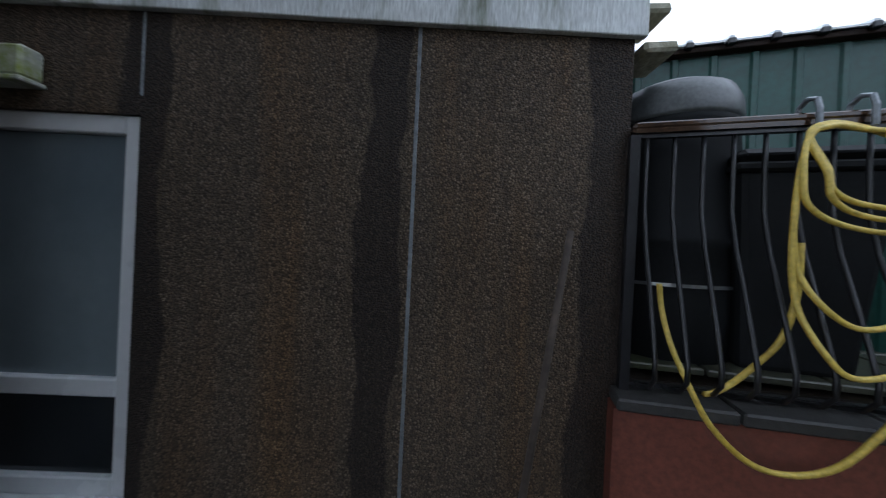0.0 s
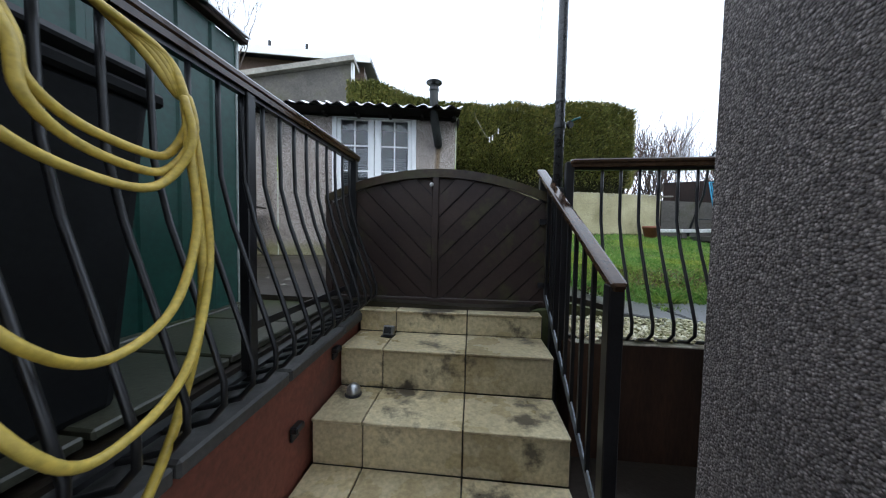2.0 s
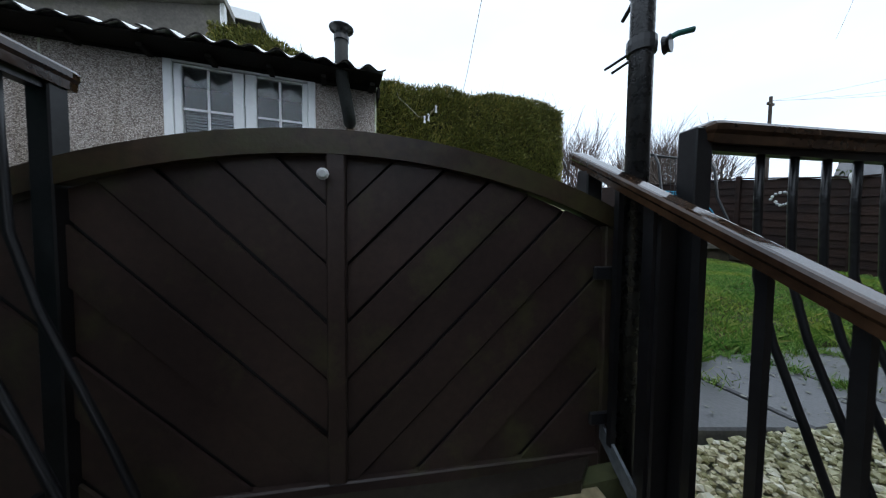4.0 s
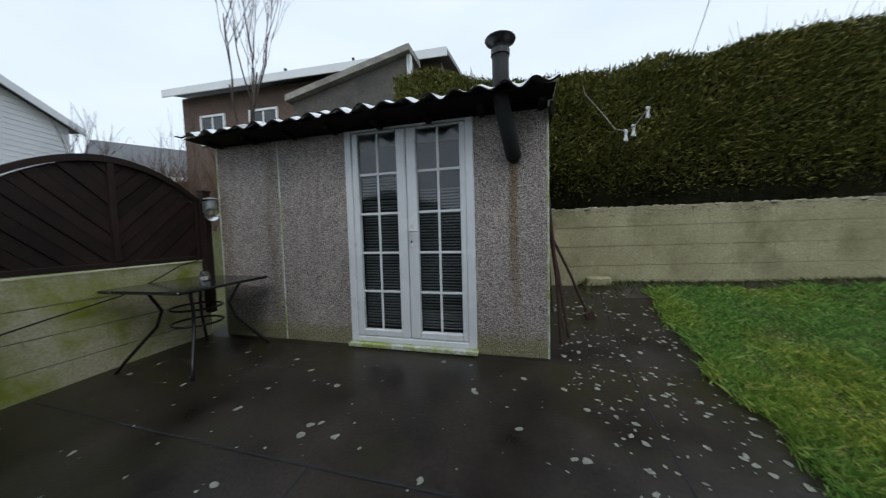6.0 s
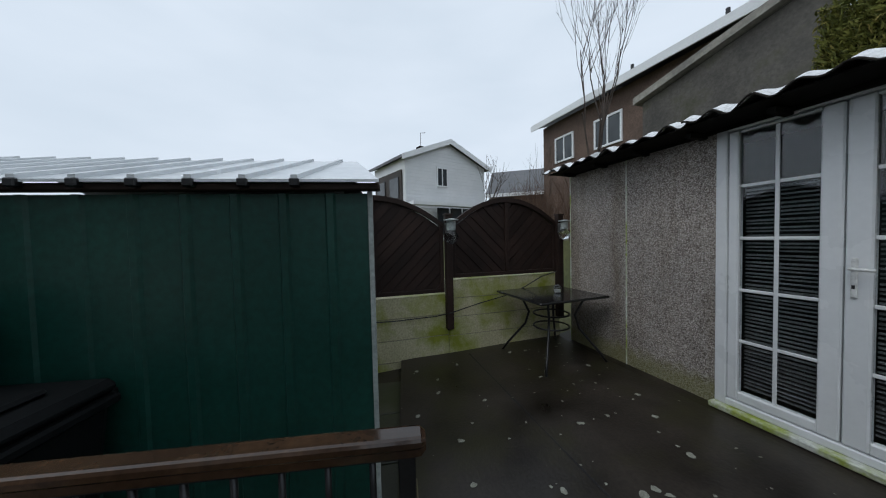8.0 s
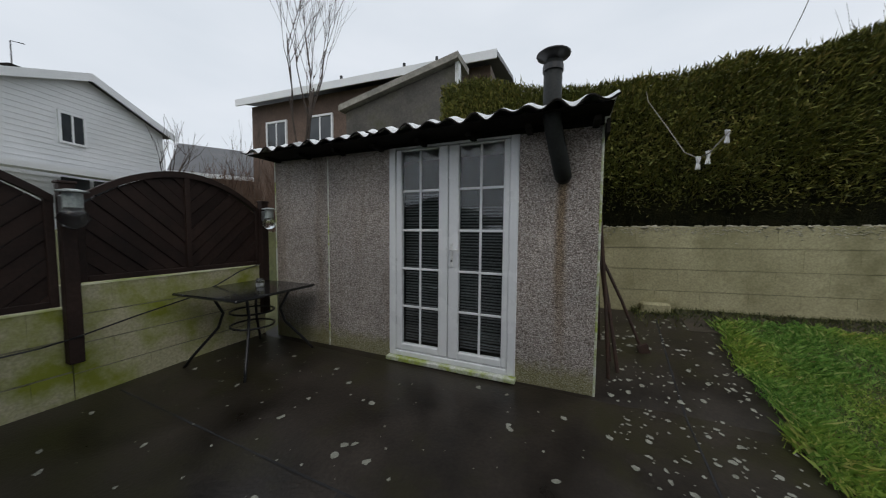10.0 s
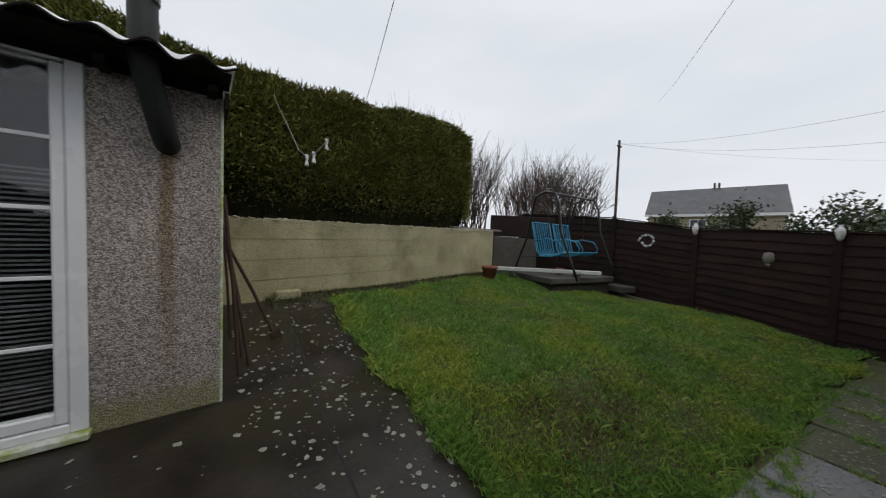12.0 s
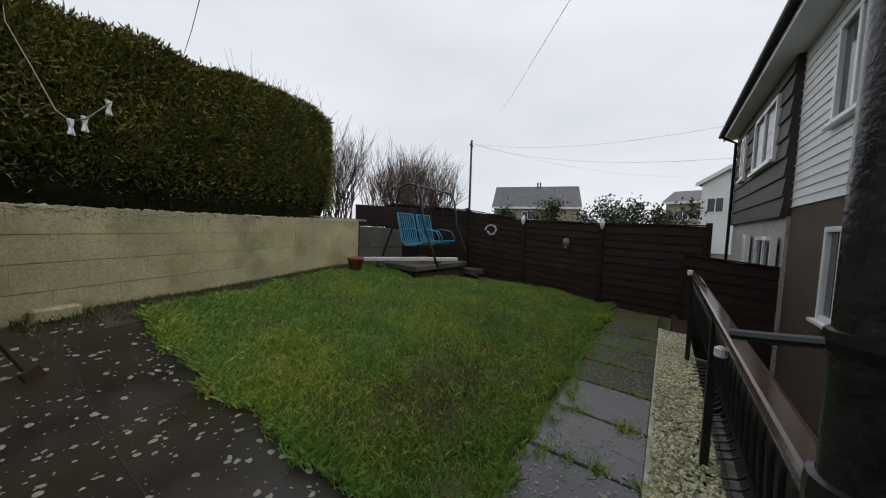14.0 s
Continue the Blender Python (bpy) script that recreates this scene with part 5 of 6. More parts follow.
# hanging basket on the house corner
basket = thing("hanging_basket", HOUSE @ pose(0.165, -1.68, 0.78), "dark trailing plant in a hanging basket at the house corner", "plant")
part("pot", lathe(BM(), [(0.02, -0.08), (0.06, -0.06), (0.08, -0.02), (0.085, 0.02), (0.06, 0.02)], 16), M["bin"], basket)
rng = np.random.default_rng(3)
lv, lf = [], []
for k in range(2400):
    th, ph = rng.uniform(0, 2 * math.pi), rng.uniform(-0.9, 1.0)
    r = rng.uniform(0.03, 0.09)
    c = np.array([r * math.cos(th), r * math.sin(th), ph * 0.13 - 0.01])
    d = np.array([math.cos(th), math.sin(th), rng.uniform(-0.9, 0.5)])
    d /= np.linalg.norm(d)
    s = np.cross(d, rng.normal(size=3))
    s /= np.linalg.norm(s) + 1e-6
    n0, ln, wd = len(lv), rng.uniform(0.025, 0.045), rng.uniform(0.004, 0.007)
    lv += [c, c + d * ln * 0.5 + s * wd, c + d * ln, c + d * ln * 0.5 - s * wd]
    lf.append((n0, n0 + 1, n0 + 2, n0 + 3))
data_part("foliage", lv, lf, M["basketleaf"], basket)
part("bracket", tube(BM(), [(0.09, 0.02, 0.36), (0.02, 0.01, 0.37), (0.0, 0.0, 0.33)], 0.006, 6), M["iron"], basket)
for k in range(3):
    a = k * 2.094
    part("chain", tube(BM(), [(0.08 * math.cos(a), 0.08 * math.sin(a), 0.02), (0, 0.0, 0.34)], 0.003, 4), M["steel"], basket)

# ladder hung on its side along the retaining wall
ladder = thing("ladder", HOUSE @ pose(1.15, -0.16, 0), "old grey two-section ladder hung sideways on the yard wall", "ladder")
for v, shift, length in ((-0.035, 0.06, 2.6), (-0.1, 0.0, 2.5)):
    for z in (-0.655, -0.4):
        part("rail", bx(BM(), shift, shift + length, v - 0.03, v + 0.03, z - 0.011, z + 0.011, 0.005), M["pale"], ladder)
        part("end_cap", bx(BM(), shift - 0.03, shift + 0.002, v - 0.033, v + 0.033, z - 0.017, z + 0.017, 0.007), M["steel"], ladder, "worn pale end cap")
    for k in range(10):
        x = shift + 0.2 + k * 0.24
        part("rung", tube(BM(), [(x, v, -0.641), (x, v, -0.414)], 0.013, 8), M["pale"], ladder)
for x in (0.55, 2.0):
    part("bracket", bx(BM(), x, x + 0.03, -0.14, 0.01, -0.44, -0.416, 0.003), M["iron"], ladder)


# ---- lap fence at the end of the lawn ----
FENCE = [(6.75, -4.35, 1.46), (7.35, -2.71, 1.49), (7.62, -0.98, 1.56), (7.86, 0.66, 1.83), (7.55, 3.3, 2.0)]


def lap_panel(a, b, ta, tb, base_a, base_b, boards, label):
    d = Vector((b[0] - a[0], b[1] - a[1], 0))
    m = pose(a[0], a[1], 0, 0, 0, math.degrees(math.atan2(d.y, d.x)))
    f = thing("lap_fence", m, label, "fence", "lap fence panels")
    ln = d.length
    for k in range(boards):
        bm = BM()
        sag = random.uniform(-0.006, 0.006)
        cols = 6
        rows_ = []
        for i in range(cols + 1):
            x = 0.04 + (ln - 0.08) * i / cols
            t = x / ln
            z0 = base_a + (base_b - base_a) * t + (ta - base_a + (tb - ta - base_b + base_a) * t) * k / boards
            h = (ta - base_a + (tb - ta - base_b + base_a) * t) / boards
            wv = sag + 0.008 * math.sin(x * 5 + k * 2.3)
            rows_.append([bm.verts.new(p) for p in ((x, 0.022, z0 - 0.02 + wv), (x, 0.034, z0 - 0.02 + wv), (x, 0.0, z0 + h + wv), (x, 0.008, z0 + h + wv))])
        for r, q in zip(rows_, rows_[1:]):
            bm.faces.new((r[1], q[1], q[3], r[3]))
            bm.faces.new((r[0], r[2], q[2], q[0]))
            bm.faces.new((r[0], q[0], q[1], r[1]))
            bm.faces.new((r[2], r[3], q[3], q[2]))
        part("lap_board", bm, M["fencewood"], f)
    for x in (0.02, ln - 0.05):
        part("batten", bx(BM(), x, x + 0.03, 0.03, 0.05, base_a + 0.02, min(ta, tb) - 0.01), M["fencewood"], f)
    part("capping", bx(BM(), 0.02, ln - 0.02, -0.015, 0.05, 0, 0.025, 0.0, Matrix(((1, 0, 0, 0), (0, 1, 0, 0), ((tb - ta) / ln, 0, 1, ta), (0, 0, 0, 1)))), M["fencewood"], f)
    return f


for (ax, ay, az), (bx1, by1, bz1) in zip(FENCE, FENCE[1:]):
    lap_panel((ax, ay), (bx1, by1), az, bz1, gz(ax, ay) - 0.02, gz(bx1, min(by1, 1)) - 0.02, 11, "dark brown lapped timber fence panel beside the lawn")
for i, (x, y, z) in enumerate(FENCE[:4]):
    f = thing("fence_post", pose(x - 0.03, y, 0), "dark brown square timber fence post", "post", "lap fence posts")
    part("post", bx(BM(), -0.04, 0.04, -0.04, 0.04, gz(x, y) - 0.1, z + 0.06, 0.006), M["fencewood"], f)
    if i in (1, 2):
        g = thing("post_lamp", pose(x - 0.1, y, z + 0.0), "white plastic lamp on a fence post", "light", "fence post lamps")
        part("back", bx(BM(), 0.0, 0.03, -0.025, 0.025, -0.1, 0.12, 0.006), M["whiteplastic"], g)
        part("shade", lathe(BM(), [(0.012, -0.12), (0.035, -0.08), (0.05, 0.0), (0.04, 0.06), (0.012, 0.09)], 12, pose(-0.03, 0, 0)), M["whiteplastic"], g, smooth=True)
lap_panel(tuple(hs(6.7, -1.25)[:2]), tuple(hs(6.72, 0.0)[:2]), 0.82, 0.95, YARD, YARD + 0.1, 10, "dark brown lapped timber fence between the yards")

# ornaments on the fence
orn = thing("wall_ornament", pose(7.5, -0.25, 1.28, 0, 0, 8), "pale openwork garden ornament on the fence", "ornament")
for k in range(14):
    a = k * 0.45
    part("petal", lathe(BM(), [(0.004, -0.012), (0.028, 0.0), (0.004, 0.012)], 8, pose(-0.02, 0.15 * math.cos(a) * (1 - k * 0.03) + 0.08, 0.12 * math.sin(a) + 0.02, 0, 90, 0)), M["whiteplastic"] if k % 2 else M["steel"], orn)
orn2 = thing("face_plaque", pose(7.32, -2.0, 1.06, 0, 0, 8), "small grey stone plaque on the fence", "ornament")
part("plaque", lathe(BM(), [(0.02, -0.09), (0.06, -0.07), (0.075, 0.0), (0.06, 0.08), (0.02, 0.1)], 12, Matrix.Translation((-0.03, 0, 0)) @ Matrix.Diagonal((0.45, 1, 1, 1))), M["pale"], orn2, smooth=True)
part("drop", lathe(BM(), [(0.01, -0.14), (0.03, -0.12), (0.03, -0.1), (0.01, -0.085)], 10, pose(-0.03, 0, 0)), M["pale"], orn2)

# ---- raised slab with the swing seat ----
PLAT = pose(5.45, 0.85, 0, 0, 0, -14)
plat = thing("raised_slab", PLAT, "low weathered concrete platform at the lawn's end", "platform", kind="structure")
part("top_slab", bx(BM(), 0.0, 1.9, 0.0, 1.75, 0.33, 0.45, 0.012), M["greyblock"], plat)
part("under_wall", bx(BM(), 0.08, 1.85, 0.08, 1.7, -0.1, 0.33), M["soil"], plat)
part("step_stone", bx(BM(), 1.95, 2.35, -0.25, 0.3, 0.1, 0.24, 0.015), M["greyblock"], plat)
plank = thing("white_plank", None, "long white plastic plank lying across the platform", "plank")
pa, pb = Vector((4.95, 2.2, 0.57)), Vector((6.55, 0.36, 0.57))
bm = BM()
d = (pb - pa)
bx(bm, 0, d.length, -0.05, 0.05, -0.045, 0.035, 0.008, pose(pa.x, pa.y, pa.z, 0, 0, math.degrees(math.atan2(d.y, d.x))))
part("board", bm, M["whiteplastic"], plank)
for t in (0.25, 0.8):
    q = pa.lerp(pb, t)
    part("packing_block", bx(BM(), q.x - 0.06, q.x + 0.06, q.y - 0.06, q.y + 0.06, 0.45 if t > 0.3 else 0.4, 0.524, 0.004), M["greyblock"], plank)

swing = thing("swing_seat", pose(6.42, 1.12, 0.45, 0, 0, -3), "dark framed garden swing with two blue strap seats", "swing seat")
for x in (-0.62, 0.62):
    part("side_frame", tube(BM(), [(a * 1.28, c * 1.28, e * 1.28) for a, c, e in [(x, -0.62, 0.0), (x, -0.5, 0.28), (x, -0.3, 0.75), (x, -0.24, 1.2), (x, -0.16, 1.38), (x, 0.02, 1.42), (x, 0.2, 1.36), (x, 0.26, 1.2), (x, 0.34, 0.7), (x, 0.55, 0.2), (x, 0.62, 0.0)]], 0.026, 8), M["iron"], swing, smooth=True)
part("top_bar", tube(BM(), [(a * 1.28, c * 1.28, e * 1.28) for a, c, e in [(-0.62, 0.0, 1.42), (0.62, 0.0, 1.42)]], 0.026, 8), M["iron"], swing)
part("rear_brace", tube(BM(), [(a * 1.28, c * 1.28, e * 1.28) for a, c, e in [(-0.62, 0.5, 0.3), (0.62, 0.5, 0.3)]], 0.014, 8), M["iron"], swing)
for sx in (-0.3, 0.3):
    seat = thing("seat", None, parent=swing)
    for x in (sx - 0.25, sx + 0.25):
        part("seat_side", tube(BM(), [(a * 1.28, c * 1.28, e * 1.28) for a, c, e in [(x, -0.3, 0.42), (x, -0.1, 0.34), (x, 0.12, 0.34), (x, 0.2, 0.42), (x, 0.32, 0.92)]], 0.012, 8), M["blue"], seat, smooth=True)
    for k in range(8):
        x = sx - 0.22 + k * 0.063
        part("strap", tube(BM(), [(a * 1.28, c * 1.28, e * 1.28) for a, c, e in [(x, -0.29, 0.42), (x, -0.08, 0.355), (x, 0.12, 0.355), (x, 0.19, 0.43), (x, 0.31, 0.9)]], 0.014, 6), M["blue"], seat)
    part("seat_front", tube(BM(), [(a * 1.28, c * 1.28, e * 1.28) for a, c, e in [(sx - 0.25, -0.3, 0.42), (sx + 0.25, -0.3, 0.42)]], 0.012, 8), M["blue"], seat)
    part("seat_top", tube(BM(), [(a * 1.28, c * 1.28, e * 1.28) for a, c, e in [(sx - 0.25, 0.32, 0.92), (sx + 0.25, 0.32, 0.92)]], 0.012, 8), M["blue"], seat)
    for x in (sx - 0.25, sx + 0.25):
        part("armrest", tube(BM(), [(a * 1.28, c * 1.28, e * 1.28) for a, c, e in [(x, 0.24, 0.6), (x, 0.0, 0.64), (x, -0.22, 0.6), (x, -0.3, 0.48), (x, -0.28, 0.42)]], 0.012, 8), M["blue"], seat, smooth=True)
        part("hanger", tube(BM(), [(a * 1.28, c * 1.28, e * 1.28) for a, c, e in [(x, 0.0, 1.42), (x, -0.02, 0.64)]], 0.007, 6), M["iron"], seat)
canopy = thing("leaning_board", pose(6.9, 2.35, 1.55, 0, 0, -30), "dark brown board on top of the grey wall", "board")
part("board", bx(BM(), -1.2, 0.6, -0.04, 0.0, -0.25, 0.3, 0.006), M["darkwood"], canopy)

def flower_pot(m, label, r=0.17, h=0.26):
    p = thing("flower_pot", m, label, "plant pot", "plant pots")
    part("pot", lathe(BM(), [(r * 0.62, 0.0), (r * 0.66, 0.004), (r * 0.92, h * 0.8), (r, h * 0.8), (r * 1.02, h), (r * 0.88, h), (r * 0.85, h * 0.9), (0.02, h * 0.88)], 24), M["terracotta"], p, smooth=True)
    part("soil_fill", lathe(BM(), [(0.02, h * 0.885), (r * 0.84, h * 0.89), (r * 0.8, h * 0.93), (0.02, h * 0.96)], 16), M["soil"], p)
    return p


flower_pot(pose(4.62, 1.78, gz(4.62, 1.78)), "terracotta flower pot at the end of the lawn", 0.17, 0.28)
flower_pot(pose(6.35, 1.2, 0.45), "small terracotta flower pot under the swing seat", 0.09, 0.15)

# loose planks on the wall's end
for k, (x, y, z, r, ln) in enumerate(((4.9, 2.5, 1.42, -6, 1.5), (5.2, 2.62, 1.44, 4, 1.3), (5.0, 2.75, 1.46, 12, 1.6), (4.6, 2.42, 1.41, -20, 0.7))):
    pk = thing("loose_plank", pose(x, y, z, random.uniform(-3, 3), random.uniform(-2, 2), r), "weathered grey plank lying on the wall's end", "plank", "loose planks")
    part("plank", bx(BM(), -ln / 2, ln / 2, -0.05, 0.05, -0.012, 0.014, 0.004), M["pale"], pk)

# ---- patio furniture ----
table = thing("patio_table", pose(-3.1, -0.52, 0.0, 0, 0, 3), "black metal patio table with a dark glass top", "table")
part("tabletop", bx(BM(), -0.42, 0.4, -0.45, 0.42, 0.7, 0.725, 0.01), M["tabletop"], table, "wet dark glass top")
for sx in (-1, 1):
    for sy in (-1, 1):
        part("leg", tube(BM(), [(sx * 0.4, sy * 0.4, 0.0), (sx * 0.34, sy * 0.34, 0.12), (sx * 0.2, sy * 0.2, 0.36), (sx * 0.17, sy * 0.17, 0.5), (sx * 0.24, sy * 0.24, 0.7)], 0.013, 8), M["iron"], table, smooth=True)
for z in (0.36, 0.5):
    part("ring", tube(BM(), [(0.19 * math.cos(a * math.pi / 8 + 0.785), 0.19 * math.sin(a * math.pi / 8 + 0.785), z) for a in range(17)], 0.01, 6, cap=False), M["iron"], table)
jar = thing("candle_jar", pose(-3.08, -0.45, 0.725), "small clear glass jar standing on the table", "jar")
part("jar", lathe(BM(), [(0.03, 0.0), (0.04, 0.01), (0.042, 0.06), (0.03, 0.085), (0.026, 0.09)], 14), M["glassy"], jar, smooth=True)
part("candle", lathe(BM(), [(0.02, 0.012), (0.022, 0.012), (0.022, 0.04), (0.004, 0.042)], 10), M["whiteplastic"], jar)
cable = thing("outdoor_cable", None, "thin black cable draped along the mossy wall", "cable")
part("cable", tube(BM(), [(-3.6, -3.0, 0.48), (-3.6, -2.2, 0.45), (-3.595, -1.7, 0.46), (-3.53, -1.55, 0.5), (-3.59, -1.2, 0.56), (-3.58, -0.8, 0.64), (-3.5, -0.6, 0.74), (-3.45, -0.4, 0.86), (-3.55, -0.1, 0.9)], 0.006, 6), M["iron"], cable)

# tools beside the shed
for k, (x0, y0, x1, y1, z1, r) in enumerate(((0.12, 0.25, 0.03, 0.45, 1.5, 0.014), (0.16, 0.5, 0.03, 0.7, 1.35, 0.012), (0.2, 0.35, 0.04, 0.6, 1.2, 0.016), (0.1, 0.85, 0.03, 0.95, 1.45, 0.012))):
    tl = thing("leaning_rod", None, "rusty iron rod leaning on the shed's end wall", "rod", "leaning rods")
    part("rod", tube(BM(), [(x0, y0, gz(x0, y0)), ((x0 + x1) / 2 + 0.01, (y0 + y1) / 2, z1 / 2 + 0.05), (x1, y1, z1)], r, 7), M["rust"], tl)
brush = thing("yard_brush", None, "old long-handled spade leaning on the shed", "spade")
part("shaft", tube(BM(), [(0.42, 0.72, 0.27), (0.27, 0.75, 0.65), (0.06, 0.8, 1.12)], 0.014, 8), M["rust"], brush)
part("blade", bx(BM(), -0.05, 0.05, -0.008, 0.008, -0.16, 0.06, 0.004, pose(0.455, 0.71, 0.22, 0, -22, 20)), M["rust"], brush)
part("grip", tube(BM(), [(0.06, 0.74, 1.13), (0.06, 0.86, 1.13)], 0.014, 8), M["rust"], brush)
footing = thing("wall_footing", pose(0.75, wall_y(0.75) - 0.06, 0.36, 0, 0, 7), "pale concrete lump at the foot of the wall", "stone")
part("lump", bx(BM(), -0.16, 0.14, -0.05, 0.06, -0.1, 0.13, 0.02), M["cream"], footing)

# ---- hedge ----
hedge = thing("conifer_hedge", None, "tall clipped green conifer hedge above the block wall", "hedge")
HX0, HX1, HY0, HY1, HZ0, HZ1 = -2.05, 4.62, 2.25, 4.4, 1.25, 3.62


def hedge_top(x):
    return 3.23 + 0.23 * (1 - sm(-1.5, 0.2, x)) + 0.38 * sm(0.2, 4.2, x) - 0.12 * sm(4.1, 4.62, x) + 0.03 * math.sin(x * 2.3)


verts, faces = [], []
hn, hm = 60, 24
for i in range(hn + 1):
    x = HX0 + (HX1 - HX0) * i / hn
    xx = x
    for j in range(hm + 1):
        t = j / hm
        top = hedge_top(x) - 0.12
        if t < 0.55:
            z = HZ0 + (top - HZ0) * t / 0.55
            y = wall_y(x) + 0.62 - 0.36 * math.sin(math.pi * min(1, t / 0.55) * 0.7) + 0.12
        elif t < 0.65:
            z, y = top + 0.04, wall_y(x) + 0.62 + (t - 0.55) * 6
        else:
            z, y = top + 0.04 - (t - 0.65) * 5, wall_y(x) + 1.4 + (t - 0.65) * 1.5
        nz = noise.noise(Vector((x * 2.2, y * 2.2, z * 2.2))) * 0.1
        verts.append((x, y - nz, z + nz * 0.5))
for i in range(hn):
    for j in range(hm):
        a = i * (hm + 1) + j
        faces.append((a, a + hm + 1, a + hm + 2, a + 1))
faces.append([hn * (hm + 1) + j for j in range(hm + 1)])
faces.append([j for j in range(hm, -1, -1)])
# solid core behind the sprays, its near black painting the hedge's inner shade
data_part("hedge_shade_core", verts, faces, M["hedgecore"], hedge)
rng = np.random.default_rng(11)
lv, lf = [], []


def spray(c, d, ln, wd, segs=1):
    """One flat spray of scale leaves: a narrow kite with a split tip."""
    s = np.cross(d, rng.normal(size=3))
    s /= np.linalg.norm(s) + 1e-6
    n0 = len(lv)
    lv.extend([c, c + d * ln * 0.45 + s * wd, c + d * ln * 0.95 + s * wd * 0.5, c + d * ln * 0.62, c + d * ln, c + d * ln * 0.45 - s * wd])
    lf.append((n0, n0 + 1, n0 + 2, n0 + 3))
    lf.append((n0, n0 + 3, n0 + 4, n0 + 5))


for k in range(115000):
    x = rng.uniform(HX0, HX1)
    kind = rng.uniform()
    top = hedge_top(x)
    if kind < 0.62:
        tz = rng.uniform() ** 0.8
        z = 1.55 + (top - 1.55) * tz
        if tz < 0.3 and rng.uniform() > (tz / 0.3) ** 1.3 + 0.08:
            continue
        f = (z - HZ0) / (top - HZ0)
        y = wall_y(x) + 0.74 - 0.36 * math.sin(math.pi * min(1, f) * 0.7) - rng.uniform(0.0, 0.1)
        d = np.array([rng.normal() * 0.6, -1.0 + rng.normal() * 0.35, 0.4 + rng.normal() * 0.6])
    elif kind < 0.85:
        z = top - rng.uniform(0, 0.12)
        y = wall_y(x) + rng.uniform(0.42, 1.5)
        d = np.array([rng.normal() * 0.45, rng.normal() * 0.45 - 0.2, 1.0])
    else:
        z = 1.6 + (hedge_top(HX1) - 1.6) * rng.uniform()
        x = HX1 + rng.uniform(-0.06, 0.06) - 0.25 * max(0, z - 3.2)
        y = wall_y(x) + rng.uniform(0.35, 1.9)
        d = np.array([1.0 + rng.normal() * 0.3, rng.normal() * 0.5 - 0.3, 0.7 + rng.normal() * 0.4])
    bulge = noise.noise(Vector((x * 1.6, y, z * 1.6))) * 0.11
    d /= np.linalg.norm(d)
    spray(np.array([x, y, z]) + d * bulge, d, rng.uniform(0.04, 0.11), rng.uniform(0.005, 0.012))
for k in range(500):
    x = rng.uniform(HX0, HX1)
    c = np.array([x, wall_y(x) + rng.uniform(0.4, 1.0), hedge_top(x)])
    spray(c, np.array([rng.normal() * 0.25, rng.normal() * 0.2, 1.0]), rng.uniform(0.06, 0.16), 0.007)
tagged(data_part("foliage", lv, lf, M["conifer"], hedge), kind="stuff")
# stems share the core's near black, as if deep in shade
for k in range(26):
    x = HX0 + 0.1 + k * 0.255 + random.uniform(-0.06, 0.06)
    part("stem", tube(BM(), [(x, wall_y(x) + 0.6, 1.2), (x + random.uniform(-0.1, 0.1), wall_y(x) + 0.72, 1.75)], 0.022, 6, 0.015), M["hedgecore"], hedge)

# ---- bare shrubs and trees ----
def branch(bm, p, d, ln, r, depth, rnd, spread=0.5, up=0.15):
    pts = [p]
    q, dd = p.copy(), d.copy()
    for i in range(3):
        dd = (dd + Vector((rnd.uniform(-1, 1), rnd.uniform(-1, 1), rnd.uniform(-0.6, 1))) * 0.16 + Vector((0, 0, up * 0.3))).normalized()
        q = q + dd * (ln / 3)
        pts.append(q.copy())
    tube(bm, pts, r, 3 if depth < 3 else 5, r * 0.55, cap=False)
    if depth <= 0:
        return
    for k in range(rnd.choice((2, 3, 3))):
        t = rnd.uniform(0.35, 1.0)
        o = pts[1].lerp(pts[3], t)
        nd = (dd + Vector((rnd.uniform(-1, 1), rnd.uniform(-1, 1), rnd.uniform(-0.3, 0.8))) * spread).normalized()
        branch(bm, o, nd, ln * rnd.uniform(0.6, 0.8), r * 0.55, depth - 1, rnd, spread, up)


def bare_tree(name, x, y, z, ln, r, depth, seed, label, spread=0.5, up=0.15, material="twig", stems=1, group=""):
    rnd = random.Random(seed)
    t = thing(name, None, label, "tree" if "tree" in name else "shrub", group)
    for s in range(stems):
        bm = BM()
        d0 = Vector((rnd.uniform(-0.3, 0.3), rnd.uniform(-0.3, 0.3), 1)).normalized() if stems > 1 else Vector((0.05, 0, 1))
        p = Vector((x + rnd.uniform(-0.2, 0.2) * (stems > 1), y + rnd.uniform(-0.2, 0.2) * (stems > 1), z))
        branch(bm, p, d0, ln, r, depth, rnd, spread, up)
        part("limb" if stems > 1 else "trunk", bm, M[material], t)
    return t


bare_tree("bare_tree", -4.2, 1.15, 0.0, 2.3, 0.036, 5, 12, "leafless slender tree with upright twigs", 0.46, 0.45)
bare_tree("bare_tree", -8.4, 2.9, 0.0, 1.7, 0.035, 4, 8, "leafless slender tree behind the side fence", 0.5, 0.35)
bare_tree("bare_tree", -11.0, 2.0, 0.0, 2.0, 0.06, 4, 9, "leafless tree beyond the side fence", 0.6, 0.3)
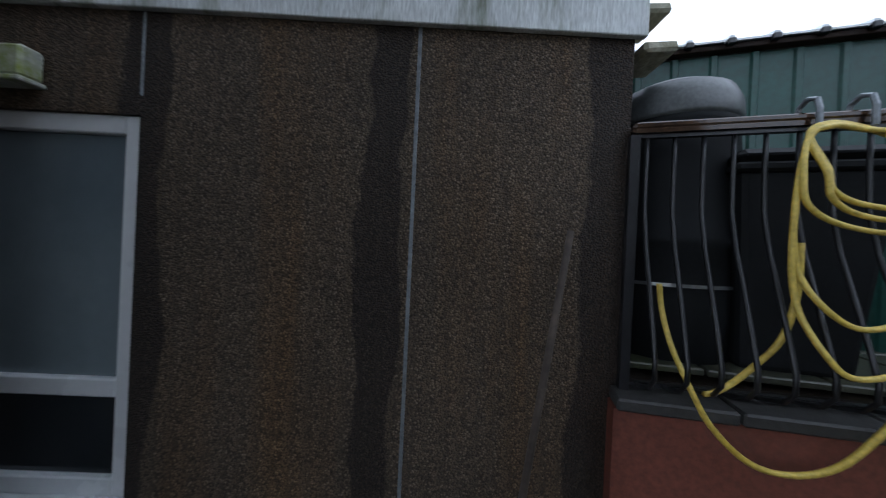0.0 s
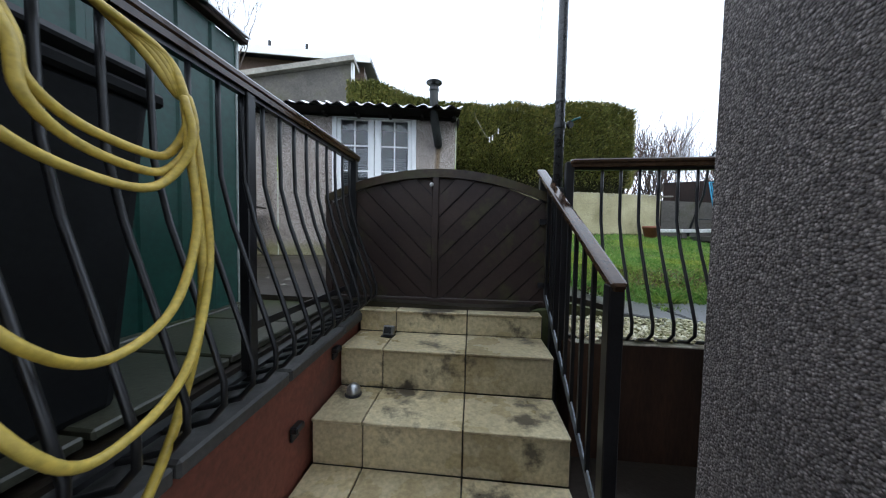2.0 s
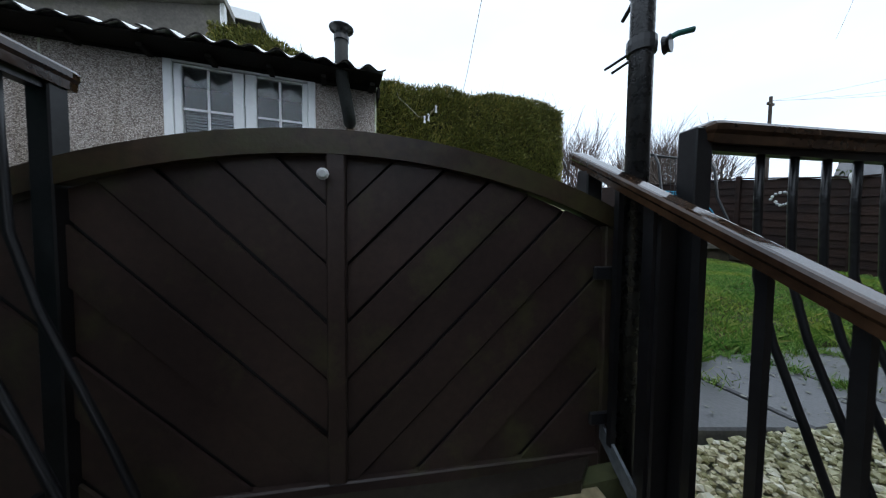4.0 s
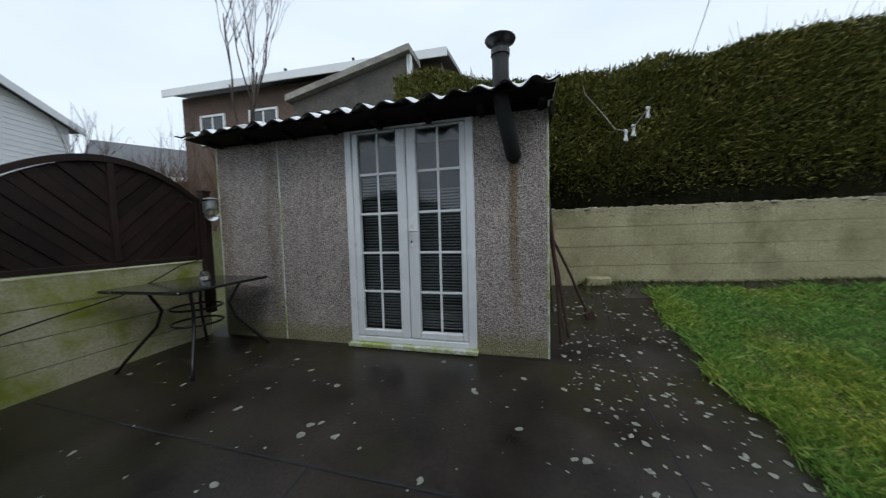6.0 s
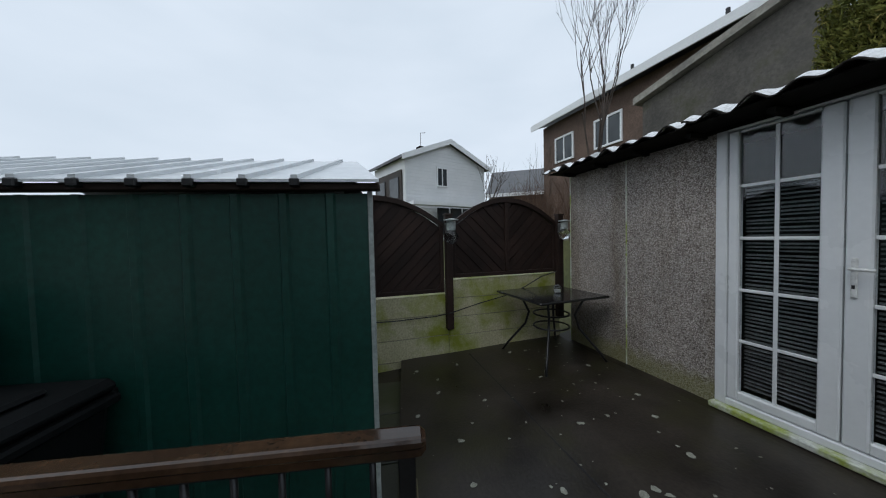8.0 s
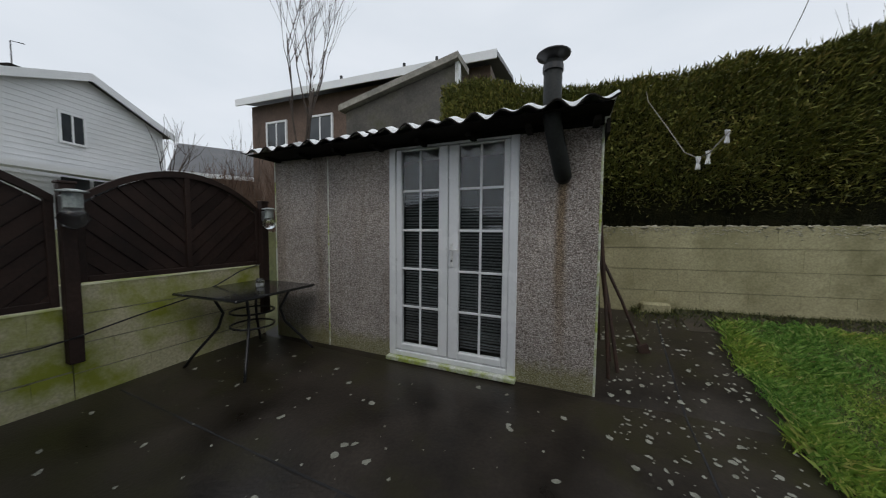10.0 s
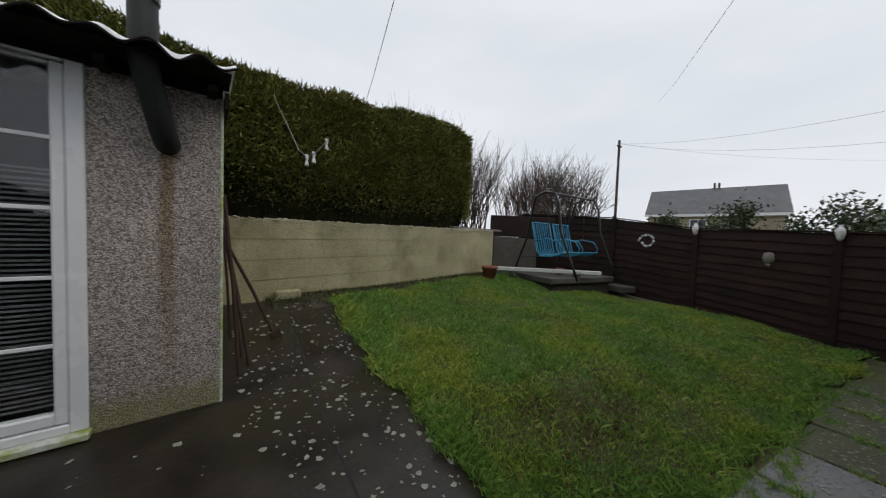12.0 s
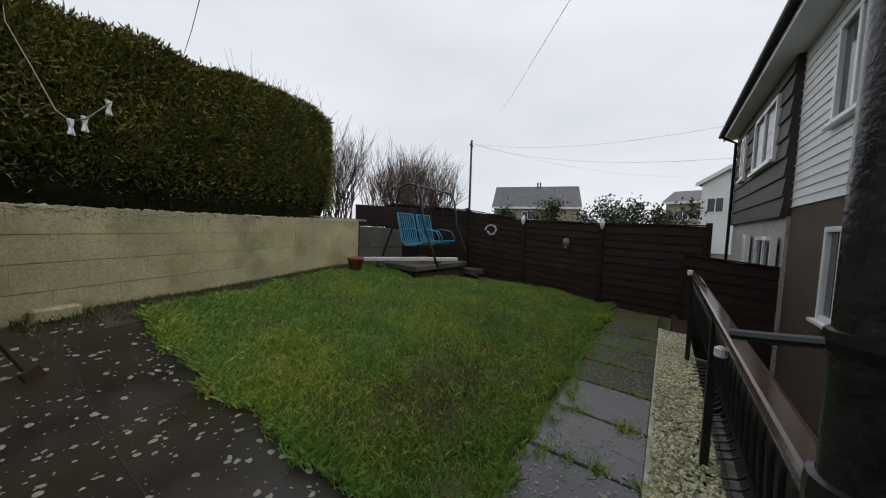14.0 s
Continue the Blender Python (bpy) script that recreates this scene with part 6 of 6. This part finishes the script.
for k in range(20):
    bare_tree("bare_shrub", 5.8 + k * 0.55 + random.uniform(-0.3, 0.3), 5.2 + random.uniform(-0.8, 1.8), 0.7, random.uniform(1.4, 2.2), 0.028, 3, 20 + k, "dense leafless shrub on the bank", 0.7, 0.25, "twig_red" if k % 2 else "twig", 10, "bare shrubs")
for k in range(3):
    bare_tree("bare_tree", 9.2 + k * 1.1, 2.6 + k * 0.6, 0.2, 1.5, 0.07, 4, 50 + k, "leafless pruned fruit tree behind the fence", 0.75, 0.05, "twig", 2, "fruit trees")
for k in range(7):
    bare_tree("bare_shrub", -4.5 - k * 0.55, 1.7 + 0.3 * (k % 3), 0.0, 1.25, 0.02, 3, 70 + k, "brown leafless shrub behind the side fence", 0.6, 0.3, "twig_red", 7, "side shrubs")


def leafy_shrub(x, y, z, w, h, seed, label):
    r = np.random.default_rng(seed)
    t = thing("evergreen_shrub", None, label, "shrub", "evergreen shrubs")
    bm = BM()
    branch(bm, Vector((x, y, z)), Vector((0, 0, 1)), h * 0.5, 0.03, 2, random.Random(seed), 0.6, 0.3)
    part("trunk", bm, M["twig"], t)
    v_, f_ = [], []
    cl = [(r.normal() * w * 0.33, r.normal() * w * 0.33, h * r.uniform(0.1, 1.0)) for _ in range(16)]
    for k in range(2600):
        c0 = cl[r.integers(len(cl))]
        k0 = (1 - c0[2] / h * 0.6)
        c = np.array([x + c0[0] * k0 + r.normal() * w * 0.13, y + c0[1] * k0 + r.normal() * w * 0.13, z + c0[2] + r.normal() * h * 0.09])
        d = r.normal(size=3) + np.array([0, 0, 0.6])
        d /= np.linalg.norm(d)
        s = np.cross(d, r.normal(size=3))
        s /= np.linalg.norm(s) + 1e-6
        ln, wd, n0 = r.uniform(0.08, 0.18), r.uniform(0.02, 0.04), len(v_)
        v_ += [c, c + d * ln * 0.5 + s * wd, c + d * ln, c + d * ln * 0.5 - s * wd]
        f_.append((n0, n0 + 1, n0 + 2, n0 + 3))
    data_part("crown", v_, f_, M["shrub"], t)


for k, (x, y, w, h) in enumerate(((12.5, 0.9, 1.0, 2.1), (13.2, -0.9, 1.3, 2.35), (12.8, -1.9, 1.5, 2.1), (13.0, -3.0, 1.7, 2.3), (12.4, -3.9, 1.5, 2.1), (12.2, -4.8, 1.2, 2.0))):
    leafy_shrub(x, y, 0.1, w, h, 200 + k, "loose evergreen shrub beyond the lap fence")

# ---- houses in the distance ----
def gable_house(name, m, w, dpt, eave, ridge, wall_m, roof_m, label, windows=(), boards=False, gable_front=True, trim=None):
    """A house with its gable (x across, facing -y) or its eaves towards -y."""
    h = thing(name, m, label, "house", "distant houses")
    bm = BM()
    if gable_front:
        prism(bm, [(-w / 2, 0), (w / 2, 0), (w / 2, eave), (0, ridge), (-w / 2, eave)], 0, dpt, UPRIGHT)
        part("wall", bm, M[wall_m], h)
        for s in (-1, 1):
            bm = BM()
            e = 0.35
            k = (ridge - eave) / (w / 2)
            prism(bm, [(s * (w / 2 + e), eave - e * k + 0.05), (0, ridge + 0.05), (0, ridge + 0.2), (s * (w / 2 + e), eave - e * k + 0.2)], -0.3, dpt + 0.3, UPRIGHT)
            part("roof", bm, M[roof_m], h)
            bm = BM()
            prism(bm, [(s * (w / 2 + e), eave - e * k - 0.1), (0, ridge - 0.1), (0, ridge + 0.21), (s * (w / 2 + e), eave - e * k + 0.21)], -0.36, -0.3, UPRIGHT)
            part("barge_board", bm, M["clad"], h)
        if boards:
            z = 0.2
            while z < ridge - 0.4:
                hw = w / 2 if z < eave else w / 2 * (ridge - z) / (ridge - eave)
                part("wall_board", bx(BM(), -hw + 0.02, hw - 0.02, -0.02, 0.0, z, z + 0.03), M[wall_m], h)
                z += 0.2
    else:
        bx(bm, -w / 2, w / 2, 0, dpt, 0, eave)
        part("wall", bm, M[wall_m], h)
        bm = BM()
        prism(bm, [(-0.5, eave), (dpt / 2, ridge), (dpt + 0.5, eave), (dpt + 0.5, eave + 0.15), (dpt / 2, ridge + 0.15), (-0.5, eave + 0.15)], -w / 2 - 0.3, w / 2 + 0.3, Matrix(((0, 0, 1, 0), (1, 0, 0, 0), (0, 1, 0, 0), (0, 0, 0, 1))))
        part("roof", bm, M[roof_m], h)
        part("fascia", bx(BM(), -w / 2 - 0.3, w / 2 + 0.3, -0.56, -0.51, eave - 0.12, eave + 0.16), M["clad"], h)
    for x, z, ww, hh in windows:
        wn_ = thing("window", None, parent=h)
        part("window_frame", wall_with_hole(BM(), x - ww / 2, x + ww / 2, z, z + hh, x - ww / 2 + 0.08, x + ww / 2 - 0.08, z + 0.08, z + hh - 0.08, -0.07, 0.0), M["upvc"], wn_)
        part("pane", bx(BM(), x - ww / 2 + 0.07, x + ww / 2 - 0.07, -0.03, -0.015, z + 0.07, z + hh - 0.07), M["farglass"], wn_)
        part("glazing_bar", bx(BM(), x - 0.03, x + 0.03, -0.06, -0.03, z + 0.08, z + hh - 0.08), M["upvc"], wn_)
    return h


def aim(x, y):
    """Turns a house's front to the garden."""
    return math.degrees(math.atan2(y + 2.5, x)) - 90


wh = gable_house("white_house", pose(-18.4, 3.4, 0, 0, 0, 109), 6.2, 4.2, 6.05, 7.3, "clad", "slate", "white boarded house with a shallow gable", ((-0.5, 4.55, 0.85, 1.2),), True)
part("lean_to_roof", prism(BM(), [(-3.1, 3.3), (3.1, 3.3), (3.1, 3.5), (-3.1, 3.5)], -0.9, -0.3, UPRIGHT), M["clad"], wh)
for x in (-1.2, -0.2, 0.8):
    part("conservatory_window", bx(BM(), x, x + 0.8, -0.5, -0.4, 1.6, 3.2), M["farglass"], wh)
part("chimney", bx(BM(), -0.5, 0.0, 2.5, 3.0, 6.8, 7.75), M["nearblack"], wh)
part("aerial", tube(BM(), [(-0.3, 2.7, 7.7), (-0.3, 2.7, 8.7), (0.1, 2.7, 8.8)], 0.02, 5), M["iron"], wh)
part("eaves_wall", bx(BM(), -3.2, -3.12, 0.3, 3.9, 2.6, 5.4), M["brownclad"], wh)
for y in (0.6, 2.4):
    part("side_window", bx(BM(), -3.26, -3.2, y, y + 1.1, 3.8, 5.0), M["farglass"], wh)
bh = gable_house("brown_house", pose(-8.3, 7.4, 0, 0, 0, 3), 11.0, 7.0, 6.9, 8.0, "brownwall", "slate", "brown brick house with white fascia and low roof", ((-4.0, 4.9, 1.2, 1.2), (-1.6, 4.9, 1.3, 1.2), (1.5, 4.9, 1.3, 1.2)), gable_front=False)
for x in (-2.5, 1.0, 2.6):
    part("vent_pipe", tube(BM(), [(x, 2.5, 7.6), (x, 2.5, 9.0)], 0.07, 6), M["iron"], bh)
gable_house("slate_house", pose(-21, 12.5, 0, 0, 0, 55), 9.0, 7.0, 4.8, 7.4, "brownwall", "slate", "distant brown house with a grey slate roof", ((-2.5, 3.2, 1.2, 1.2), (1.5, 3.2, 1.2, 1.2)), gable_front=False)
gh = thing("garage_wall", pose(0, 2.65, 0), "dark block outbuilding with a lichened sloping top", "outbuilding", "distant houses")
part("wall", prism(BM(), [(-4.6, 0.0), (-2.14, 0.0), (-2.14, 4.28), (-4.6, 3.78)], 0, 0.3, UPRIGHT), M["greyblock"], gh)
part("corner_strip", bx(BM(), -2.16, -2.1, -0.02, 0.1, 1.0, 4.3), M["fascia"], gh)
part("verge", prism(BM(), [(-4.7, 3.78), (-2.08, 4.31), (-2.08, 4.42), (-4.7, 3.9)], -0.12, 0.5, UPRIGHT), M["lichenroof"], gh)
fh = gable_house("grey_roofed_house", pose(43.6, 5.1, 0, 0, 0, aim(43.6, 5.1)), 11.4, 8.0, 4.6, 8.0, "palebrick", "slate", "distant bungalow with a wide grey slate roof", ((-3.8, 3.0, 1.5, 1.2), (-1.0, 3.0, 1.5, 1.2), (2.2, 3.0, 1.5, 1.2)), gable_front=False)
part("chimney", bx(BM(), 0.1, 0.32, 3.8, 4.1, 7.9, 8.75, 0.04), M["greyblock"], fh)
part("chimney", bx(BM(), 0.5, 0.72, 3.8, 4.1, 7.9, 8.75, 0.04), M["greyblock"], fh)
for x, y, w, e, r, wm, lab in ((30.4, -11.6, 3.4, 5.6, 6.6, "clad", "white boarded house beyond the fence"), (44.0, -12.4, 5.0, 5.2, 6.9, "palebrick", "distant buff house with a grey roof")):
    gable_house("boarded_house", pose(x, y, 0, 0, 0, aim(x, y) - 12), w, 8, e, r, wm, "slate", lab, ((-0.8, 3.2, 1.1, 1.2), (0.9, 3.2, 1.1, 1.2)), wm == "clad", wm == "clad")
tp = thing("telegraph_pole", pose(19.5, 5.3, 0), "tall thin timber telegraph pole", "pole")
part("pole", tube(BM(), [(0, 0, 0), (0, 0, 7.4)], 0.09, 8, 0.07), M["twig"], tp)
part("cross_arm", bx(BM(), -0.25, 0.25, -0.04, 0.04, 7.0, 7.1), M["twig"], tp)
for k, (end, sag) in enumerate((((14.0, -6.6, 5.2), 0.5), ((40.0, -12.0, 7.6), 0.8), ((13.5, -8.0, 4.0), 0.7))):
    c = thing("overhead_wire", None, "thin sagging overhead telephone wire", "wire", "overhead wires")
    a, b = Vector((19.5, 5.3, 7.2)), Vector(end)
    part("wire", tube(BM(), [a.lerp(b, t / 10) - Vector((0, 0, sag * 4 * (t / 10) * (1 - t / 10))) for t in range(11)], 0.005, 4), M["pale"], c)

# clothes line with pegs, from the pole to the hedge
line = thing("clothes_line", None, "thin rope with white clothes pegs on it", "clothes line")
part("rope", tube(BM(), [(0.66, 2.3, 3.25), (0.55, 1.5, 2.75), (0.45, 0.3, 2.11), (0.4, -0.3, 1.78), (0.39, -0.55, 1.69), (0.43, -0.56, 1.71), (0.52, -0.52, 1.82)], 0.003, 5), M["pale"], line)
for x, y, z in ((0.39, -0.55, 1.665), (0.43, -0.55, 1.69), (0.52, -0.5, 1.8)):
    for s in (-1, 1):
        part("peg", bx(BM(), -0.005, 0.005, -0.006, 0.006, -0.035, 0.035, 0.002, pose(x, y, z, 0, s * 14, 30)), M["whiteplastic"], line)
ln2 = thing("overhead_line", None, "thin line from the clothes pole to the hedge", "wire", "overhead wires")
part("wire", tube(BM(), [(2.03, 2.4, 3.4), (1.72, 1.45, 3.34), (1.4, 0.5, 3.31), (0.86, -1.15, 3.33), (0.33, -2.77, 3.38)], 0.004, 4), M["pale"], ln2)
ln3 = thing("overhead_line", None, "thin overhead line above the garden", "wire", "overhead wires")
part("wire", tube(BM(), [(22.29, 4.31, 10.1), (13.5, 1.1, 7.2), (4.85, -2.08, 4.7), (1.5, -3.3, 3.9)], 0.0045, 4), M["pale"], ln3)

# ---- paving, gravel, grass ----
path = thing("slab_path", HOUSE, "wet grey paving slabs beside the lawn", "path", kind="structure")
for k in range(8):
    u0 = 0.7 + k * 0.59
    zz = gz(*hs(u0 + 0.29, 0.56)[:2])
    z1 = gz(*hs(u0 + 0.54, 0.56)[:2])
    tilt = math.degrees(math.atan2(z1 - zz, 0.25))
    part("slab", bx(BM(), -0.28, 0.28, -0.33, 0.33, -0.05, 0.03, 0.008, pose(u0 + 0.295, 0.565, zz, random.uniform(-0.6, 0.6), -tilt, random.uniform(-0.6, 0.6))), M["slab"] if k < 4 else M["mossyslab"], path)

strip = thing("gravel_strip", None, "strip of pale loose gravel beside the railing", "gravel", kind="stuff")
rng = np.random.default_rng(5)
lv, lf = [], []
ico = [(0, 0, 1), (0.9, 0, 0.1), (0.2, 0.85, 0.0), (-0.8, 0.5, 0.1), (-0.7, -0.6, 0.0), (0.3, -0.9, 0.1), (0, 0, -0.8)]
icf = [(0, 1, 2), (0, 2, 3), (0, 3, 4), (0, 4, 5), (0, 5, 1), (6, 2, 1), (6, 3, 2), (6, 4, 3), (6, 5, 4), (6, 1, 5)]
def gravel_z(u, v):
    return -0.19 + 0.035 * sm(0.1, 0.24, v) - 0.03 * sm(3.0, 5.5, u)


for k in range(9500):
    u, v = rng.uniform(0.4, 5.65), rng.uniform(0.1, 0.215) if rng.uniform() < 0.1 else rng.uniform(-0.14, 0.2)
    p = hs(u, v)
    s = rng.uniform(0.009, 0.02)
    rot = Euler(rng.uniform(0, 6.28, 3)).to_matrix()
    n0 = len(lv)
    z = gravel_z(u, v) + rng.uniform(0.0, 0.022)
    lv += [(p.x + q.x, p.y + q.y, z + q.z * 0.7) for q in (rot @ Vector((a * s, b * s, c * s)) for a, b, c in ico)]
    lf += [tuple(n0 + i for i in f) for f in icf]
data_part("stones", lv, lf, M["gravelstone"], strip)
part("gravel_bed", prism(BM(), [(-0.145, -0.3), (0.235, -0.3), (0.235, -0.175), (0.1, -0.205), (-0.145, -0.205)], 0.38, 5.7, HOUSE @ Matrix(((0, 0, 1, 0), (1, 0, 0, 0), (0, 1, 0, 0), (0, 0, 0, 1)))), M["gravel"], strip)

grass = thing("lawn_grass", None, "short uneven green grass with bare patches", "grass", kind="stuff")
lv, lf = [], []
brown_v, brown_f = [], []
MUD = (2.25, -1.5)
for k in range(165000):
    s, t = rng.uniform(), rng.uniform()
    s = s ** 1.35
    x, y = lawn_xy(s, t)
    x += rng.normal() * 0.03
    y += rng.normal() * 0.03
    bare = noise.noise(Vector((x * 1.1, y * 1.1, 3.0)))
    mud = math.exp(-((x - MUD[0]) ** 2 / 0.4 + (y - MUD[1]) ** 2 / 0.16)) * (1 + 0.5 * noise.noise(Vector((x * 4, y * 4, 1.0)))) * 0.7
    dead = rng.uniform() < mud * 0.9 or rng.uniform() < (0.22 if bare < -0.2 else 0.04)
    if rng.uniform() < mud * 0.5 + (0.12 if bare < -0.3 else 0.0):
        continue
    h = rng.uniform(0.02, 0.05) * (1 + 0.9 * noise.noise(Vector((x * 2.8, y * 2.8, 0))))
    if dead:
        h *= 0.8
    edge = min(t, 1 - t) * 4
    if edge < 0.12 or s < 0.02:
        h *= 1.5
    a = rng.uniform(0, 6.28)
    ca, sa = math.cos(a) * 0.0035, math.sin(a) * 0.0035
    bx_, by_ = rng.normal() * h * 0.55, rng.normal() * h * 0.55
    z = gz(x, y) + 0.012
    tv, tf = (brown_v, brown_f) if dead else (lv, lf)
    n0 = len(tv)
    tv += [(x - ca, y - sa, z), (x + ca, y + sa, z), (x + bx_ * 0.4 + ca * 0.7, y + by_ * 0.4 + sa * 0.7, z + h * 0.65), (x + bx_, y + by_, z + h)]
    tf += [(n0, n0 + 1, n0 + 2), (n0, n0 + 2, n0 + 3)]
data_part("blades", lv, lf, M["grass"], grass)
data_part("dead_blades", brown_v, brown_f, M["deadgrass"], grass)
# tufts that creep over the slabs and round the lawn's rim
tuft = thing("grass_tufts", None, "grass tufts and moss creeping over the slab edges", "grass", kind="stuff")
lv, lf = [], []
for k in range(100):
    p = hs(rng.uniform(0.7, 5.2), rng.uniform(0.8, 0.95)) if k < 60 else hs(0.7 + 0.59 * int(rng.integers(1, 8)) + rng.normal() * 0.02, rng.uniform(0.25, 0.82))
    if k >= 60 and p.x < 1.9 and rng.uniform() < 0.7:
        continue
    rad = rng.uniform(0.02, 0.07)
    for q in range(90):
        a, d = rng.uniform(0, 6.28), abs(rng.normal()) * rad
        x, y = p.x + d * math.cos(a) * 1.4, p.y + d * math.sin(a)
        h = rng.uniform(0.015, 0.05)
        z = gz(x, y) + 0.02
        n0 = len(lv)
        b = rng.uniform(0, 6.28)
        lv += [(x - 0.0035 * math.cos(b), y - 0.0035 * math.sin(b), z), (x + 0.0035 * math.cos(b), y + 0.0035 * math.sin(b), z), (x + rng.normal() * h * 0.6, y + rng.normal() * h * 0.6, z + h)]
        lf.append((n0, n0 + 1, n0 + 2))
data_part("blades", lv, lf, M["grass"], tuft)

# lichen and leaf litter on the patio and slabs
spots = thing("lichen_spots", None, "pale lichen spots scattered on the wet concrete", "lichen", kind="stuff")
lv, lf = [], []
for k in range(2300):
    if k < 700:
        x, y = rng.uniform(0.1, 1.25), rng.uniform(-2.6, 1.5)
        r = rng.choice((0.005, 0.007, 0.01, 0.013, 0.022))
        lift = 0.003
    elif k < 860:
        x, y = rng.uniform(-3.4, 0.1), rng.uniform(-2.3, -0.15)
        r = rng.choice((0.005, 0.008, 0.012, 0.026))
        lift = 0.003
    else:
        p = hs(rng.uniform(0.65, 5.3), rng.uniform(0.24, 0.82))
        x, y = p.x, p.y
        r = rng.choice((0.004, 0.006, 0.009, 0.013))
        lift = 0.034
    if lift < 0.01 and x > lawn_left(y):
        continue
    n = 9
    n0 = len(lv)
    lv.append((x, y, gz(x, y) + lift + 0.002))
    st = rng.uniform(0.5, 1.0)
    an = rng.uniform(0, 3.14)
    for i in range(n):
        a = 2 * math.pi * i / n
        rr_ = r * rng.uniform(0.6, 1.2)
        ex, ey = rr_ * math.cos(a), rr_ * st * math.sin(a)
        qx, qy = x + ex * math.cos(an) - ey * math.sin(an), y + ex * math.sin(an) + ey * math.cos(an)
        lv.append((qx, qy, gz(qx, qy) + lift))
    lf += [(n0, n0 + 1 + i, n0 + 1 + (i + 1) % n) for i in range(n)]
data_part("spots", lv, lf, M["lichen"], spots)

joint = thing("patio_joint", None, "dark mossy joints between the patio's concrete bays", "joint", kind="structure")
for pts_ in ([(0.7, 1.4), (0.62, 0.6), (0.53, -0.4), (0.45, -1.4), (0.4, -2.3)], [(-3.5, -1.35), (-1.5, -1.4), (0.46, -1.42)], [(-1.2, -2.3), (-1.22, -1.4)]):
    lv, lf = [], []
    dense = []
    for (x0_, y0_), (x1_, y1_) in zip(pts_, pts_[1:]):
        for q_ in range(8):
            dense.append((x0_ + (x1_ - x0_) * q_ / 8, y0_ + (y1_ - y0_) * q_ / 8))
    dense.append(pts_[-1])
    for k, (x, y) in enumerate(dense):
        x2, y2 = dense[min(k + 1, len(dense) - 1)]
        x1_, y1_ = dense[max(k - 1, 0)]
        nx_, ny_ = -(y2 - y1_), x2 - x1_
        ln_ = math.hypot(nx_, ny_)
        wd_ = 0.006 + 0.004 * noise.noise(Vector((x * 9, y * 9, 0)))
        for s_ in (-1, 1):
            qx, qy = x + s_ * nx_ / ln_ * wd_, y + s_ * ny_ / ln_ * wd_
            lv.append((qx, qy, gz(qx, qy) + 0.003))
    lf = [(2 * k, 2 * k + 1, 2 * k + 3, 2 * k + 2) for k in range(len(dense) - 1)]
    data_part("joint_strip", lv, lf, M["dark"], joint)

# rough crumbled render along the wall's top
crumb = thing("crumbled_render", None, "broken flaking render along the top of the wall", "rubble", kind="stuff")
lv, lf = [], []
for k in range(1700):
    x = rng.uniform(-0.5, 5.15)
    t = (x + 0.6) / 5.8
    face = k > 600
    p = np.array([x, wall_y(x) + (0.0 if face else rng.uniform(-0.012, 0.2)), 1.355 + 0.04 * t + (-abs(rng.normal()) * 0.05 if face else rng.uniform(-0.01, 0.02))])
    s = rng.uniform(0.006, 0.02) if face else rng.uniform(0.012, 0.045)
    rot = Euler(rng.uniform(0, 6.28, 3)).to_matrix()
    n0 = len(lv)
    lv += [(p[0] + q.x, p[1] + q.y * 0.6, p[2] + q.z * 0.5) for q in (rot @ Vector((a * s, b * s, c * s)) for a, b, c in ico)]
    lf += [tuple(n0 + i for i in f) for f in icf]
data_part("flakes", lv, lf, M["rubble"], crumb)

# weeds at the foot of the wall
weeds = thing("wall_weeds", None, "low weeds and moss along the wall's foot", "weeds", kind="stuff")
lv, lf = [], []
for k in range(5000):
    x = rng.uniform(0.5, 5.0)
    y = wall_y(x) - abs(rng.normal()) * 0.15 - 0.01
    h = rng.uniform(0.02, 0.08)
    a = rng.uniform(0, 6.28)
    z = gz(x, y) - 0.01
    n0 = len(lv)
    dx, dy = rng.normal() * h * 0.5, rng.normal() * h * 0.5
    lv += [(x - 0.006 * math.cos(a), y - 0.006 * math.sin(a), z), (x + 0.006 * math.cos(a), y + 0.006 * math.sin(a), z), (x + dx, y + dy, z + h)]
    lf.append((n0, n0 + 1, n0 + 2))
data_part("blades", lv, lf, M["weed"], weeds)
